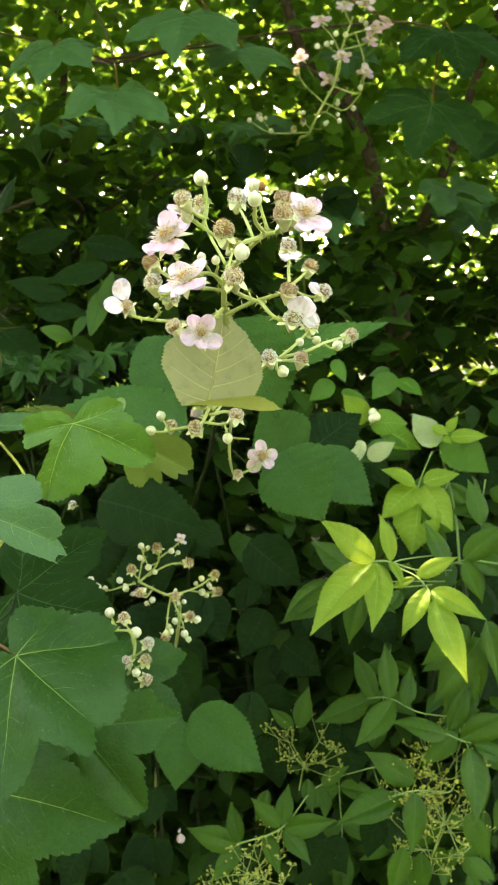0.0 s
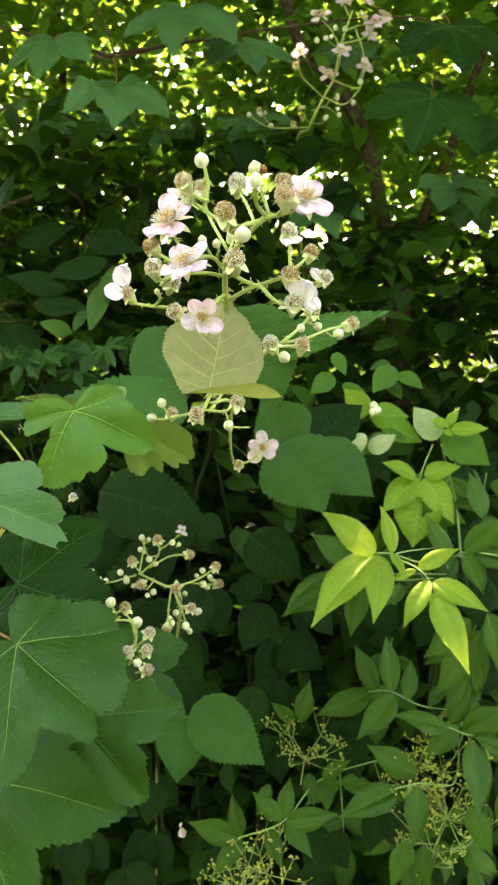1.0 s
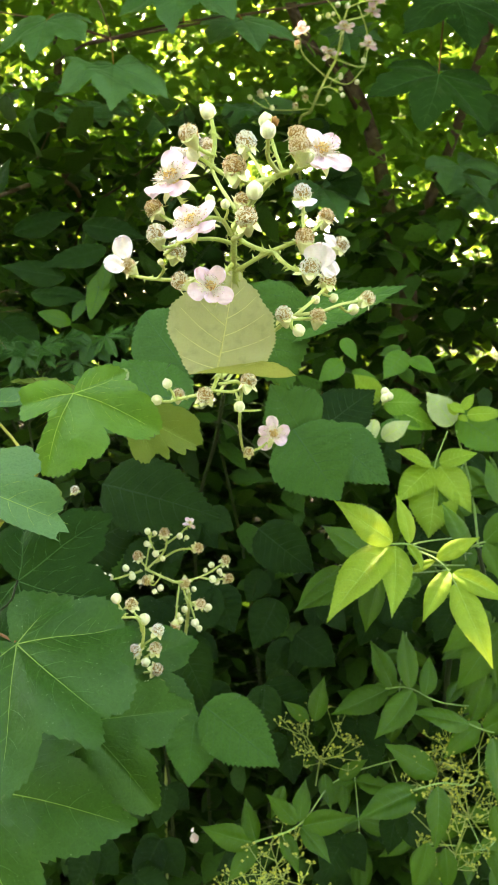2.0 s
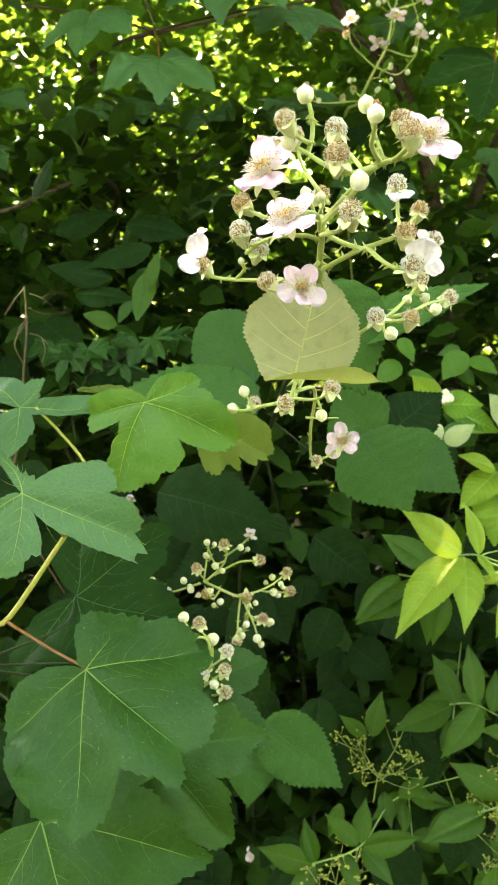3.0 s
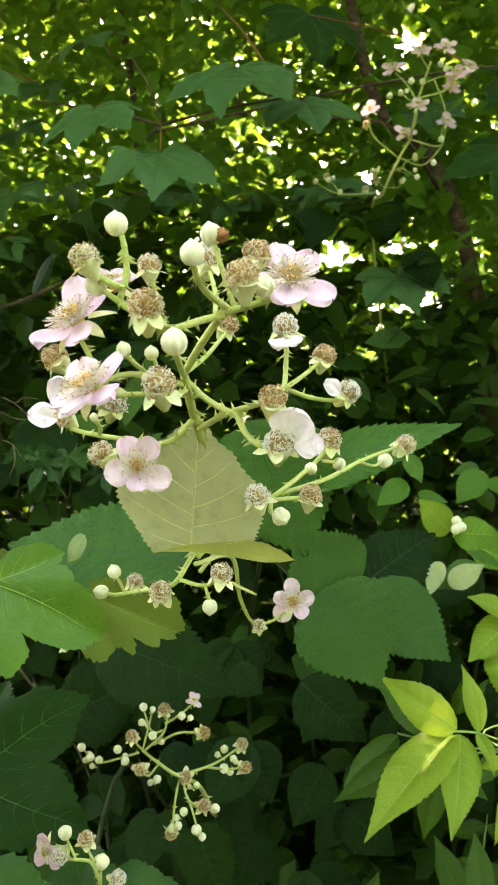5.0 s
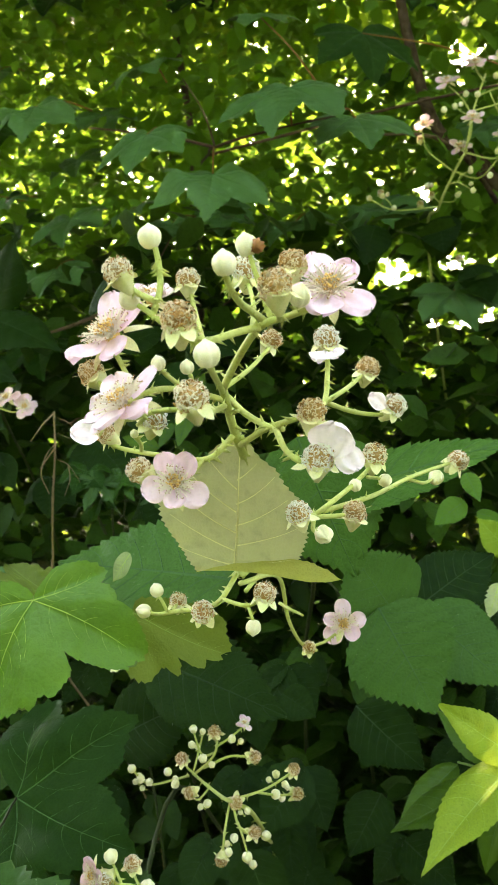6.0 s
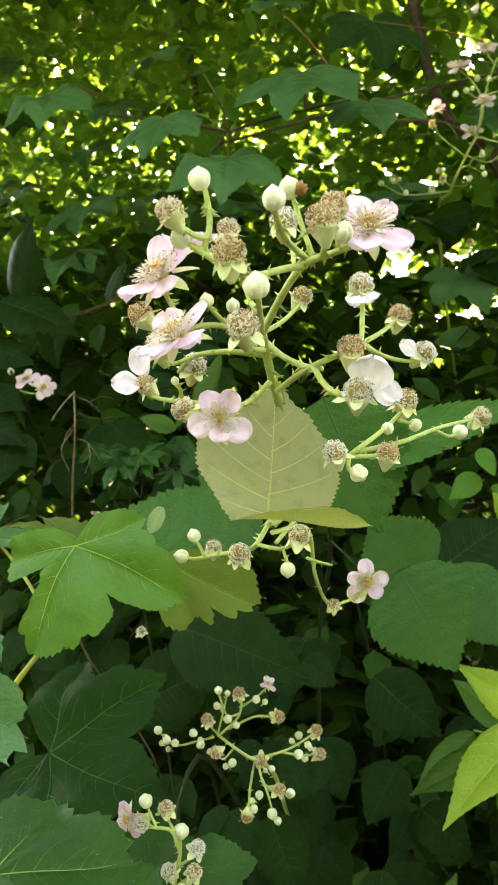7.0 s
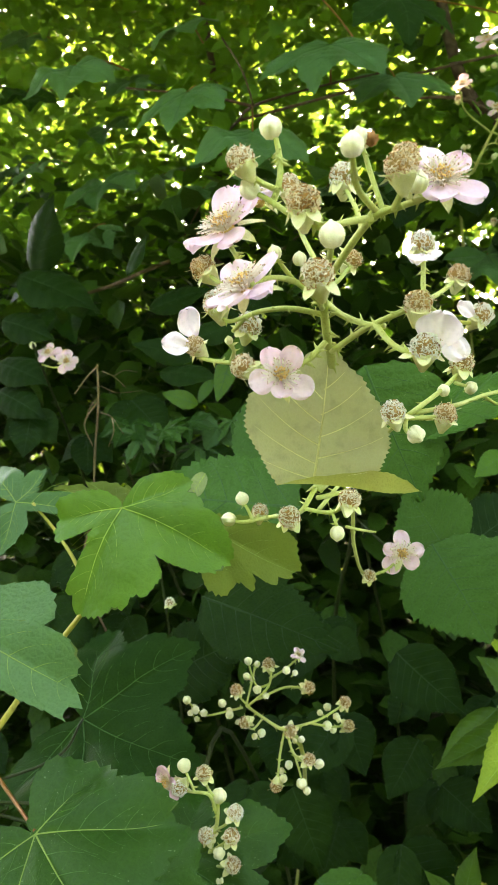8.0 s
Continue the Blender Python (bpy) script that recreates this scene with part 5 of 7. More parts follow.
leaf("sycamore", sycamore, (-0.0700, 0.5850, 1.4239), (-0.0259, 0.6170, 1.3930), (0.1, -0.95, 0.3), 1.0, OLIVE_LEAF, VEIN, 0.05, 0.6, 3, label="olive-green leaf seen from below", outline="wedge")
leaf("sycamore", sycamore, (-0.1346, 0.5160, 1.2936), (-0.1288, 0.4420, 1.2444), (0.05, -0.82, 0.55), 1.0, SYCAMORE, VEIN, 0.07, 0.85, 4, label="large dark green sycamore leaf with yellow veins", outline="broad")
leaf("sycamore", sycamore, (-0.1512, 0.4800, 1.4026), (-0.0894, 0.4620, 1.3711), (0.1, -0.8, 0.6), 1.0, SYCAMORE_BLUE, VEIN, 0.08, 0.9, 0, outline="deep")
leaf("sycamore", sycamore, (-0.1933, 0.6120, 1.4305), (-0.1330, 0.6100, 1.4320), (-0.1, -0.72, 0.65), 1.0, SYCAMORE_BLUE, VEIN, 0.10, 0.6, 2, outline="split")
leaf("sycamore", sycamore, (-0.1690, 0.5250, 1.1950), (-0.0730, 0.5000, 1.1870), (0.05, -0.75, 0.65), 1.0, SYCAMORE, VEIN, 0.10, 0.85, 1, label="large dark green sycamore leaf with a ragged edge")
leaf("sycamore", sycamore, (-0.1101, 0.5600, 1.2196), (-0.0575, 0.5350, 1.1714), (0.0, -0.8, 0.6), 1.0, SYCAMORE, VEIN_ELDER, 0.10, 0.9, 3)
leaf("sycamore", sycamore, (-0.1768, 0.6600, 1.2833), (-0.0929, 0.6300, 1.2762), (0.0, -0.75, 0.65), 1.0, SYCAMORE_DARK, VEIN_DARK, 0.10, 0.9, 0)
leaf("sycamore", sycamore, (-0.0929, 0.6000, 1.2342), (-0.0342, 0.5850, 1.2129), (0.1, -0.7, 0.65), 1.0, SYCAMORE, VEIN_DARK, 0.12, 0.9, 2)
stalk(sycamore, [(-0.2298, 0.5800, 1.2663), (-0.1785, 0.6200, 1.2750), (-0.1768, 0.6600, 1.2833)], 0.0010, 0.0008, CANE, 0, "petiole")
stalk(sycamore, [(-0.2298, 0.5800, 1.2663), (-0.1852, 0.5600, 1.2363), (-0.1690, 0.5250, 1.1950)], 0.0010, 0.0008, CANE, 0, "petiole")
stalk(sycamore, [(-0.2298, 0.5800, 1.2663), (-0.1482, 0.6000, 1.2384), (-0.1101, 0.5600, 1.2196)], 0.0010, 0.0008, CANE, 0, "petiole")
stalk(sycamore, [(-0.2298, 0.5800, 1.2663), (-0.1358, 0.6200, 1.2476), (-0.0929, 0.6000, 1.2342)], 0.0010, 0.0008, CANE, 0, "petiole")

leaf("plain", sycamore, (-0.1186, 0.5660, 1.4191), (-0.1252, 0.5600, 1.4093), (-0.2, -0.8, 0.5), 0.35, ELDER_YOUNG, VEIN_YOUNG, 0.3, 0.3, 1, name="young_leaf", label="tiny curled yellow-green young leaf")
leaf("plain", sycamore, (-0.1186, 0.5660, 1.4191), (-0.1196, 0.5560, 1.4119), (0.3, -0.8, 0.4), 0.35, ELDER_YOUNG, VEIN_YOUNG, 0.3, 0.3, 2, name="young_leaf")

# ---- elder ----
elder = thing("elder_shrub", (0.34, 1.35, 0), "elder shrub with bright green leaflets and unopened flower heads", "shrub")


def pinnate(leaflets, stem, mat, width, r=0.0013, kind="elder"):
    """A compound leaf: its rachis and its leaflets as (base, tip, normal)."""
    stalk(elder, stem, r * 0.75, r * 0.5, RACHIS, 0, "rachis")
    for n, (base, tip, normal) in enumerate(leaflets):
        leaf(kind, elder, base, tip, normal, (0.94 if kind == "elder" else 1.35 if n == 4 else 1.0) * width, mat, VEIN_ELDER if mat is ELDER else VEIN_ELDER_YOUNG, (0.10, 0.24, 0.16, 0.30)[n % 4], (0.30, 0.55, 0.42)[n % 3], n, name="leaflet")


stalk(elder, [(0.34, 1.35, -0.02), (0.33, 1.33, 0.7), (0.30, 1.15, 1.05), (0.2886, 0.9700, 1.1227), (0.2682, 0.9500, 1.2166)], 0.006, 0.0024, CANE, 0, "stem", 9)
stalk(elder, [(0.2683, 0.9500, 1.2131), (0.2689, 0.9900, 1.2765), (0.2408, 0.9600, 1.3525)], 0.0016, 0.0011, RACHIS, 0, "stem")
pinnate([
    ((0.1402, 0.8000, 1.2701), (0.0839, 0.7650, 1.3146), (-0.1, -0.7, 0.7)),
    ((0.1369, 0.8000, 1.2654), (0.0722, 0.7220, 1.2405), (-0.2, -0.75, 0.6)),
    ((0.1426, 0.8000, 1.2654), (0.1345, 0.7300, 1.2289), (0.0, -0.8, 0.55)),
    ((0.1561, 0.8000, 1.2678), (0.1563, 0.8100, 1.3141), (0.1, -0.85, 0.5)),
    ((0.1550, 0.8000, 1.2667), (0.1676, 0.7700, 1.2525), (0.3, -0.7, 0.6)),
], [(0.1351, 0.8000, 1.2671), (0.1550, 0.8000, 1.2672), (0.1881, 0.8200, 1.2520), (0.2420, 0.8900, 1.2292)], ELDER_YOUNG, 0.42)
pinnate([
    ((0.1805, 0.7900, 1.2549), (0.2147, 0.7800, 1.2825), (0.1, -0.7, 0.7)),
    ((0.1932, 0.7800, 1.2445), (0.2393, 0.7500, 1.2310), (0.1, -0.75, 0.65)),
    ((0.1892, 0.7800, 1.2468), (0.1598, 0.7500, 1.2125), (-0.4, -0.5, 0.75)),
    ((0.1946, 0.7750, 1.2371), (0.2130, 0.7200, 1.1844), (0.3, -0.7, 0.6)),
    ((0.1789, 0.7900, 1.2531), (0.1560, 0.8000, 1.2377), (0.0, -0.7, 0.7)),
], [(0.1970, 0.7700, 1.2298), (0.1892, 0.7800, 1.2468), (0.1788, 0.7900, 1.2560), (0.1645, 0.8200, 1.2609), (0.2411, 0.8900, 1.2489)], ELDER_YOUNG, 0.42)
pinnate([
    ((0.2078, 0.9400, 1.3188), (0.1685, 0.9300, 1.3380), (0.0, -0.6, 0.8)),
    ((0.2177, 0.9400, 1.3189), (0.2538, 0.9300, 1.3365), (0.1, -0.6, 0.8)),
    ((0.2099, 0.9400, 1.3155), (0.1654, 0.9100, 1.2876), (-0.2, -0.8, 0.6)),
    ((0.2178, 0.9400, 1.3155), (0.2435, 0.9000, 1.2801), (0.2, -0.8, 0.6)),
    ((0.2119, 0.9350, 1.3031), (0.2022, 0.9000, 1.2456), (0.0, -0.85, 0.5)),
], [(0.2121, 0.9350, 1.2998), (0.2130, 0.9400, 1.3189), (0.2284, 0.9500, 1.3541)], ELDER_YOUNG, 0.60, kind="bramble")
pinnate([
    ((0.1513, 0.8700, 1.0844), (0.0900, 0.8550, 1.0616), (-0.1, -0.7, 0.7)),
    ((0.1557, 0.8700, 1.0858), (0.1368, 0.8900, 1.1320), (0.0, -0.85, 0.5)),
    ((0.1678, 0.8400, 1.0999), (0.1663, 0.8600, 1.1547), (0.0, -0.85, 0.5)),
    ((0.1862, 0.8500, 1.0869), (0.2021, 0.8700, 1.1219), (0.1, -0.85, 0.5)),
    ((0.1709, 0.8400, 1.0973), (0.1336, 0.8000, 1.0636), (-0.1, -0.8, 0.6)),
], [(0.1481, 0.8700, 1.0851), (0.1736, 0.8700, 1.0853), (0.2074, 0.8700, 1.0684), (0.2649, 0.9300, 1.0309)], ELDER, 0.48)
pinnate([
    ((0.1242, 0.8600, 1.2225), (0.0481, 0.8350, 1.1889), (-0.2, -0.7, 0.65)),
    ((0.1307, 0.8200, 1.2243), (0.1141, 0.8000, 1.1816), (0.0, -0.8, 0.6)),
    ((0.1422, 0.9000, 1.2186), (0.0847, 0.9300, 1.2542), (-0.1, -0.8, 0.6)),
    ((0.2251, 0.8500, 1.2423), (0.2210, 0.8800, 1.2936), (0.2, -0.8, 0.5)),
    ((0.1442, 0.8300, 1.2176), (0.1693, 0.8200, 1.2092), (0.1, -0.7, 0.7)),
], [(0.1216, 0.8200, 1.2364), (0.1712, 0.8500, 1.2294), (0.2427, 0.8900, 1.2160)], ELDER, 0.50)
pinnate([
    ((0.2411, 0.8400, 1.2569), (0.2759, 0.8300, 1.3008), (0.1, -0.8, 0.6)),
    ((0.2400, 0.8400, 1.2544), (0.2585, 0.8200, 1.2208), (0.1, -0.8, 0.6)),
    ((0.2488, 0.8400, 1.2569), (0.3016, 0.8200, 1.2527), (0.1, -0.7, 0.7)),
    ((0.2741, 0.9000, 1.2790), (0.2760, 0.9200, 1.3301), (0.1, -0.85, 0.5)),
    ((0.2737, 0.8600, 1.1815), (0.2955, 0.8400, 1.1190), (0.1, -0.85, 0.5)),
    ((0.2614, 0.8800, 1.1667), (0.2109, 0.8600, 1.1286), (-0.1, -0.8, 0.6)),
    ((0.2748, 0.8800, 1.1534), (0.2227, 0.8500, 1.0905), (0.0, -0.85, 0.5)),
    ((0.2698, 0.9000, 1.1103), (0.2800, 0.8800, 1.0787), (0.1, -0.85, 0.5)),
], [(0.2785, 0.8300, 1.2554), (0.2428, 0.8400, 1.2569), (0.2331, 0.8800, 1.2325), (0.2457, 0.9000, 1.2059)], ELDER, 0.50)
pinnate([
    ((0.2364, 0.8600, 1.0481), (0.1748, 0.8400, 1.0736), (0.0, -0.6, 0.75)),
    ((0.2422, 0.8700, 1.0460), (0.2682, 0.8800, 1.0958), (0.1, -0.85, 0.5)),
    ((0.2526, 0.8600, 1.0414), (0.3074, 0.8500, 1.0777), (0.1, -0.75, 0.65)),
    ((0.2491, 0.8600, 1.0482), (0.2044, 0.8400, 1.0291), (0.0, -0.75, 0.65)),
    ((0.2565, 0.8400, 1.0429), (0.2610, 0.7800, 0.9931), (0.3, -0.8, 0.5)),
    ((0.2625, 0.8400, 1.0462), (0.3055, 0.8200, 1.0418), (0.2, -0.7, 0.65)),
], [(0.2364, 0.8600, 1.0481), (0.2592, 0.8500, 1.0438), (0.3042, 0.9300, 1.0016)], ELDER, 0.50)
pinnate([
    ((0.1992, 0.8400, 1.0021), (0.1439, 0.8400, 1.0335), (-0.1, -0.75, 0.65)),
    ((0.1738, 0.8200, 0.9967), (0.1119, 0.7900, 0.9904), (-0.1, -0.7, 0.7)),
    ((0.1927, 0.8100, 1.0080), (0.1878, 0.7700, 0.9635), (0.0, -0.85, 0.5)),
    ((0.2542, 0.8200, 0.9785), (0.2670, 0.7900, 0.9371), (0.1, -0.85, 0.5)),
    ((0.1807, 0.8000, 0.9522), (0.1696, 0.7800, 0.9081), (-0.1, -0.85, 0.5)),
    ((0.1990, 0.8000, 0.9457), (0.2021, 0.7800, 0.9083), (0.1, -0.85, 0.5)),
    ((0.2506, 0.8000, 0.9393), (0.2751, 0.7800, 0.9284), (0.1, -0.75, 0.6)),
], [(0.1677, 0.8200, 0.9967), (0.1956, 0.8100, 1.0113), (0.2460, 0.8600, 0.9792), (0.2767, 0.9500, 0.9672)], ELDER, 0.52)
pinnate([
    ((0.0526, 0.8300, 0.9554), (0.0568, 0.8500, 0.9928), (0.0, -0.85, 0.5)),
    ((0.0558, 0.8300, 0.9514), (0.1085, 0.8200, 0.9669), (0.1, -0.7, 0.7)),
    ((0.0539, 0.8300, 0.9500), (0.0836, 0.8000, 0.9343), (0.1, -0.8, 0.6)),
    ((0.0495, 0.8300, 0.9534), (0.0214, 0.8400, 0.9826), (-0.1, -0.85, 0.5)),
    ((0.0061, 0.8200, 0.9419), (-0.0097, 0.8300, 0.9809), (-0.1, -0.85, 0.5)),
    ((0.0030, 0.8200, 0.9398), (-0.0498, 0.8100, 0.9582), (-0.1, -0.7, 0.7)),
    ((0.0061, 0.8200, 0.9378), (-0.0228, 0.7900, 0.9188), (-0.1, -0.8, 0.6)),
    ((0.0340, 0.8300, 0.9430), (0.0518, 0.8000, 0.9214), (0.1, -0.8, 0.6)),
    ((0.0856, 0.9000, 0.9669), (0.0851, 0.8700, 0.9433), (0.0, -0.85, 0.5)),
    ((0.1025, 0.9000, 0.9597), (0.1287, 0.9000, 0.9875), (0.1, -0.7, 0.7)),
    ((0.1061, 0.9000, 0.9524), (0.1068, 0.8700, 0.9363), (0.0, -0.85, 0.5)),
    ((0.0388, 0.9000, 0.9520), (0.0233, 0.8800, 0.9252), (0.0, -0.85, 0.5)),
    ((0.0767, 0.9300, 1.0151), (0.0855, 0.9400, 1.0651), (0.0, -0.85, 0.5)),
    ((0.0698, 0.9300, 1.0150), (0.0424, 0.9400, 1.0375), (0.0, -0.8, 0.6)),
], [(0.0018, 0.8200, 0.9391), (0.0526, 0.8300, 0.9527), (0.0959, 0.9000, 0.9560), (0.1590, 0.9200, 0.9681), (0.2692, 0.9500, 0.9748)], ELDER, 0.50)

# leaves at the outer side of the shrub
pinnate([
    ((0.2586, 0.9000, 1.2388), (0.3019, 0.8700, 1.2895), (0.1, -0.8, 0.6)),
    ((0.2609, 0.9000, 1.2370), (0.2768, 0.8700, 1.2019), (0.2, -0.8, 0.5)),
    ((0.2676, 0.9000, 1.2366), (0.3127, 0.8700, 1.2366), (0.1, -0.7, 0.7)),
    ((0.2478, 0.9000, 1.2323), (0.2130, 0.8700, 1.2114), (-0.1, -0.7, 0.7)),
], [(0.2455, 0.9000, 1.2341), (0.2819, 0.9100, 1.2302), (0.3300, 0.9600, 1.2000)], ELDER, 0.52)
pinnate([
    ((0.2983, 0.9500, 1.1434), (0.3395, 0.9200, 1.0775), (0.2, -0.8, 0.5)),
    ((0.2853, 0.9500, 1.1183), (0.2947, 0.9200, 1.0613), (0.1, -0.85, 0.5)),
    ((0.2760, 0.9500, 1.1132), (0.2246, 0.9200, 1.0955), (-0.2, -0.7, 0.7)),
    ((0.2824, 0.9500, 1.0802), (0.2438, 0.9200, 1.0510), (-0.1, -0.8, 0.6)),
    ((0.2957, 0.9500, 1.0547), (0.2489, 0.9200, 1.0208), (-0.1, -0.75, 0.6)),
    ((0.2500, 0.9500, 1.0519), (0.2316, 0.9200, 1.0409), (0.0, -0.8, 0.6)),
    ((0.3130, 0.9500, 1.0471), (0.3323, 0.9200, 1.0425), (0.1, -0.7, 0.7)),
], [(0.2983, 0.9550, 1.1434), (0.2840, 0.9550, 1.1100), (0.2854, 0.9600, 1.0755), (0.3017, 0.9600, 1.0419)], ELDER, 0.50)
pinnate([
    ((0.2756, 0.9300, 1.0103), (0.3276, 0.9000, 1.0472), (0.1, -0.7, 0.7)),
    ((0.2690, 0.9300, 0.9985), (0.2229, 0.9000, 0.9970), (-0.1, -0.7, 0.7)),
    ((0.2891, 0.9300, 0.9780), (0.2995, 0.9000, 0.9113), (0.1, -0.85, 0.5)),
    ((0.3072, 0.9300, 0.9074), (0.3034, 0.9000, 0.8563), (0.1, -0.85, 0.5)),
    ((0.2960, 0.9300, 0.9847), (0.3383, 0.9000, 0.9837), (0.1, -0.7, 0.7)),
    ((0.3326, 0.9300, 0.9287), (0.3177, 0.9000, 0.8970), (0.1, -0.8, 0.6)),
], [(0.2730, 0.9350, 1.0103), (0.2891, 0.9350, 0.9780), (0.3072, 0.9350, 0.9074), (0.3300, 0.9800, 0.8800)], ELDER, 0.50)
pinnate([
    ((0.1966, 0.8800, 0.8878), (0.1813, 0.8500, 0.8670), (-0.1, -0.8, 0.6)),
    ((0.2094, 0.8800, 0.8802), (0.2220, 0.8500, 0.8572), (0.1, -0.8, 0.6)),
    ((0.2455, 0.8800, 0.8779), (0.2424, 0.8500, 0.8623), (0.0, -0.8, 0.6)),
    ((0.2684, 0.8800, 0.8806), (0.2876, 0.8500, 0.8726), (0.1, -0.7, 0.7)),
    ((0.2313, 0.8800, 0.8854), (0.2506, 0.8500, 0.8981), (0.1, -0.7, 0.7)),
], [(0.1966, 0.8850, 0.8878), (0.2313, 0.8850, 0.8854), (0.2684, 0.8850, 0.8806), (0.3100, 0.9500, 0.8600)], ELDER, 0.62)
pinnate([
    ((0.1049, 0.9300, 1.2036), (0.0556, 0.9000, 1.1659), (-0.2, -0.8, 0.5)),
    ((0.1476, 0.9300, 1.1918), (0.1281, 0.9000, 1.1398), (0.0, -0.85, 0.5)),
    ((0.1617, 0.9300, 1.2278), (0.1627, 0.9000, 1.2702), (0.1, -0.85, 0.5)),
    ((0.2348, 0.9300, 1.2354), (0.2198, 0.9000, 1.2869), (0.0, -0.8, 0.6)),
    ((0.1929, 0.9300, 1.1897), (0.1744, 0.9000, 1.1723), (0.0, -0.8, 0.6)),
], [(0.1049, 0.9350, 1.2036), (0.1476, 0.9350, 1.1960), (0.1929, 0.9350, 1.1930), (0.2600, 0.9600, 1.1900)], ELDER, 0.52)
pinnate([
    ((0.3072, 1.0000, 1.2716), (0.2878, 0.9700, 1.3196), (0.0, -0.85, 0.5)),
    ((0.3065, 1.0000, 1.2676), (0.2636, 0.9700, 1.2822), (-0.1, -0.8, 0.6)),
    ((0.3096, 1.0000, 1.2550), (0.3288, 0.9700, 1.2211), (0.1, -0.8, 0.6)),
    ((0.3146, 1.0000, 1.2977), (0.3439, 0.9700, 1.2900), (0.1, -0.8, 0.6)),
], [(0.3100, 1.0050, 1.3100), (0.3072, 1.0050, 1.2650), (0.3200, 1.0200, 1.1900)], ELDER, 0.62)
# inner leaves, further into the hedge
inner = random.Random(57)
for n in range(10):
    node = Vector((inner.uniform(0.14, 0.52), inner.uniform(0.99, 1.16), inner.uniform(0.72, 1.30)))
    turn = inner.uniform(-0.9, 0.9)
    ahead = Vector((math.sin(turn), -0.45, -0.25 - 0.5 * math.cos(turn))).normalized()
    across = ahead.cross(Vector((0, -0.75, 0.65))).normalized()
    long = inner.uniform(0.050, 0.068)
    rows = []
    for k in (0, 1):
        at = node - ahead * long * (0.55 + 0.75 * k)
        for sign in (-1, 1):
            rows.append((tuple(at), tuple(at + (across * sign + ahead * inner.uniform(0.15, 0.5)).normalized() * long * inner.uniform(0.8, 1.0)), (0.25 * sign, -0.75, 0.6)))
    rows.append((tuple(node), tuple(node + ahead * long), (0.0, -0.8, 0.6)))
    pinnate(rows, [tuple(node), tuple(node - ahead * long * 0.6), tuple(node - ahead * long * 2.1)], ELDER, 0.50)


def elder_head(at, foot, r, seed, lean=(0.0, -0.35, 0.9)):
    """A flat branching flower head in small closed buds: rays that fork three times."""
    rng = random.Random(seed)
    at, foot = Vector(at), Vector(foot)
    up = Vector(lean).normalized()
    side = up.orthogonal().normalized()
    other = up.cross(side)
    verts, faces, marks = [], [], []
    bv, bf, bm_ = [], [], []
    hub = at - up * r * 0.75

    def twig(a, b, thick):
        thread(verts, faces, marks, [tuple(a - at), tuple((a + b) / 2 - at - up * 0.03 * r), tuple(b - at)], thick, 0)

    def spot(angle, out, high):
        return hub + (side * math.cos(angle) + other * math.sin(angle)) * out * r + up * high * r

    twig(foot, hub, 0.0010)
    for n in range(5):
        a = 2 * math.pi * (n + rng.uniform(-0.2, 0.2)) / 5
        first = spot(a, rng.uniform(0.22, 0.58), rng.uniform(0.22, 0.60))
        twig(hub, first, 0.0008)
        for k in range(5):
            c = a + (k - 2) * 0.30 + rng.uniform(-0.2, 0.2)
            second = spot(c, rng.uniform(0.40, 1.20), rng.uniform(0.40, 0.95))
            twig(first, second, 0.0005)
            for j in range(5):
                third = second + (side * rng.uniform(-1, 1) + other * rng.uniform(-1, 1)) * r * 0.17 + up * r * rng.uniform(0.04, 0.20)
                twig(second, third, 0.00035)
                thread(bv, bf, bm_, [tuple(third - at), tuple(third - at + up * 0.0004)], 0.0003, rng.uniform(0.0012, 0.0020), 0, 0)
    head = part("flower_head", made_mesh("flower_head", verts, faces, ELDER_RAY), elder, Matrix.Translation(at), "branching yellow-green elder flower head in bud")
    tagged(part("bud_spray", made_mesh("bud_spray", bv, bf, ELDER_BUD), head, Matrix.Translation(at)), kind="stuff")


elder_head((0.0829, 0.9170, 1.0004), (0.0780, 0.9300, 0.9327), 0.046, 1)
elder_head((0.1961, 0.8400, 1.0021), (0.2507, 0.9000, 0.9533), 0.036, 2)
elder_head((0.2351, 0.8500, 1.0233), (0.2440, 0.9000, 0.9532), 0.046, 3)
elder_head((0.2381, 0.8400, 0.9716), (0.2440, 0.9000, 0.9532), 0.040, 4)
elder_head((0.2242, 0.8400, 0.9300), (0.2520, 0.9000, 0.9238), 0.045, 5)
elder_head((0.0335, 0.8000, 0.9313), (0.0527, 0.8300, 0.9500), 0.040, 6)
elder_head((0.0034, 0.8000, 0.9110), (0.0528, 0.8300, 0.9431), 0.036, 7)


# ---- a lower bramble spray, mostly in bud ----
lower = thing("bramble", (-0.16, 1.4, 0), "low bramble spray with many closed buds in the shade", "bramble")
stalk(lower, [(-0.16, 1.4, -0.02), (-0.16, 1.4, 0.6), (-0.12, 1.25, 0.90), (-0.075, 0.95, 1.110), (-0.0560, 0.80, 1.2120), (-0.0531, 0.7350, 1.2526), (-0.0651, 0.7400, 1.2540), (-0.0914, 0.7600, 1.2590)], 0.0026, 0.0010, STALK, 20, "stem", 8)
stalk(lower, [(-0.0903, 0.7600, 1.2584), (-0.0722, 0.7500, 1.2791), (-0.0699, 0.7500, 1.2982)], 0.001, 0.0008, STALK, 6)
stalk(lower, [(-0.0815, 0.7550, 1.2663), (-0.0601, 0.7450, 1.2807), (-0.0424, 0.7400, 1.2835)], 0.001, 0.0008, STALK, 6)
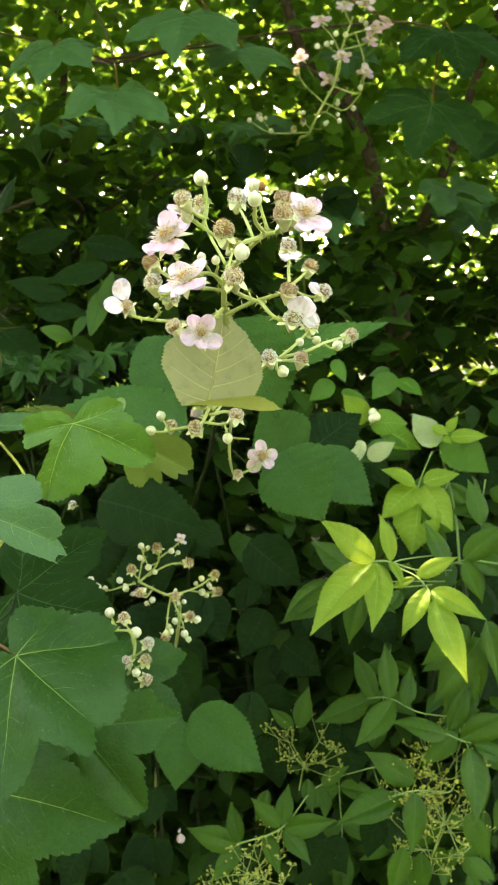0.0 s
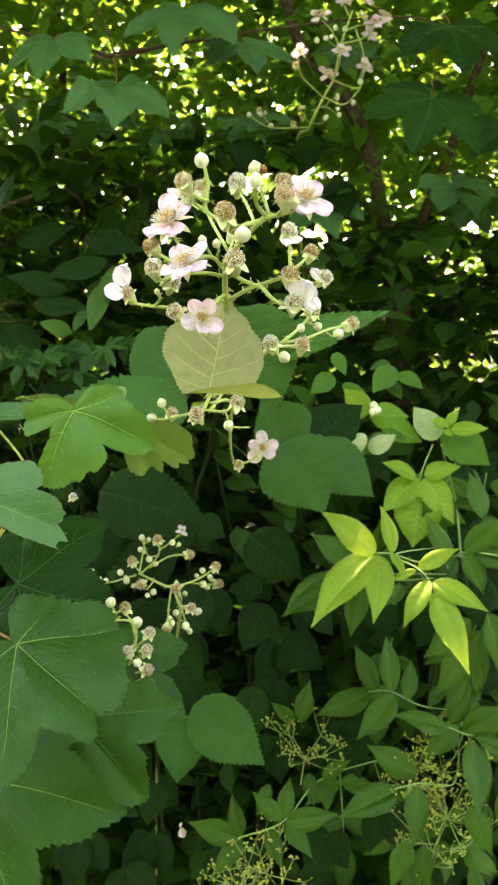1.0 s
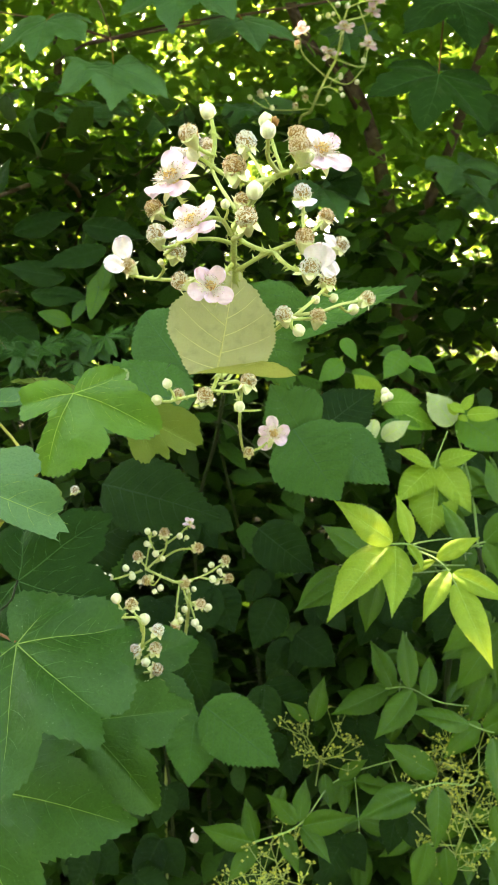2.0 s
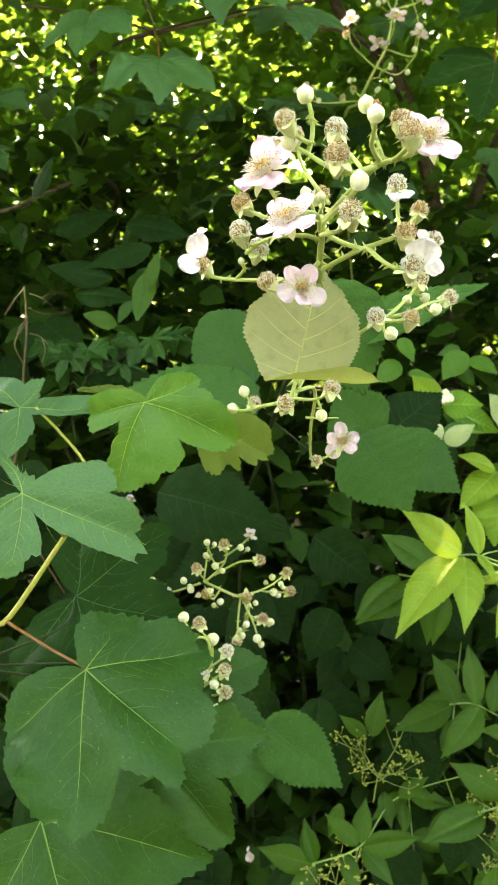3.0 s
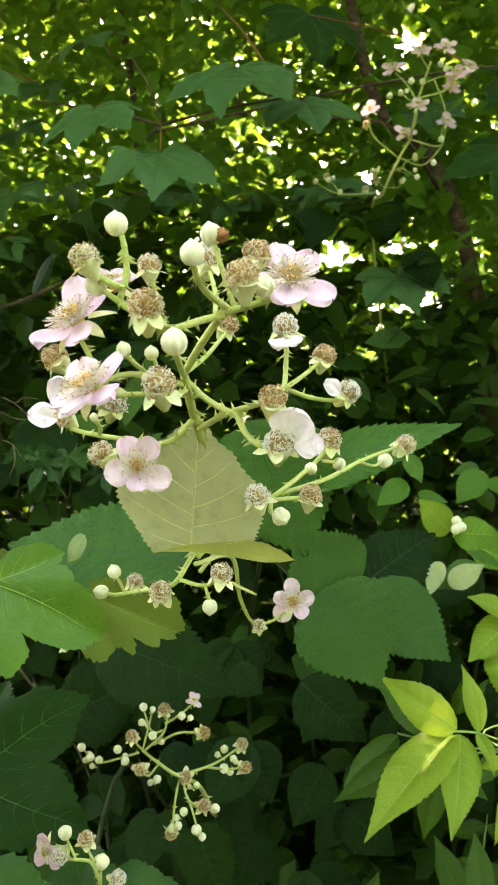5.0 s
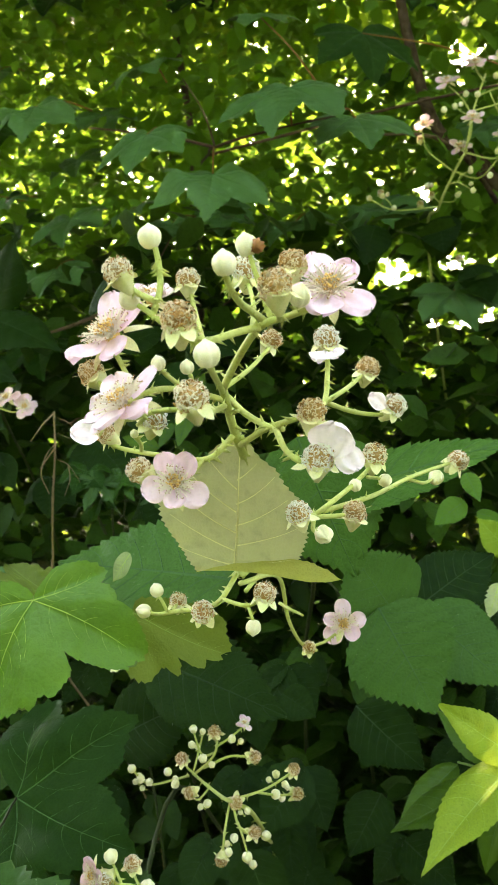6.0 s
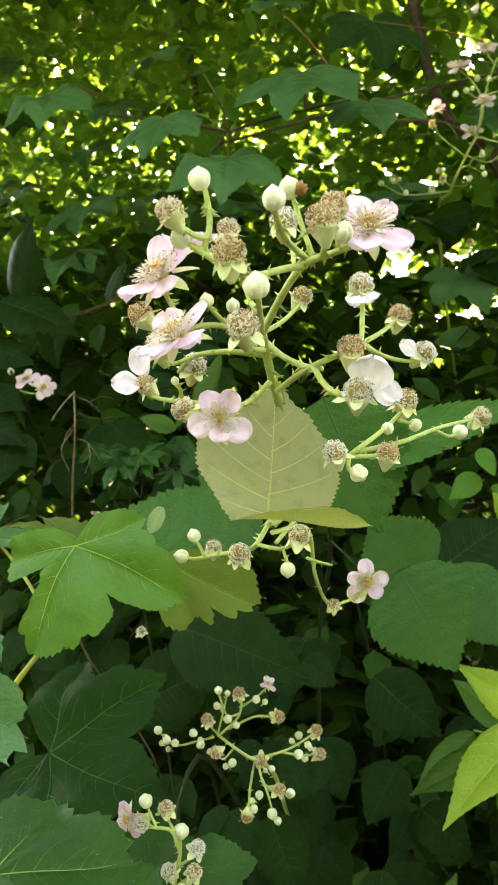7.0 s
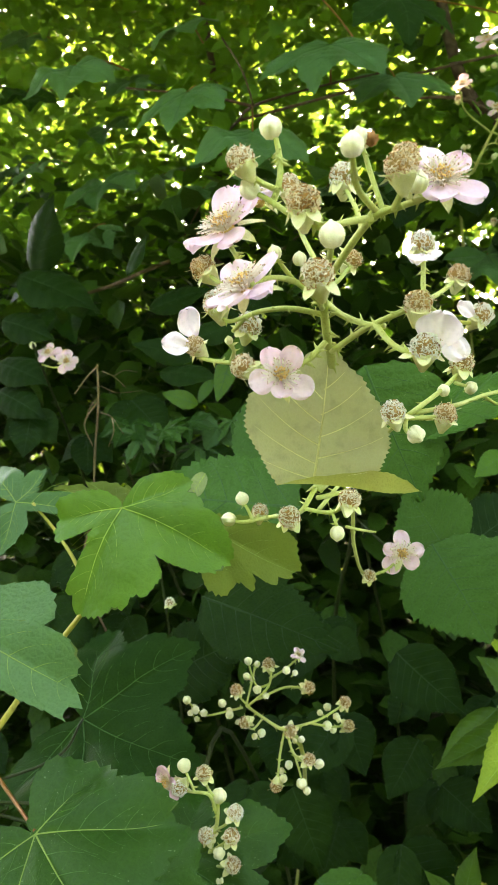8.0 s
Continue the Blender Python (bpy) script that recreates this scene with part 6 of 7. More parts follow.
stalk(lower, [(-0.0711, 0.7500, 1.2845), (-0.0573, 0.7450, 1.2960), (-0.0494, 0.7450, 1.3036)], 0.0008, 0.0007, STALK, 3)
stalk(lower, [(-0.0722, 0.7500, 1.2802), (-0.0800, 0.7450, 1.2806), (-0.0861, 0.7450, 1.2969)], 0.0008, 0.0007, STALK, 3)
stalk(lower, [(-0.0941, 0.7600, 1.2573), (-0.1031, 0.7550, 1.2562), (-0.1215, 0.7500, 1.2534), (-0.1345, 0.7500, 1.2633)], 0.001, 0.0007, STALK, 5)
stalk(lower, [(-0.0857, 0.7570, 1.2572), (-0.0925, 0.7500, 1.2679), (-0.0953, 0.7480, 1.2741)], 0.0008, 0.0007, STALK, 3)
stalk(lower, [(-0.0768, 0.7500, 1.2542), (-0.0819, 0.7400, 1.2506), (-0.0874, 0.7380, 1.2546)], 0.0008, 0.0007, STALK, 3)
stalk(lower, [(-0.0597, 0.7380, 1.2526), (-0.0373, 0.7550, 1.2543), (-0.0192, 0.7700, 1.2616)], 0.001, 0.0008, STALK, 6)
stalk(lower, [(-0.0424, 0.7520, 1.2531), (-0.0286, 0.7620, 1.2474), (-0.0169, 0.7680, 1.2464)], 0.0009, 0.0008, STALK, 3)
stalk(lower, [(-0.0563, 0.7360, 1.2522), (-0.0507, 0.7300, 1.2398), (-0.0408, 0.7300, 1.2361)], 0.0009, 0.0008, STALK, 4)
stalk(lower, [(-0.0518, 0.7310, 1.2422), (-0.0475, 0.7280, 1.2325), (-0.0449, 0.7280, 1.2227)], 0.0008, 0.0007, STALK, 3)
stalk(lower, [(-0.0497, 0.7300, 1.2371), (-0.0413, 0.7350, 1.2308), (-0.0348, 0.7400, 1.2294)], 0.0008, 0.0007, STALK, 3)
stalk(lower, [(-0.0586, 0.7380, 1.2520), (-0.0606, 0.7300, 1.2371), (-0.0613, 0.7250, 1.2200)], 0.0009, 0.0008, STALK, 5)
stalk(lower, [(-0.0914, 0.7600, 1.2586), (-0.0890, 0.7800, 1.2800), (-0.0880, 0.7900, 1.2960), (-0.0976, 0.7900, 1.3074), (-0.1046, 0.7900, 1.3205)], 0.0008, 0.0007, STALK, 5)
for at, axis, r in (
    ((-0.1045, 0.7900, 1.3216), (-0.3, -0.2, 0.9), 0.0030), ((-0.0998, 0.7900, 1.3068), (-0.3, -0.6, 0.3), 0.0030), ((-0.0861, 0.7450, 1.2985), (-0.2, -0.2, 0.9), 0.0032),
    ((-0.0873, 0.7450, 1.2871), (-0.6, -0.3, 0.5), 0.0030), ((-0.0796, 0.7450, 1.2779), (0, -0.6, 0.6), 0.0036), ((-0.0576, 0.7420, 1.2947), (0.1, -0.6, -0.3), 0.0032),
    ((-0.1078, 0.7520, 1.2627), (-0.5, -0.3, 0.6), 0.0034), ((-0.1018, 0.7500, 1.2552), (-0.3, -0.6, -0.3), 0.0034), ((-0.1345, 0.7500, 1.2638), (-0.4, -0.2, 0.8), 0.0034),
    ((-0.1278, 0.7500, 1.2567), (-0.2, -0.6, 0.3), 0.0034), ((-0.1214, 0.7500, 1.2550), (0.3, -0.6, 0.4), 0.0032), ((-0.0317, 0.7700, 1.2587), (0, -0.4, 0.8), 0.0033),
    ((-0.0244, 0.7650, 1.2542), (0.2, -0.7, 0.3), 0.0030), ((-0.0308, 0.7620, 1.2479), (0, -0.6, -0.5), 0.0038), ((-0.0759, 0.7420, 1.2472), (-0.2, -0.5, -0.6), 0.0033),
    ((-0.0458, 0.7350, 1.2483), (0.5, -0.5, -0.3), 0.0026), ((-0.0537, 0.7280, 1.2324), (0, -0.5, -0.6), 0.0032), ((-0.0337, 0.7400, 1.2294), (0.8, -0.4, 0), 0.0036),
    ((-0.0449, 0.7280, 1.2199), (0.1, -0.3, -0.9), 0.0040), ((-0.0572, 0.7260, 1.2234), (0.3, -0.5, -0.7), 0.0030),
):
    bud(lower, at, axis, 0.92 * r)
    beside = tuple(p + q for p, q in zip(at, (0.0065 * math.sin(4e3 * at[0]), 0.003, -0.0045 + 0.002 * math.sin(5e3 * at[2]))))
    bud(lower, beside, axis, 0.70 * r)
    stalk(lower, [tuple(p - 0.003 * q for p, q in zip(beside, axis)), tuple(0.5 * (p + q) + e for p, q, e in zip(at, beside, (0, 0.003, -0.005)))], 0.0005, 0.0006, STALK, 0)
for at, axis in (
    ((-0.0720, 0.7500, 1.2955), (0, -0.4, 0.8)), ((-0.0958, 0.7480, 1.2752), (-0.3, -0.5, 0.7)), ((-0.0413, 0.7400, 1.2841), (0.7, -0.5, 0.3)), ((-0.0186, 0.7700, 1.2633), (0.4, -0.5, 0.6)),
    ((-0.0158, 0.7680, 1.2464), (0.7, -0.6, 0.2)), ((-0.0873, 0.7380, 1.2557), (-0.5, -0.7, -0.2)), ((-0.0534, 0.7330, 1.2544), (0.1, -0.95, 0.2)), ((-0.0398, 0.7300, 1.2366), (0.5, -0.6, 0.5)),
    ((-0.0623, 0.7250, 1.2178), (-0.1, -0.4, -0.8)),
):
    spent(lower, at, axis, 0.0046, "gold")
spent(lower, (-0.1566, 0.7800, 1.3289), (0.1, -0.6, 0.7), 0.0040, "white")
for at, tip in (((-0.0622, 0.8600, 0.9308), (-0.0644, 0.8550, 0.9273)), ((-0.0623, 0.8600, 0.9252), (-0.0624, 0.8680, 0.9065))):
    part("petal", PETALS["slim"][1], lower, laid(at, tip, (0, -0.9, 0.4)) @ Matrix.Diagonal((0.6, 1, 1, 1)), "fallen white petal caught on a leaf")
flower(lower, (-0.0494, 0.7450, 1.3047), (0.2, -0.3, 0.9), 0.0065)

# ---- a spray with one pink flower among the sycamore leaves ----
small = thing("bramble", (-0.14, 1.35, 0), "small bramble spray with one pink flower among big leaves", "bramble")
stalk(small, [(-0.14, 1.35, -0.02), (-0.14, 1.3, 0.7), (-0.15, 0.95, 1.15), (-0.1211, 0.7000, 1.1570), (-0.0850, 0.6150, 1.2206)], 0.003, 0.0014, CANE, 16, "cane", 8)
stalk(small, [(-0.0857, 0.6160, 1.2192), (-0.0809, 0.6100, 1.2292), (-0.0721, 0.6000, 1.2587), (-0.0713, 0.6000, 1.2721)], 0.0013, 0.001, STALK, 8, "stem", 8)
stalk(small, [(-0.0723, 0.6000, 1.2650), (-0.0749, 0.5950, 1.2774), (-0.0860, 0.5950, 1.2782), (-0.0965, 0.5980, 1.2793)], 0.001, 0.0008, STALK, 4)
stalk(small, [(-0.0828, 0.5950, 1.2782), (-0.0862, 0.5960, 1.2845), (-0.0893, 0.5970, 1.2900)], 0.0008, 0.0007, STALK, 2)
stalk(small, [(-0.0727, 0.5960, 1.2765), (-0.0769, 0.6000, 1.2787), (-0.0793, 0.6020, 1.2822)], 0.0008, 0.0007, STALK, 2)
stalk(small, [(-0.0724, 0.6000, 1.2555), (-0.0665, 0.5980, 1.2604), (-0.0618, 0.5970, 1.2662)], 0.0008, 0.0008, STALK, 2)
stalk(small, [(-0.0775, 0.6050, 1.2391), (-0.0687, 0.6000, 1.2480), (-0.0650, 0.5980, 1.2518)], 0.0009, 0.0008, STALK, 2)
stalk(small, [(-0.0807, 0.6080, 1.2304), (-0.0704, 0.6000, 1.2350), (-0.0639, 0.5970, 1.2377)], 0.0009, 0.0008, STALK, 2)
stalk(small, [(-0.0803, 0.6080, 1.2321), (-0.0895, 0.6100, 1.2297), (-0.0962, 0.6100, 1.2223)], 0.0009, 0.0008, STALK, 2)
flower(small, (-0.0990, 0.5980, 1.2803), (-0.45, -0.85, 0.1), 0.0105, colour="pink", label="half-open pink bramble flower")
spent(small, (-0.0910, 0.5940, 1.2800), (-0.3, -0.8, -0.3), 0.0045, "white")
spent(small, (-0.0793, 0.6020, 1.2854), (0, -0.4, 0.9), 0.0045)
spent(small, (-0.0608, 0.5970, 1.2679), (0.4, -0.5, 0.6), 0.0045, "white")
spent(small, (-0.0632, 0.5970, 1.2545), (0.3, -0.6, 0.6), 0.0045)
spent(small, (-0.0782, 0.6000, 1.2516), (-0.4, -0.6, 0.5), 0.0045, "white")
spent(small, (-0.0627, 0.5970, 1.2388), (0.5, -0.6, 0.2), 0.0045)
spent(small, (-0.0969, 0.6100, 1.2199), (-0.3, -0.6, -0.4), 0.0045, "white")
bud(small, (-0.0892, 0.5970, 1.2913), (0, -0.2, 0.9), 0.0038)
bud(small, (-0.0706, 0.6000, 1.2747), (0.1, -0.2, 0.9), 0.0042)
bud(small, (-0.0704, 0.5980, 1.2435), (-0.1, -0.7, 0.2), 0.0034)
bud(small, (-0.0705, 0.6000, 1.2270), (0, -0.5, -0.8), 0.0036)

# ---- the spray high in the hedge ----
upper = thing("bramble", (0.25, 1.8, 0), "tall bramble spray with small pink flowers high in the hedge", "bramble")
stalk(upper, [(0.25, 1.8, -0.02), (0.22, 1.8, 0.9), (0.15, 1.75, 1.4), (0.0956, 1.5000, 1.7710), (0.1062, 1.3400, 1.7977), (0.1257, 1.3000, 1.8338), (0.1386, 1.2900, 1.8570), (0.1474, 1.2800, 1.9017), (0.1629, 1.2800, 1.9470)], 0.0028, 0.0011, STALK, 24, "stem", 8)
for a, b, c in (
    ((0.1231, 1.3000, 1.8322), (0.0896, 1.2800, 1.8563), (0.0836, 1.2700, 1.8770)), ((0.1370, 1.2900, 1.8538), (0.1419, 1.2600, 1.8627), (0.1437, 1.2500, 1.8752)),
    ((0.1370, 1.2900, 1.8530), (0.1768, 1.3000, 1.8455), (0.1848, 1.3000, 1.8682)), ((0.1329, 1.2900, 1.8474), (0.1410, 1.3300, 1.8650), (0.1348, 1.3400, 1.8727)),
    ((0.1459, 1.2800, 1.8962), (0.1318, 1.2700, 1.9162), (0.1157, 1.2600, 1.9282)), ((0.1474, 1.2800, 1.9017), (0.1778, 1.2900, 1.9114), (0.1942, 1.3000, 1.9227)),
    ((0.1528, 1.2800, 1.9197), (0.1773, 1.2900, 1.9310), (0.2023, 1.3000, 1.9346)), ((0.1590, 1.2800, 1.9392), (0.1509, 1.2700, 1.9472), (0.1491, 1.2700, 1.9549)),
    ((0.1257, 1.3000, 1.8322), (0.1560, 1.3000, 1.8218), (0.1811, 1.3000, 1.8463)), ((0.1062, 1.3400, 1.7977), (0.0456, 1.3400, 1.7973), (0.0116, 1.3400, 1.8149)),
    ((0.1677, 1.2800, 1.9237), (0.1841, 1.3000, 1.8907), (0.1791, 1.3000, 1.8569)),
):
    stalk(upper, [a, b, c], 0.0011, 0.0008, STALK, 3)
for at, axis, r in (
    ((0.0848, 1.2663, 1.8841), (-0.2, -0.66, 0.72), 0.0140), ((0.1432, 1.2346, 1.8764), (0.0, -0.72, 0.66), 0.0140), ((0.1856, 1.2974, 1.8746), (0.2, -0.72, 0.66), 0.0145), ((0.1350, 1.3500, 1.8796), (-0.2, -0.66, 0.72), 0.0150),
    ((0.1140, 1.2600, 1.9335), (-0.2, -0.66, 0.72), 0.0150), ((0.1490, 1.2700, 1.9572), (0, -0.72, 0.66), 0.0140), ((0.1816, 1.2800, 1.9641), (0.1, -0.72, 0.66), 0.0140),
    ((0.1997, 1.3000, 1.9370), (-0.1, -0.66, 0.72), 0.0150), ((0.2162, 1.3100, 1.9500), (0.4, -0.72, 0.66), 0.0140), ((0.1917, 1.3000, 1.9210), (0.1, -0.72, 0.66), 0.0130),
):
    flower(upper, at, axis, r * 1.05, colour="pink")
for at in ((0.1792, 1.3000, 1.8544), (0.1697, 1.3000, 1.8243), (0.1105, 1.2700, 1.9029), (0.1528, 1.2800, 1.9220), (0.1837, 1.2900, 1.9413), (0.0116, 1.3400, 1.8158), (0.0455, 1.3400, 1.7999), (0.1755, 1.2800, 1.9432), (0.1375, 1.2700, 1.9202)):
    bud(upper, at, (0.1, -0.2, 0.9), 0.0040)
for a, b, c in (
    ((0.1180, 1.3150, 1.8200), (0.1290, 1.3000, 1.8180), (0.1480, 1.2950, 1.8050)), ((0.1290, 1.3000, 1.8180), (0.1330, 1.2950, 1.8260), (0.1450, 1.2950, 1.8300)),
    ((0.1080, 1.3350, 1.8010), (0.0960, 1.3300, 1.8120), (0.0900, 1.3250, 1.8230)), ((0.1090, 1.3350, 1.8030), (0.1250, 1.3300, 1.8010), (0.1300, 1.3250, 1.8080)),
    ((0.0456, 1.3400, 1.7973), (0.0380, 1.3350, 1.8080), (0.0300, 1.3350, 1.8160)), ((0.1459, 1.2800, 1.8962), (0.1340, 1.2750, 1.8990), (0.1240, 1.2700, 1.9060)),
):
    stalk(upper, [a, b, c], 0.0008, 0.0006, STALK, 2)
    bud(upper, c, (0.1, -0.2, 0.9), 0.0038)
    bud(upper, tuple(0.35 * p + 0.65 * q + e for p, q, e in zip(b, c, (0.004, -0.003, 0.004))), (-0.3, -0.3, 0.8), 0.0030)
for at in ((0.0811, 1.3400, 1.8035), (0.0954, 1.3300, 1.8122), (0.0275, 1.3400, 1.8226), (0.1336, 1.3600, 1.7301), (0.0809, 1.2800, 1.8721)):
    spent(upper, at, (0, -0.4, 0.8), 0.0048)
leaf("bramble", upper, (0.1093, 1.4200, 1.8021), (0.1139, 1.3800, 1.7450), (0, -0.9, 0.4), 0.85, BRAMBLE_DARK, VEIN_DARK, 0.08, 0.1, 2)
leaf("bramble", upper, (0.0147, 1.4600, 1.8054), (-0.0041, 1.4200, 1.7422), (0, -0.8, 0.5), 0.85, BRAMBLE_DARK, VEIN_DARK, 0.08, 0.1, 3)
leaf("bramble", upper, (0.1537, 1.4200, 1.7294), (0.1834, 1.3800, 1.6737), (0, -0.8, 0.5), 0.85, BRAMBLE_DARK, VEIN_DARK, 0.08, 0.1, 4)

# ---- a spray in the shade ----
shade = thing("bramble", (-0.5, 1.6, 0), "bramble shoot with two small pink flowers in the shade", "bramble")
stalk(shade, [(-0.5, 1.6, -0.02), (-0.5, 1.6, 0.8), (-0.47, 1.35, 1.3), (-0.4105, 1.0700, 1.5289), (-0.4208, 1.0700, 1.5495)], 0.003, 0.001, CANE, 10, "stem", 8)
stalk(shade, [(-0.4105, 1.0700, 1.5289), (-0.3896, 1.0650, 1.5244), (-0.3734, 1.0620, 1.5294)], 0.001, 0.0008, STALK, 2)
flower(shade, (-0.3952, 1.0600, 1.5406), (-0.1, -0.7, 0.6), 0.0155, colour="pink")
flower(shade, (-0.3724, 1.0600, 1.5307), (0.2, -0.8, 0.4), 0.0155, colour="pink")
bud(shade, (-0.4208, 1.0700, 1.5515), (-0.2, -0.2, 0.9), 0.0042)
for base, tip, width in (
    ((-0.5019, 1.2400, 1.6616), (-0.4695, 1.2000, 1.7668), 0.75), ((-0.5171, 1.2200, 1.6601), (-0.3825, 1.1800, 1.6195), 0.62), ((-0.5340, 1.2000, 1.5960), (-0.4423, 1.1700, 1.5762), 0.6),
    ((-0.4847, 1.1000, 1.5320), (-0.3982, 1.0600, 1.5166), 0.6), ((-0.4739, 1.0800, 1.4970), (-0.3913, 1.0400, 1.4742), 0.55), ((-0.3483, 1.2000, 1.6500), (-0.3265, 1.2000, 1.7088), 0.6),
    ((-0.2244, 1.2000, 1.6135), (-0.1340, 1.1600, 1.6027), 0.5), ((-0.1890, 1.1800, 1.5807), (-0.2678, 1.1400, 1.5548), 0.5), ((-0.2418, 1.1600, 1.5404), (-0.3190, 1.1300, 1.5541), 0.55),
    ((-0.3366, 1.2500, 1.6093), (-0.2507, 1.2500, 1.6468), 0.6), ((-0.2873, 1.1500, 1.5205), (-0.2026, 1.1200, 1.5205), 0.6),
):
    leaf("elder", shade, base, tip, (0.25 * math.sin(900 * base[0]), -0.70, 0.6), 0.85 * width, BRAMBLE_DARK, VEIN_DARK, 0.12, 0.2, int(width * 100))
for base, tip, width in (
    ((-0.2238, 1.1000, 1.4792), (-0.2603, 1.0800, 1.4941), 0.55), ((-0.1829, 1.1200, 1.5470), (-0.1954, 1.0800, 1.4872), 0.40), ((-0.2064, 1.1000, 1.5091), (-0.2178, 1.0800, 1.4834), 0.45), ((-0.1836, 1.1000, 1.5204), (-0.1713, 1.1000, 1.5682), 0.4),
):
    leaf("plain", shade, base, tip, (0.0, -0.8, 0.6), width, ELDER, VEIN_DARK, 0.12, 0.2, int(width * 100))

twig = thing("dead_twig", (-0.33, 1.45, 0), "bare grey-brown dead twig standing in the hedge", "twig")
stalk(twig, [(-0.33, 1.45, -0.02), (-0.33, 1.4, 0.8), (-0.3620, 1.1000, 1.2284), (-0.3378, 1.0500, 1.3578), (-0.3217, 1.0200, 1.4272), (-0.3082, 1.0000, 1.4788), (-0.3080, 1.0000, 1.5248)], 0.0017, 0.0010, DEAD, 0, "stem", 7, knots=0.15)
stalk(twig, [(-0.3080, 1.0000, 1.5230), (-0.3169, 0.9900, 1.5099), (-0.3257, 0.9800, 1.4933)], 0.0010, 0.0006, DEAD, 0, "side_twig", knots=0.15)
stalk(twig, [(-0.3086, 1.0000, 1.4849), (-0.3199, 0.9900, 1.4611), (-0.3109, 0.9900, 1.4367)], 0.0009, 0.0005, DEAD, 0, "side_twig", knots=0.15)

for n, (a, b, c) in enumerate((
    ((-0.3023, 1.0000, 1.5170), (-0.2856, 0.9900, 1.5114), (-0.2711, 0.9900, 1.4986)), ((-0.3053, 1.0000, 1.4919), (-0.3134, 0.9900, 1.4783), (-0.3199, 0.9900, 1.4594)), ((-0.3053, 1.0000, 1.4728), (-0.2884, 0.9900, 1.4676), (-0.2754, 0.9900, 1.4496)),
    ((-0.2856, 0.9900, 1.5114), (-0.2737, 0.9900, 1.5173), (-0.2572, 0.9850, 1.5156)), ((-0.3047, 1.0000, 1.5014), (-0.2900, 1.0100, 1.4941), (-0.2611, 1.0100, 1.4960)), ((-0.2884, 0.9900, 1.4676), (-0.2826, 0.9800, 1.4528), (-0.2888, 0.9800, 1.4365)),
)):
    stalk(twig, [a, b, c], 0.0006, 0.0003, DEAD, 0, "side_twig", 5, knots=0.15)

# ---- low lobed leaves deep in the hedge ----
herb = thing("herb", (-0.30, 1.35, 0), "lobed grey-green herb leaves in the shade of the hedge", "herb")
stalk(herb, [(-0.30, 1.35, -0.02), (-0.28, 1.3, 0.7), (-0.3008, 1.1500, 1.3405), (-0.2700, 1.1000, 1.3983), (-0.2513, 1.0600, 1.4362)], 0.002, 0.0008, CANE, 0, "stem")
for n, (joint, tip) in enumerate((
    ((-0.2889, 1.0400, 1.4569), (-0.2937, 1.0100, 1.4367)), ((-0.2552, 1.0500, 1.4470), (-0.2637, 1.0200, 1.4289)), ((-0.2482, 1.0500, 1.4503), (-0.2303, 1.0200, 1.4302)), ((-0.2251, 1.0600, 1.4603), (-0.2145, 1.0300, 1.4398)),
    ((-0.1950, 1.0800, 1.4548), (-0.1998, 1.0500, 1.4323)), ((-0.1771, 1.0800, 1.4614), (-0.1611, 1.0500, 1.4403)), ((-0.1556, 1.1000, 1.4674), (-0.1513, 1.0700, 1.4432)), ((-0.2716, 1.0300, 1.4455), (-0.2764, 1.0000, 1.4211)),
    ((-0.2518, 1.0500, 1.4516), (-0.2539, 1.0200, 1.4307)), ((-0.2770, 1.0500, 1.4271), (-0.2785, 1.0200, 1.4059)), ((-0.2134, 1.0600, 1.4320), (-0.1996, 1.0300, 1.4155)),
)):
    leaf("sycamore", herb, joint, tip, (0.25 * math.sin(2.1 * n), -0.75, 0.6), 1.0, (SYCAMORE_DARK, HERB, SYCAMORE)[n % 3], VEIN_DARK, 0.12, 1.0, n, outline="cut" if n % 4 else "even")
    stalk(herb, [joint, tuple(0.5 * p + 0.5 * q for p, q in zip(joint, (-0.2630, 1.0900, 1.4169))), (-0.2630, 1.0900, 1.4169)], 0.0006, 0.0008, CANE, 0, "petiole", 5)

# ---- sycamore branch above ----
branch = thing("sycamore_branch", (-0.4539, 2.1000, 2.1045), "sycamore branch with drooping blue-green leaves overhead", "branch")
stalk(branch, [(-0.4539, 2.1000, 2.1045), (-0.2870, 1.6000, 1.9794), (-0.1747, 1.2000, 1.8566), (-0.1000, 1.2000, 1.8718), (-0.0178, 1.2000, 1.8825)], 0.0028, 0.0012, TWIG, 0, "twig", 8)
stalk(branch, [(-0.1747, 1.2000, 1.8559), (-0.2451, 1.2200, 1.8825), (-0.3649, 1.2500, 1.9143)], 0.0022, 0.0014, TWIG, 0, "twig", 8)
stalk(branch, [(-0.2870, 1.6000, 1.9794), (0.0479, 1.5000, 1.9970), (0.2463, 1.4000, 1.9816), (0.3047, 1.2600, 1.9193)], 0.0028, 0.0016, BARK, 0, "twig", 8)
stalk(branch, [(-0.1747, 1.2000, 1.8566), (-0.1893, 1.2000, 1.9019), (-0.2154, 1.2000, 1.9452)], 0.0013, 0.0010, TWIG, 0, "petiole")
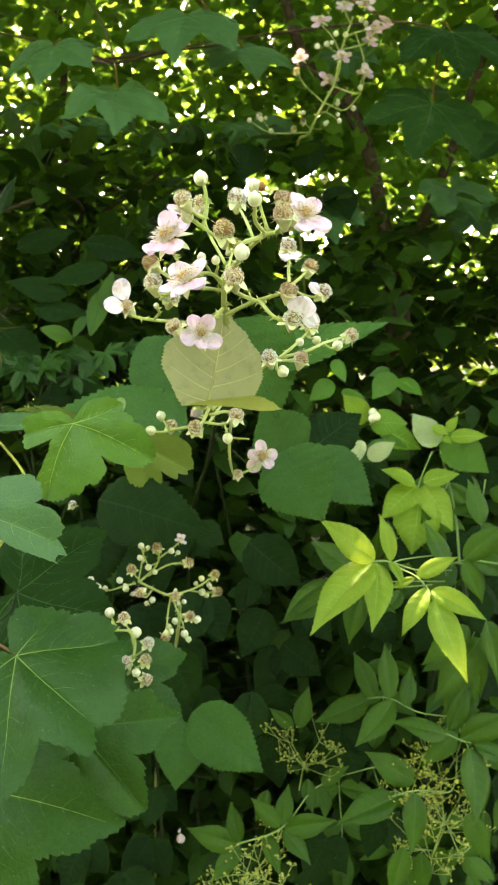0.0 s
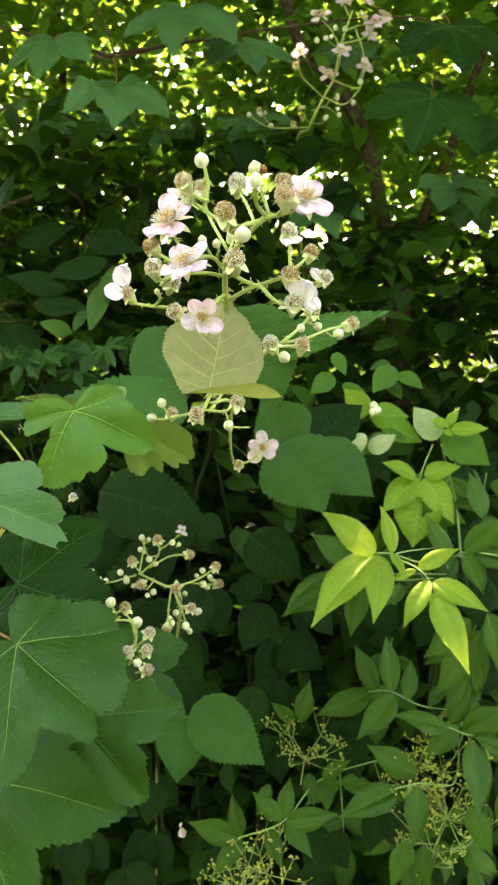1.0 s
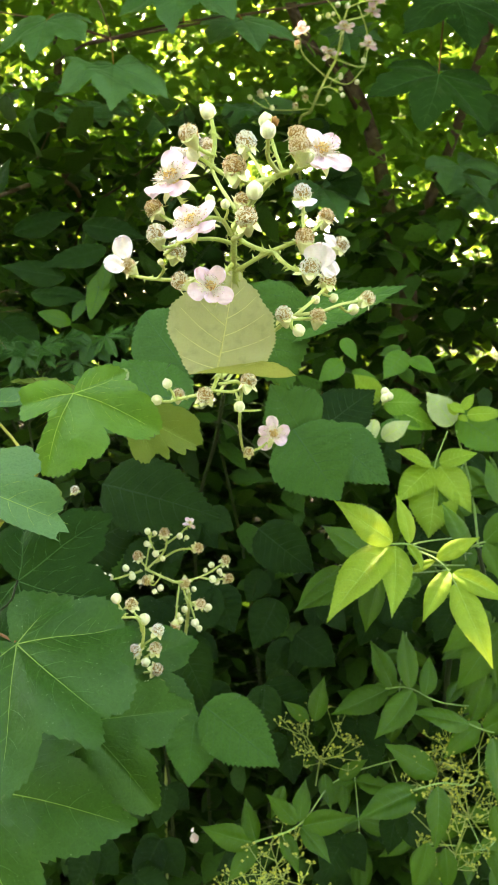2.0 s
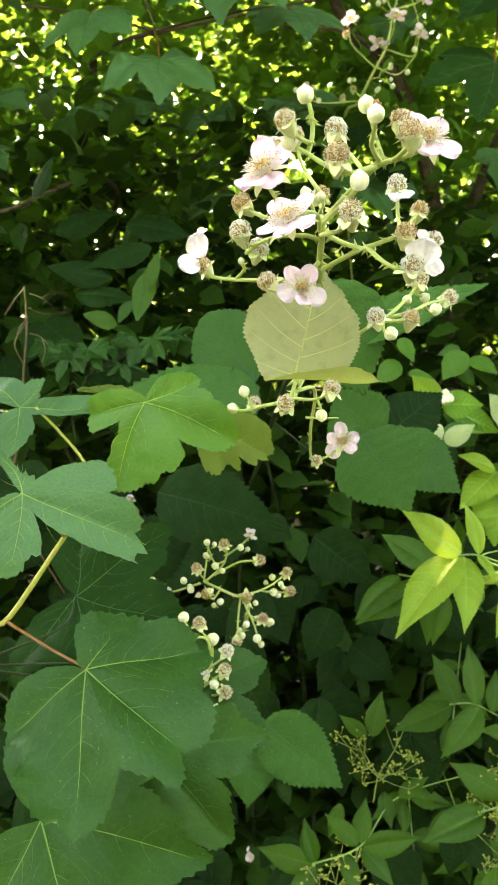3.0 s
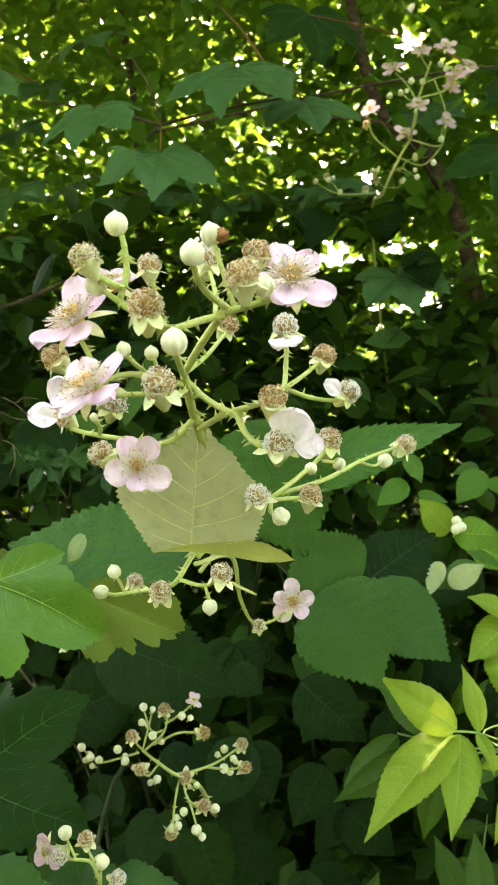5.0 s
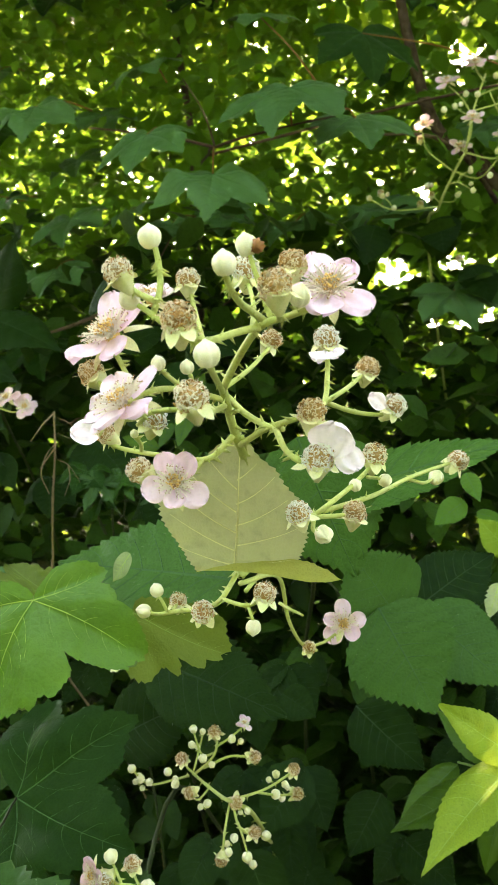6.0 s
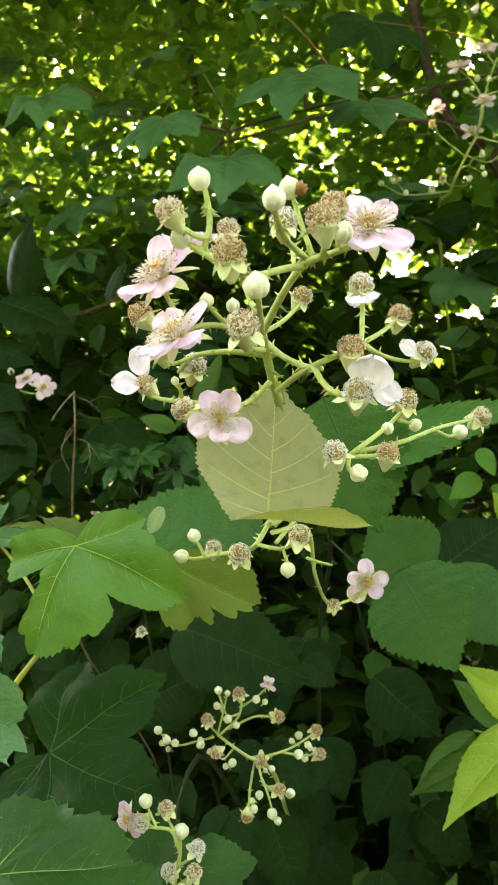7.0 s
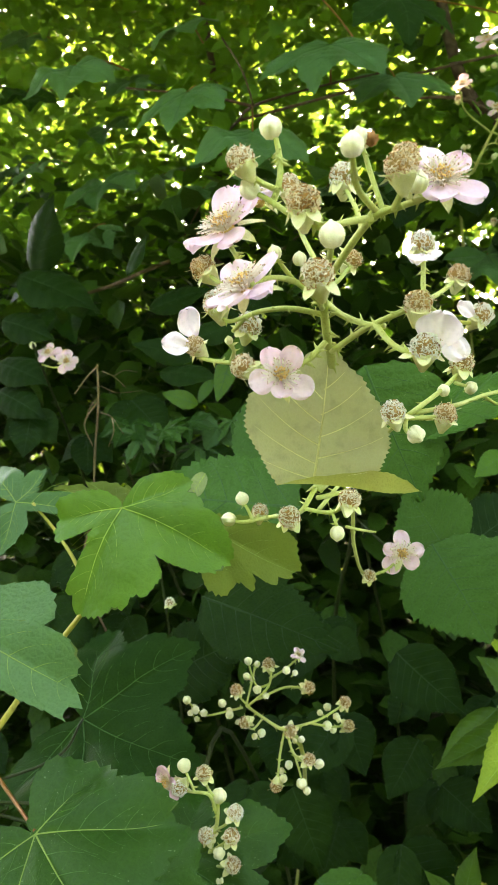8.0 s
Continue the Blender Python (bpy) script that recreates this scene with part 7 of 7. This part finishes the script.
for n, (joint, tip, normal, twig_end) in enumerate((
    ((-0.1634, 1.1400, 1.8047), (-0.1518, 1.0500, 1.7398), (0.05, -0.55, 0.83), (-0.1763, 1.2000, 1.8559)),
    ((-0.0724, 1.1500, 1.9008), (-0.0866, 1.0500, 1.8333), (0.0, -0.50, 0.85), (-0.0765, 1.2000, 1.8748)),
    ((-0.2508, 1.1600, 1.8653), (-0.2612, 1.0800, 1.8064), (-0.05, -0.50, 0.85), (-0.2452, 1.2200, 1.8817)),
    ((0.2713, 1.2200, 1.8101), (0.2295, 1.1200, 1.7279), (0.05, -0.55, 0.83), (0.2974, 1.3000, 1.9312)),
    ((0.3047, 1.2600, 1.9193), (0.3103, 1.1500, 1.8386), (0.1, -0.5, 0.85), (0.2970, 1.3000, 1.9391)),
    ((-0.4110, 1.1800, 1.9207), (-0.3996, 1.1000, 1.8612), (-0.1, -0.45, 0.85), (-0.3600, 1.2500, 1.9373)),
    ((-0.3029, 1.3200, 2.0235), (-0.3462, 1.2500, 1.9806), (-0.1, -0.35, 0.9), (-0.2677, 1.3000, 1.9859)),
    ((0.0016, 1.2200, 1.8839), (0.0322, 1.1400, 1.8340), (0.1, -0.45, 0.85), (-0.0178, 1.2000, 1.8825)),
    ((-0.0056, 1.5000, 2.1171), (0.0306, 1.4200, 2.0183), (0.1, -0.5, 0.85), (0.2463, 1.4000, 1.9816)),
    ((-0.1351, 1.3000, 2.0641), (-0.0813, 1.2500, 2.0407), (0.1, -0.4, 0.85), (-0.0178, 1.2000, 1.8825)),
)):
    tip = tuple(a + 0.78 * (b - a) for a, b in zip(joint, tip))
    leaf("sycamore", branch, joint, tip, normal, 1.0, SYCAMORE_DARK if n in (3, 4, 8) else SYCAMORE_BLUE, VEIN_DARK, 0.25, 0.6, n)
    stalk(branch, [joint, tuple(0.5 * (a + b) + (0.01 if k == 2 else 0) for k, (a, b) in enumerate(zip(joint, twig_end))), twig_end], 0.001, 0.0014, RED_PETIOLE, 0, "petiole")

# leaves of the same branch hanging further back
rng3 = random.Random(33)
for n in range(46):
    joint = Vector((rng3.uniform(-0.85, 0.75), rng3.uniform(1.4, 1.95), rng3.uniform(1.62, 2.45)))
    if -0.3 < joint.x < -0.02 and joint.z > 1.9:
        joint.x -= 0.3
    reach = rng3.uniform(0.06, 0.10)
    way = Vector((rng3.uniform(-0.7, 0.7), -0.75, -0.45 - rng3.uniform(0, 0.35))).normalized()
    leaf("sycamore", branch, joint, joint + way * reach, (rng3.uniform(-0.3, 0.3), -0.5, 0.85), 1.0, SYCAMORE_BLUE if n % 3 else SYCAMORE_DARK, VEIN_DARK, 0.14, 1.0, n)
    stalk(branch, [joint, joint + Vector((0.01, 0.03, 0.02)), joint + Vector((0.02, 0.08, 0.03))], 0.001, 0.0014, RED_PETIOLE, 0, "petiole")

# ---- leaves close behind, shade put into most of their colours ----
under = thing("bramble", (0.05, 1.45, 0), "bramble thicket of leaves in threes, coloured dark for deep shade", "bramble")
stalk(under, [(0.05, 1.45, -0.02), (0.03, 1.45, 0.6), (0.0, 1.42, 1.0), (-0.05, 1.36, 1.3)], 0.005, 0.002, CANE, 20, "cane", 8)
stalk(under, [(0.05, 1.45, 0.1), (-0.2, 1.45, 0.6), (-0.32, 1.4, 1.1), (-0.4, 1.3, 1.4)], 0.005, 0.002, CANE, 20, "cane", 8)
stalk(under, [(0.05, 1.45, 0.1), (0.2, 1.45, 0.6), (0.25, 1.4, 1.1), (0.28, 1.3, 1.3)], 0.005, 0.002, CANE, 20, "cane", 8)
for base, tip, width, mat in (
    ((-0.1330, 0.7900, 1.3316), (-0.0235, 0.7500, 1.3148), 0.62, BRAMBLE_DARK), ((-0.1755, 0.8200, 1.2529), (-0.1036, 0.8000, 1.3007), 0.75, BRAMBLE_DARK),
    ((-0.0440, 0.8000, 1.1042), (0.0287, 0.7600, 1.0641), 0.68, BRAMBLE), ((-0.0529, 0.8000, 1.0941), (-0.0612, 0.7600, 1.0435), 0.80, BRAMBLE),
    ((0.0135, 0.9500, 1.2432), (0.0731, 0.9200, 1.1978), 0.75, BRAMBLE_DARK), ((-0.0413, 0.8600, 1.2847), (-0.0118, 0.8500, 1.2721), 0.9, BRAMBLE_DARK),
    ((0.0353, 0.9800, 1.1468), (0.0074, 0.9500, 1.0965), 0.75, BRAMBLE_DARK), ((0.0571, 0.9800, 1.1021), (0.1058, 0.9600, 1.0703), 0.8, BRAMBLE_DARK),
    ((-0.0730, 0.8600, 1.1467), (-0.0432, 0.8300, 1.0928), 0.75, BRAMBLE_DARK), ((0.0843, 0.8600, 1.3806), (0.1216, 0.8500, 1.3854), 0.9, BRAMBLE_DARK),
    ((0.1180, 1.0200, 1.4294), (0.0872, 1.0000, 1.4114), 0.62, SHOOT), ((0.1188, 1.0200, 1.4575), (0.1296, 1.0000, 1.4325), 0.55, SHOOT), ((0.1294, 1.0300, 1.4166), (0.1594, 1.0200, 1.4120), 0.4, SHOOT),
    ((0.1933, 1.0500, 1.4434), (0.1659, 1.0400, 1.4389), 0.5, ELDER), ((0.1967, 1.0400, 1.4391), (0.1679, 1.0200, 1.4106), 0.7, SHOOT), ((0.1942, 1.0500, 1.4180), (0.2069, 1.0300, 1.4013), 0.7, ELDER), ((0.2015, 1.0300, 1.4327), (0.2254, 1.0000, 1.4185), 0.55, SHOOT),
    ((0.1590, 1.0000, 1.3830), (0.1280, 0.9900, 1.4140), 0.7, ELDER_YOUNG), ((0.1669, 1.0000, 1.3889), (0.2055, 0.9900, 1.3807), 0.75, SHOOT), ((0.1697, 0.9900, 1.3805), (0.2173, 0.9700, 1.3575), 0.5, SHOOT),
    ((0.2453, 0.9700, 1.3672), (0.2947, 0.9400, 1.3348), 0.72, SHOOT), ((0.2365, 0.9600, 1.3592), (0.2103, 0.9700, 1.3983), 0.8, BRAMBLE_GREY), ((0.2388, 0.9500, 1.3729), (0.2277, 0.9500, 1.3862), 0.7, ELDER_YOUNG), ((0.2402, 0.9500, 1.3716), (0.2484, 0.9400, 1.3665), 0.7, ELDER_YOUNG), ((0.2494, 0.9500, 1.3717), (0.2854, 0.9300, 1.3788), 0.42, ELDER_YOUNG),
    ((0.2439, 0.9500, 1.3783), (0.2576, 0.9500, 1.3957), 0.55, ELDER_YOUNG), ((0.1378, 0.9000, 1.3747), (0.1270, 0.8800, 1.3505), 0.5, BRAMBLE_GREY), ((0.1728, 0.9200, 1.3680), (0.1384, 0.9000, 1.3519), 0.6, BRAMBLE),
    ((0.1610, 0.9900, 1.3830), (0.2050, 0.9800, 1.3850), 0.75, FRESH_SHOOT), ((0.1770, 0.9850, 1.3740), (0.2210, 0.9700, 1.3560), 0.62, FRESH_SHOOT), ((0.1460, 0.9000, 1.3540), (0.1750, 0.9000, 1.3740), 0.6, BRAMBLE_GREY), ((0.2300, 0.9500, 1.3840), (0.2450, 0.9400, 1.3770), 0.7, ELDER_YOUNG),
    ((-0.0760, 0.6000, 1.4502), (-0.0871, 0.6000, 1.4349), 0.6, BRAMBLE_GREY),
):
    leaf("bramble", under, base, tip, (0.0, -0.85, 0.5), width, mat, {ELDER_YOUNG: VEIN_ELDER_YOUNG, BRAMBLE_GREY: VEIN_ELDER_YOUNG, SHOOT: VEIN_ELDER, FRESH_SHOOT: VEIN_ELDER_YOUNG}.get(mat, VEIN_DARK), 0.12, 0.22, int(base[0] * 1000))
for at in ((0.1630, 0.9850, 1.3960), (0.1670, 0.9800, 1.3910), (0.1620, 0.9800, 1.3890)):
    bud(under, at, (0.1, -0.2, 0.9), 0.0050)
    stalk(under, [at, (0.1610, 0.9900, 1.3800)], 0.0008, 0.0010, STALK, 0)
rng2 = random.Random(21)
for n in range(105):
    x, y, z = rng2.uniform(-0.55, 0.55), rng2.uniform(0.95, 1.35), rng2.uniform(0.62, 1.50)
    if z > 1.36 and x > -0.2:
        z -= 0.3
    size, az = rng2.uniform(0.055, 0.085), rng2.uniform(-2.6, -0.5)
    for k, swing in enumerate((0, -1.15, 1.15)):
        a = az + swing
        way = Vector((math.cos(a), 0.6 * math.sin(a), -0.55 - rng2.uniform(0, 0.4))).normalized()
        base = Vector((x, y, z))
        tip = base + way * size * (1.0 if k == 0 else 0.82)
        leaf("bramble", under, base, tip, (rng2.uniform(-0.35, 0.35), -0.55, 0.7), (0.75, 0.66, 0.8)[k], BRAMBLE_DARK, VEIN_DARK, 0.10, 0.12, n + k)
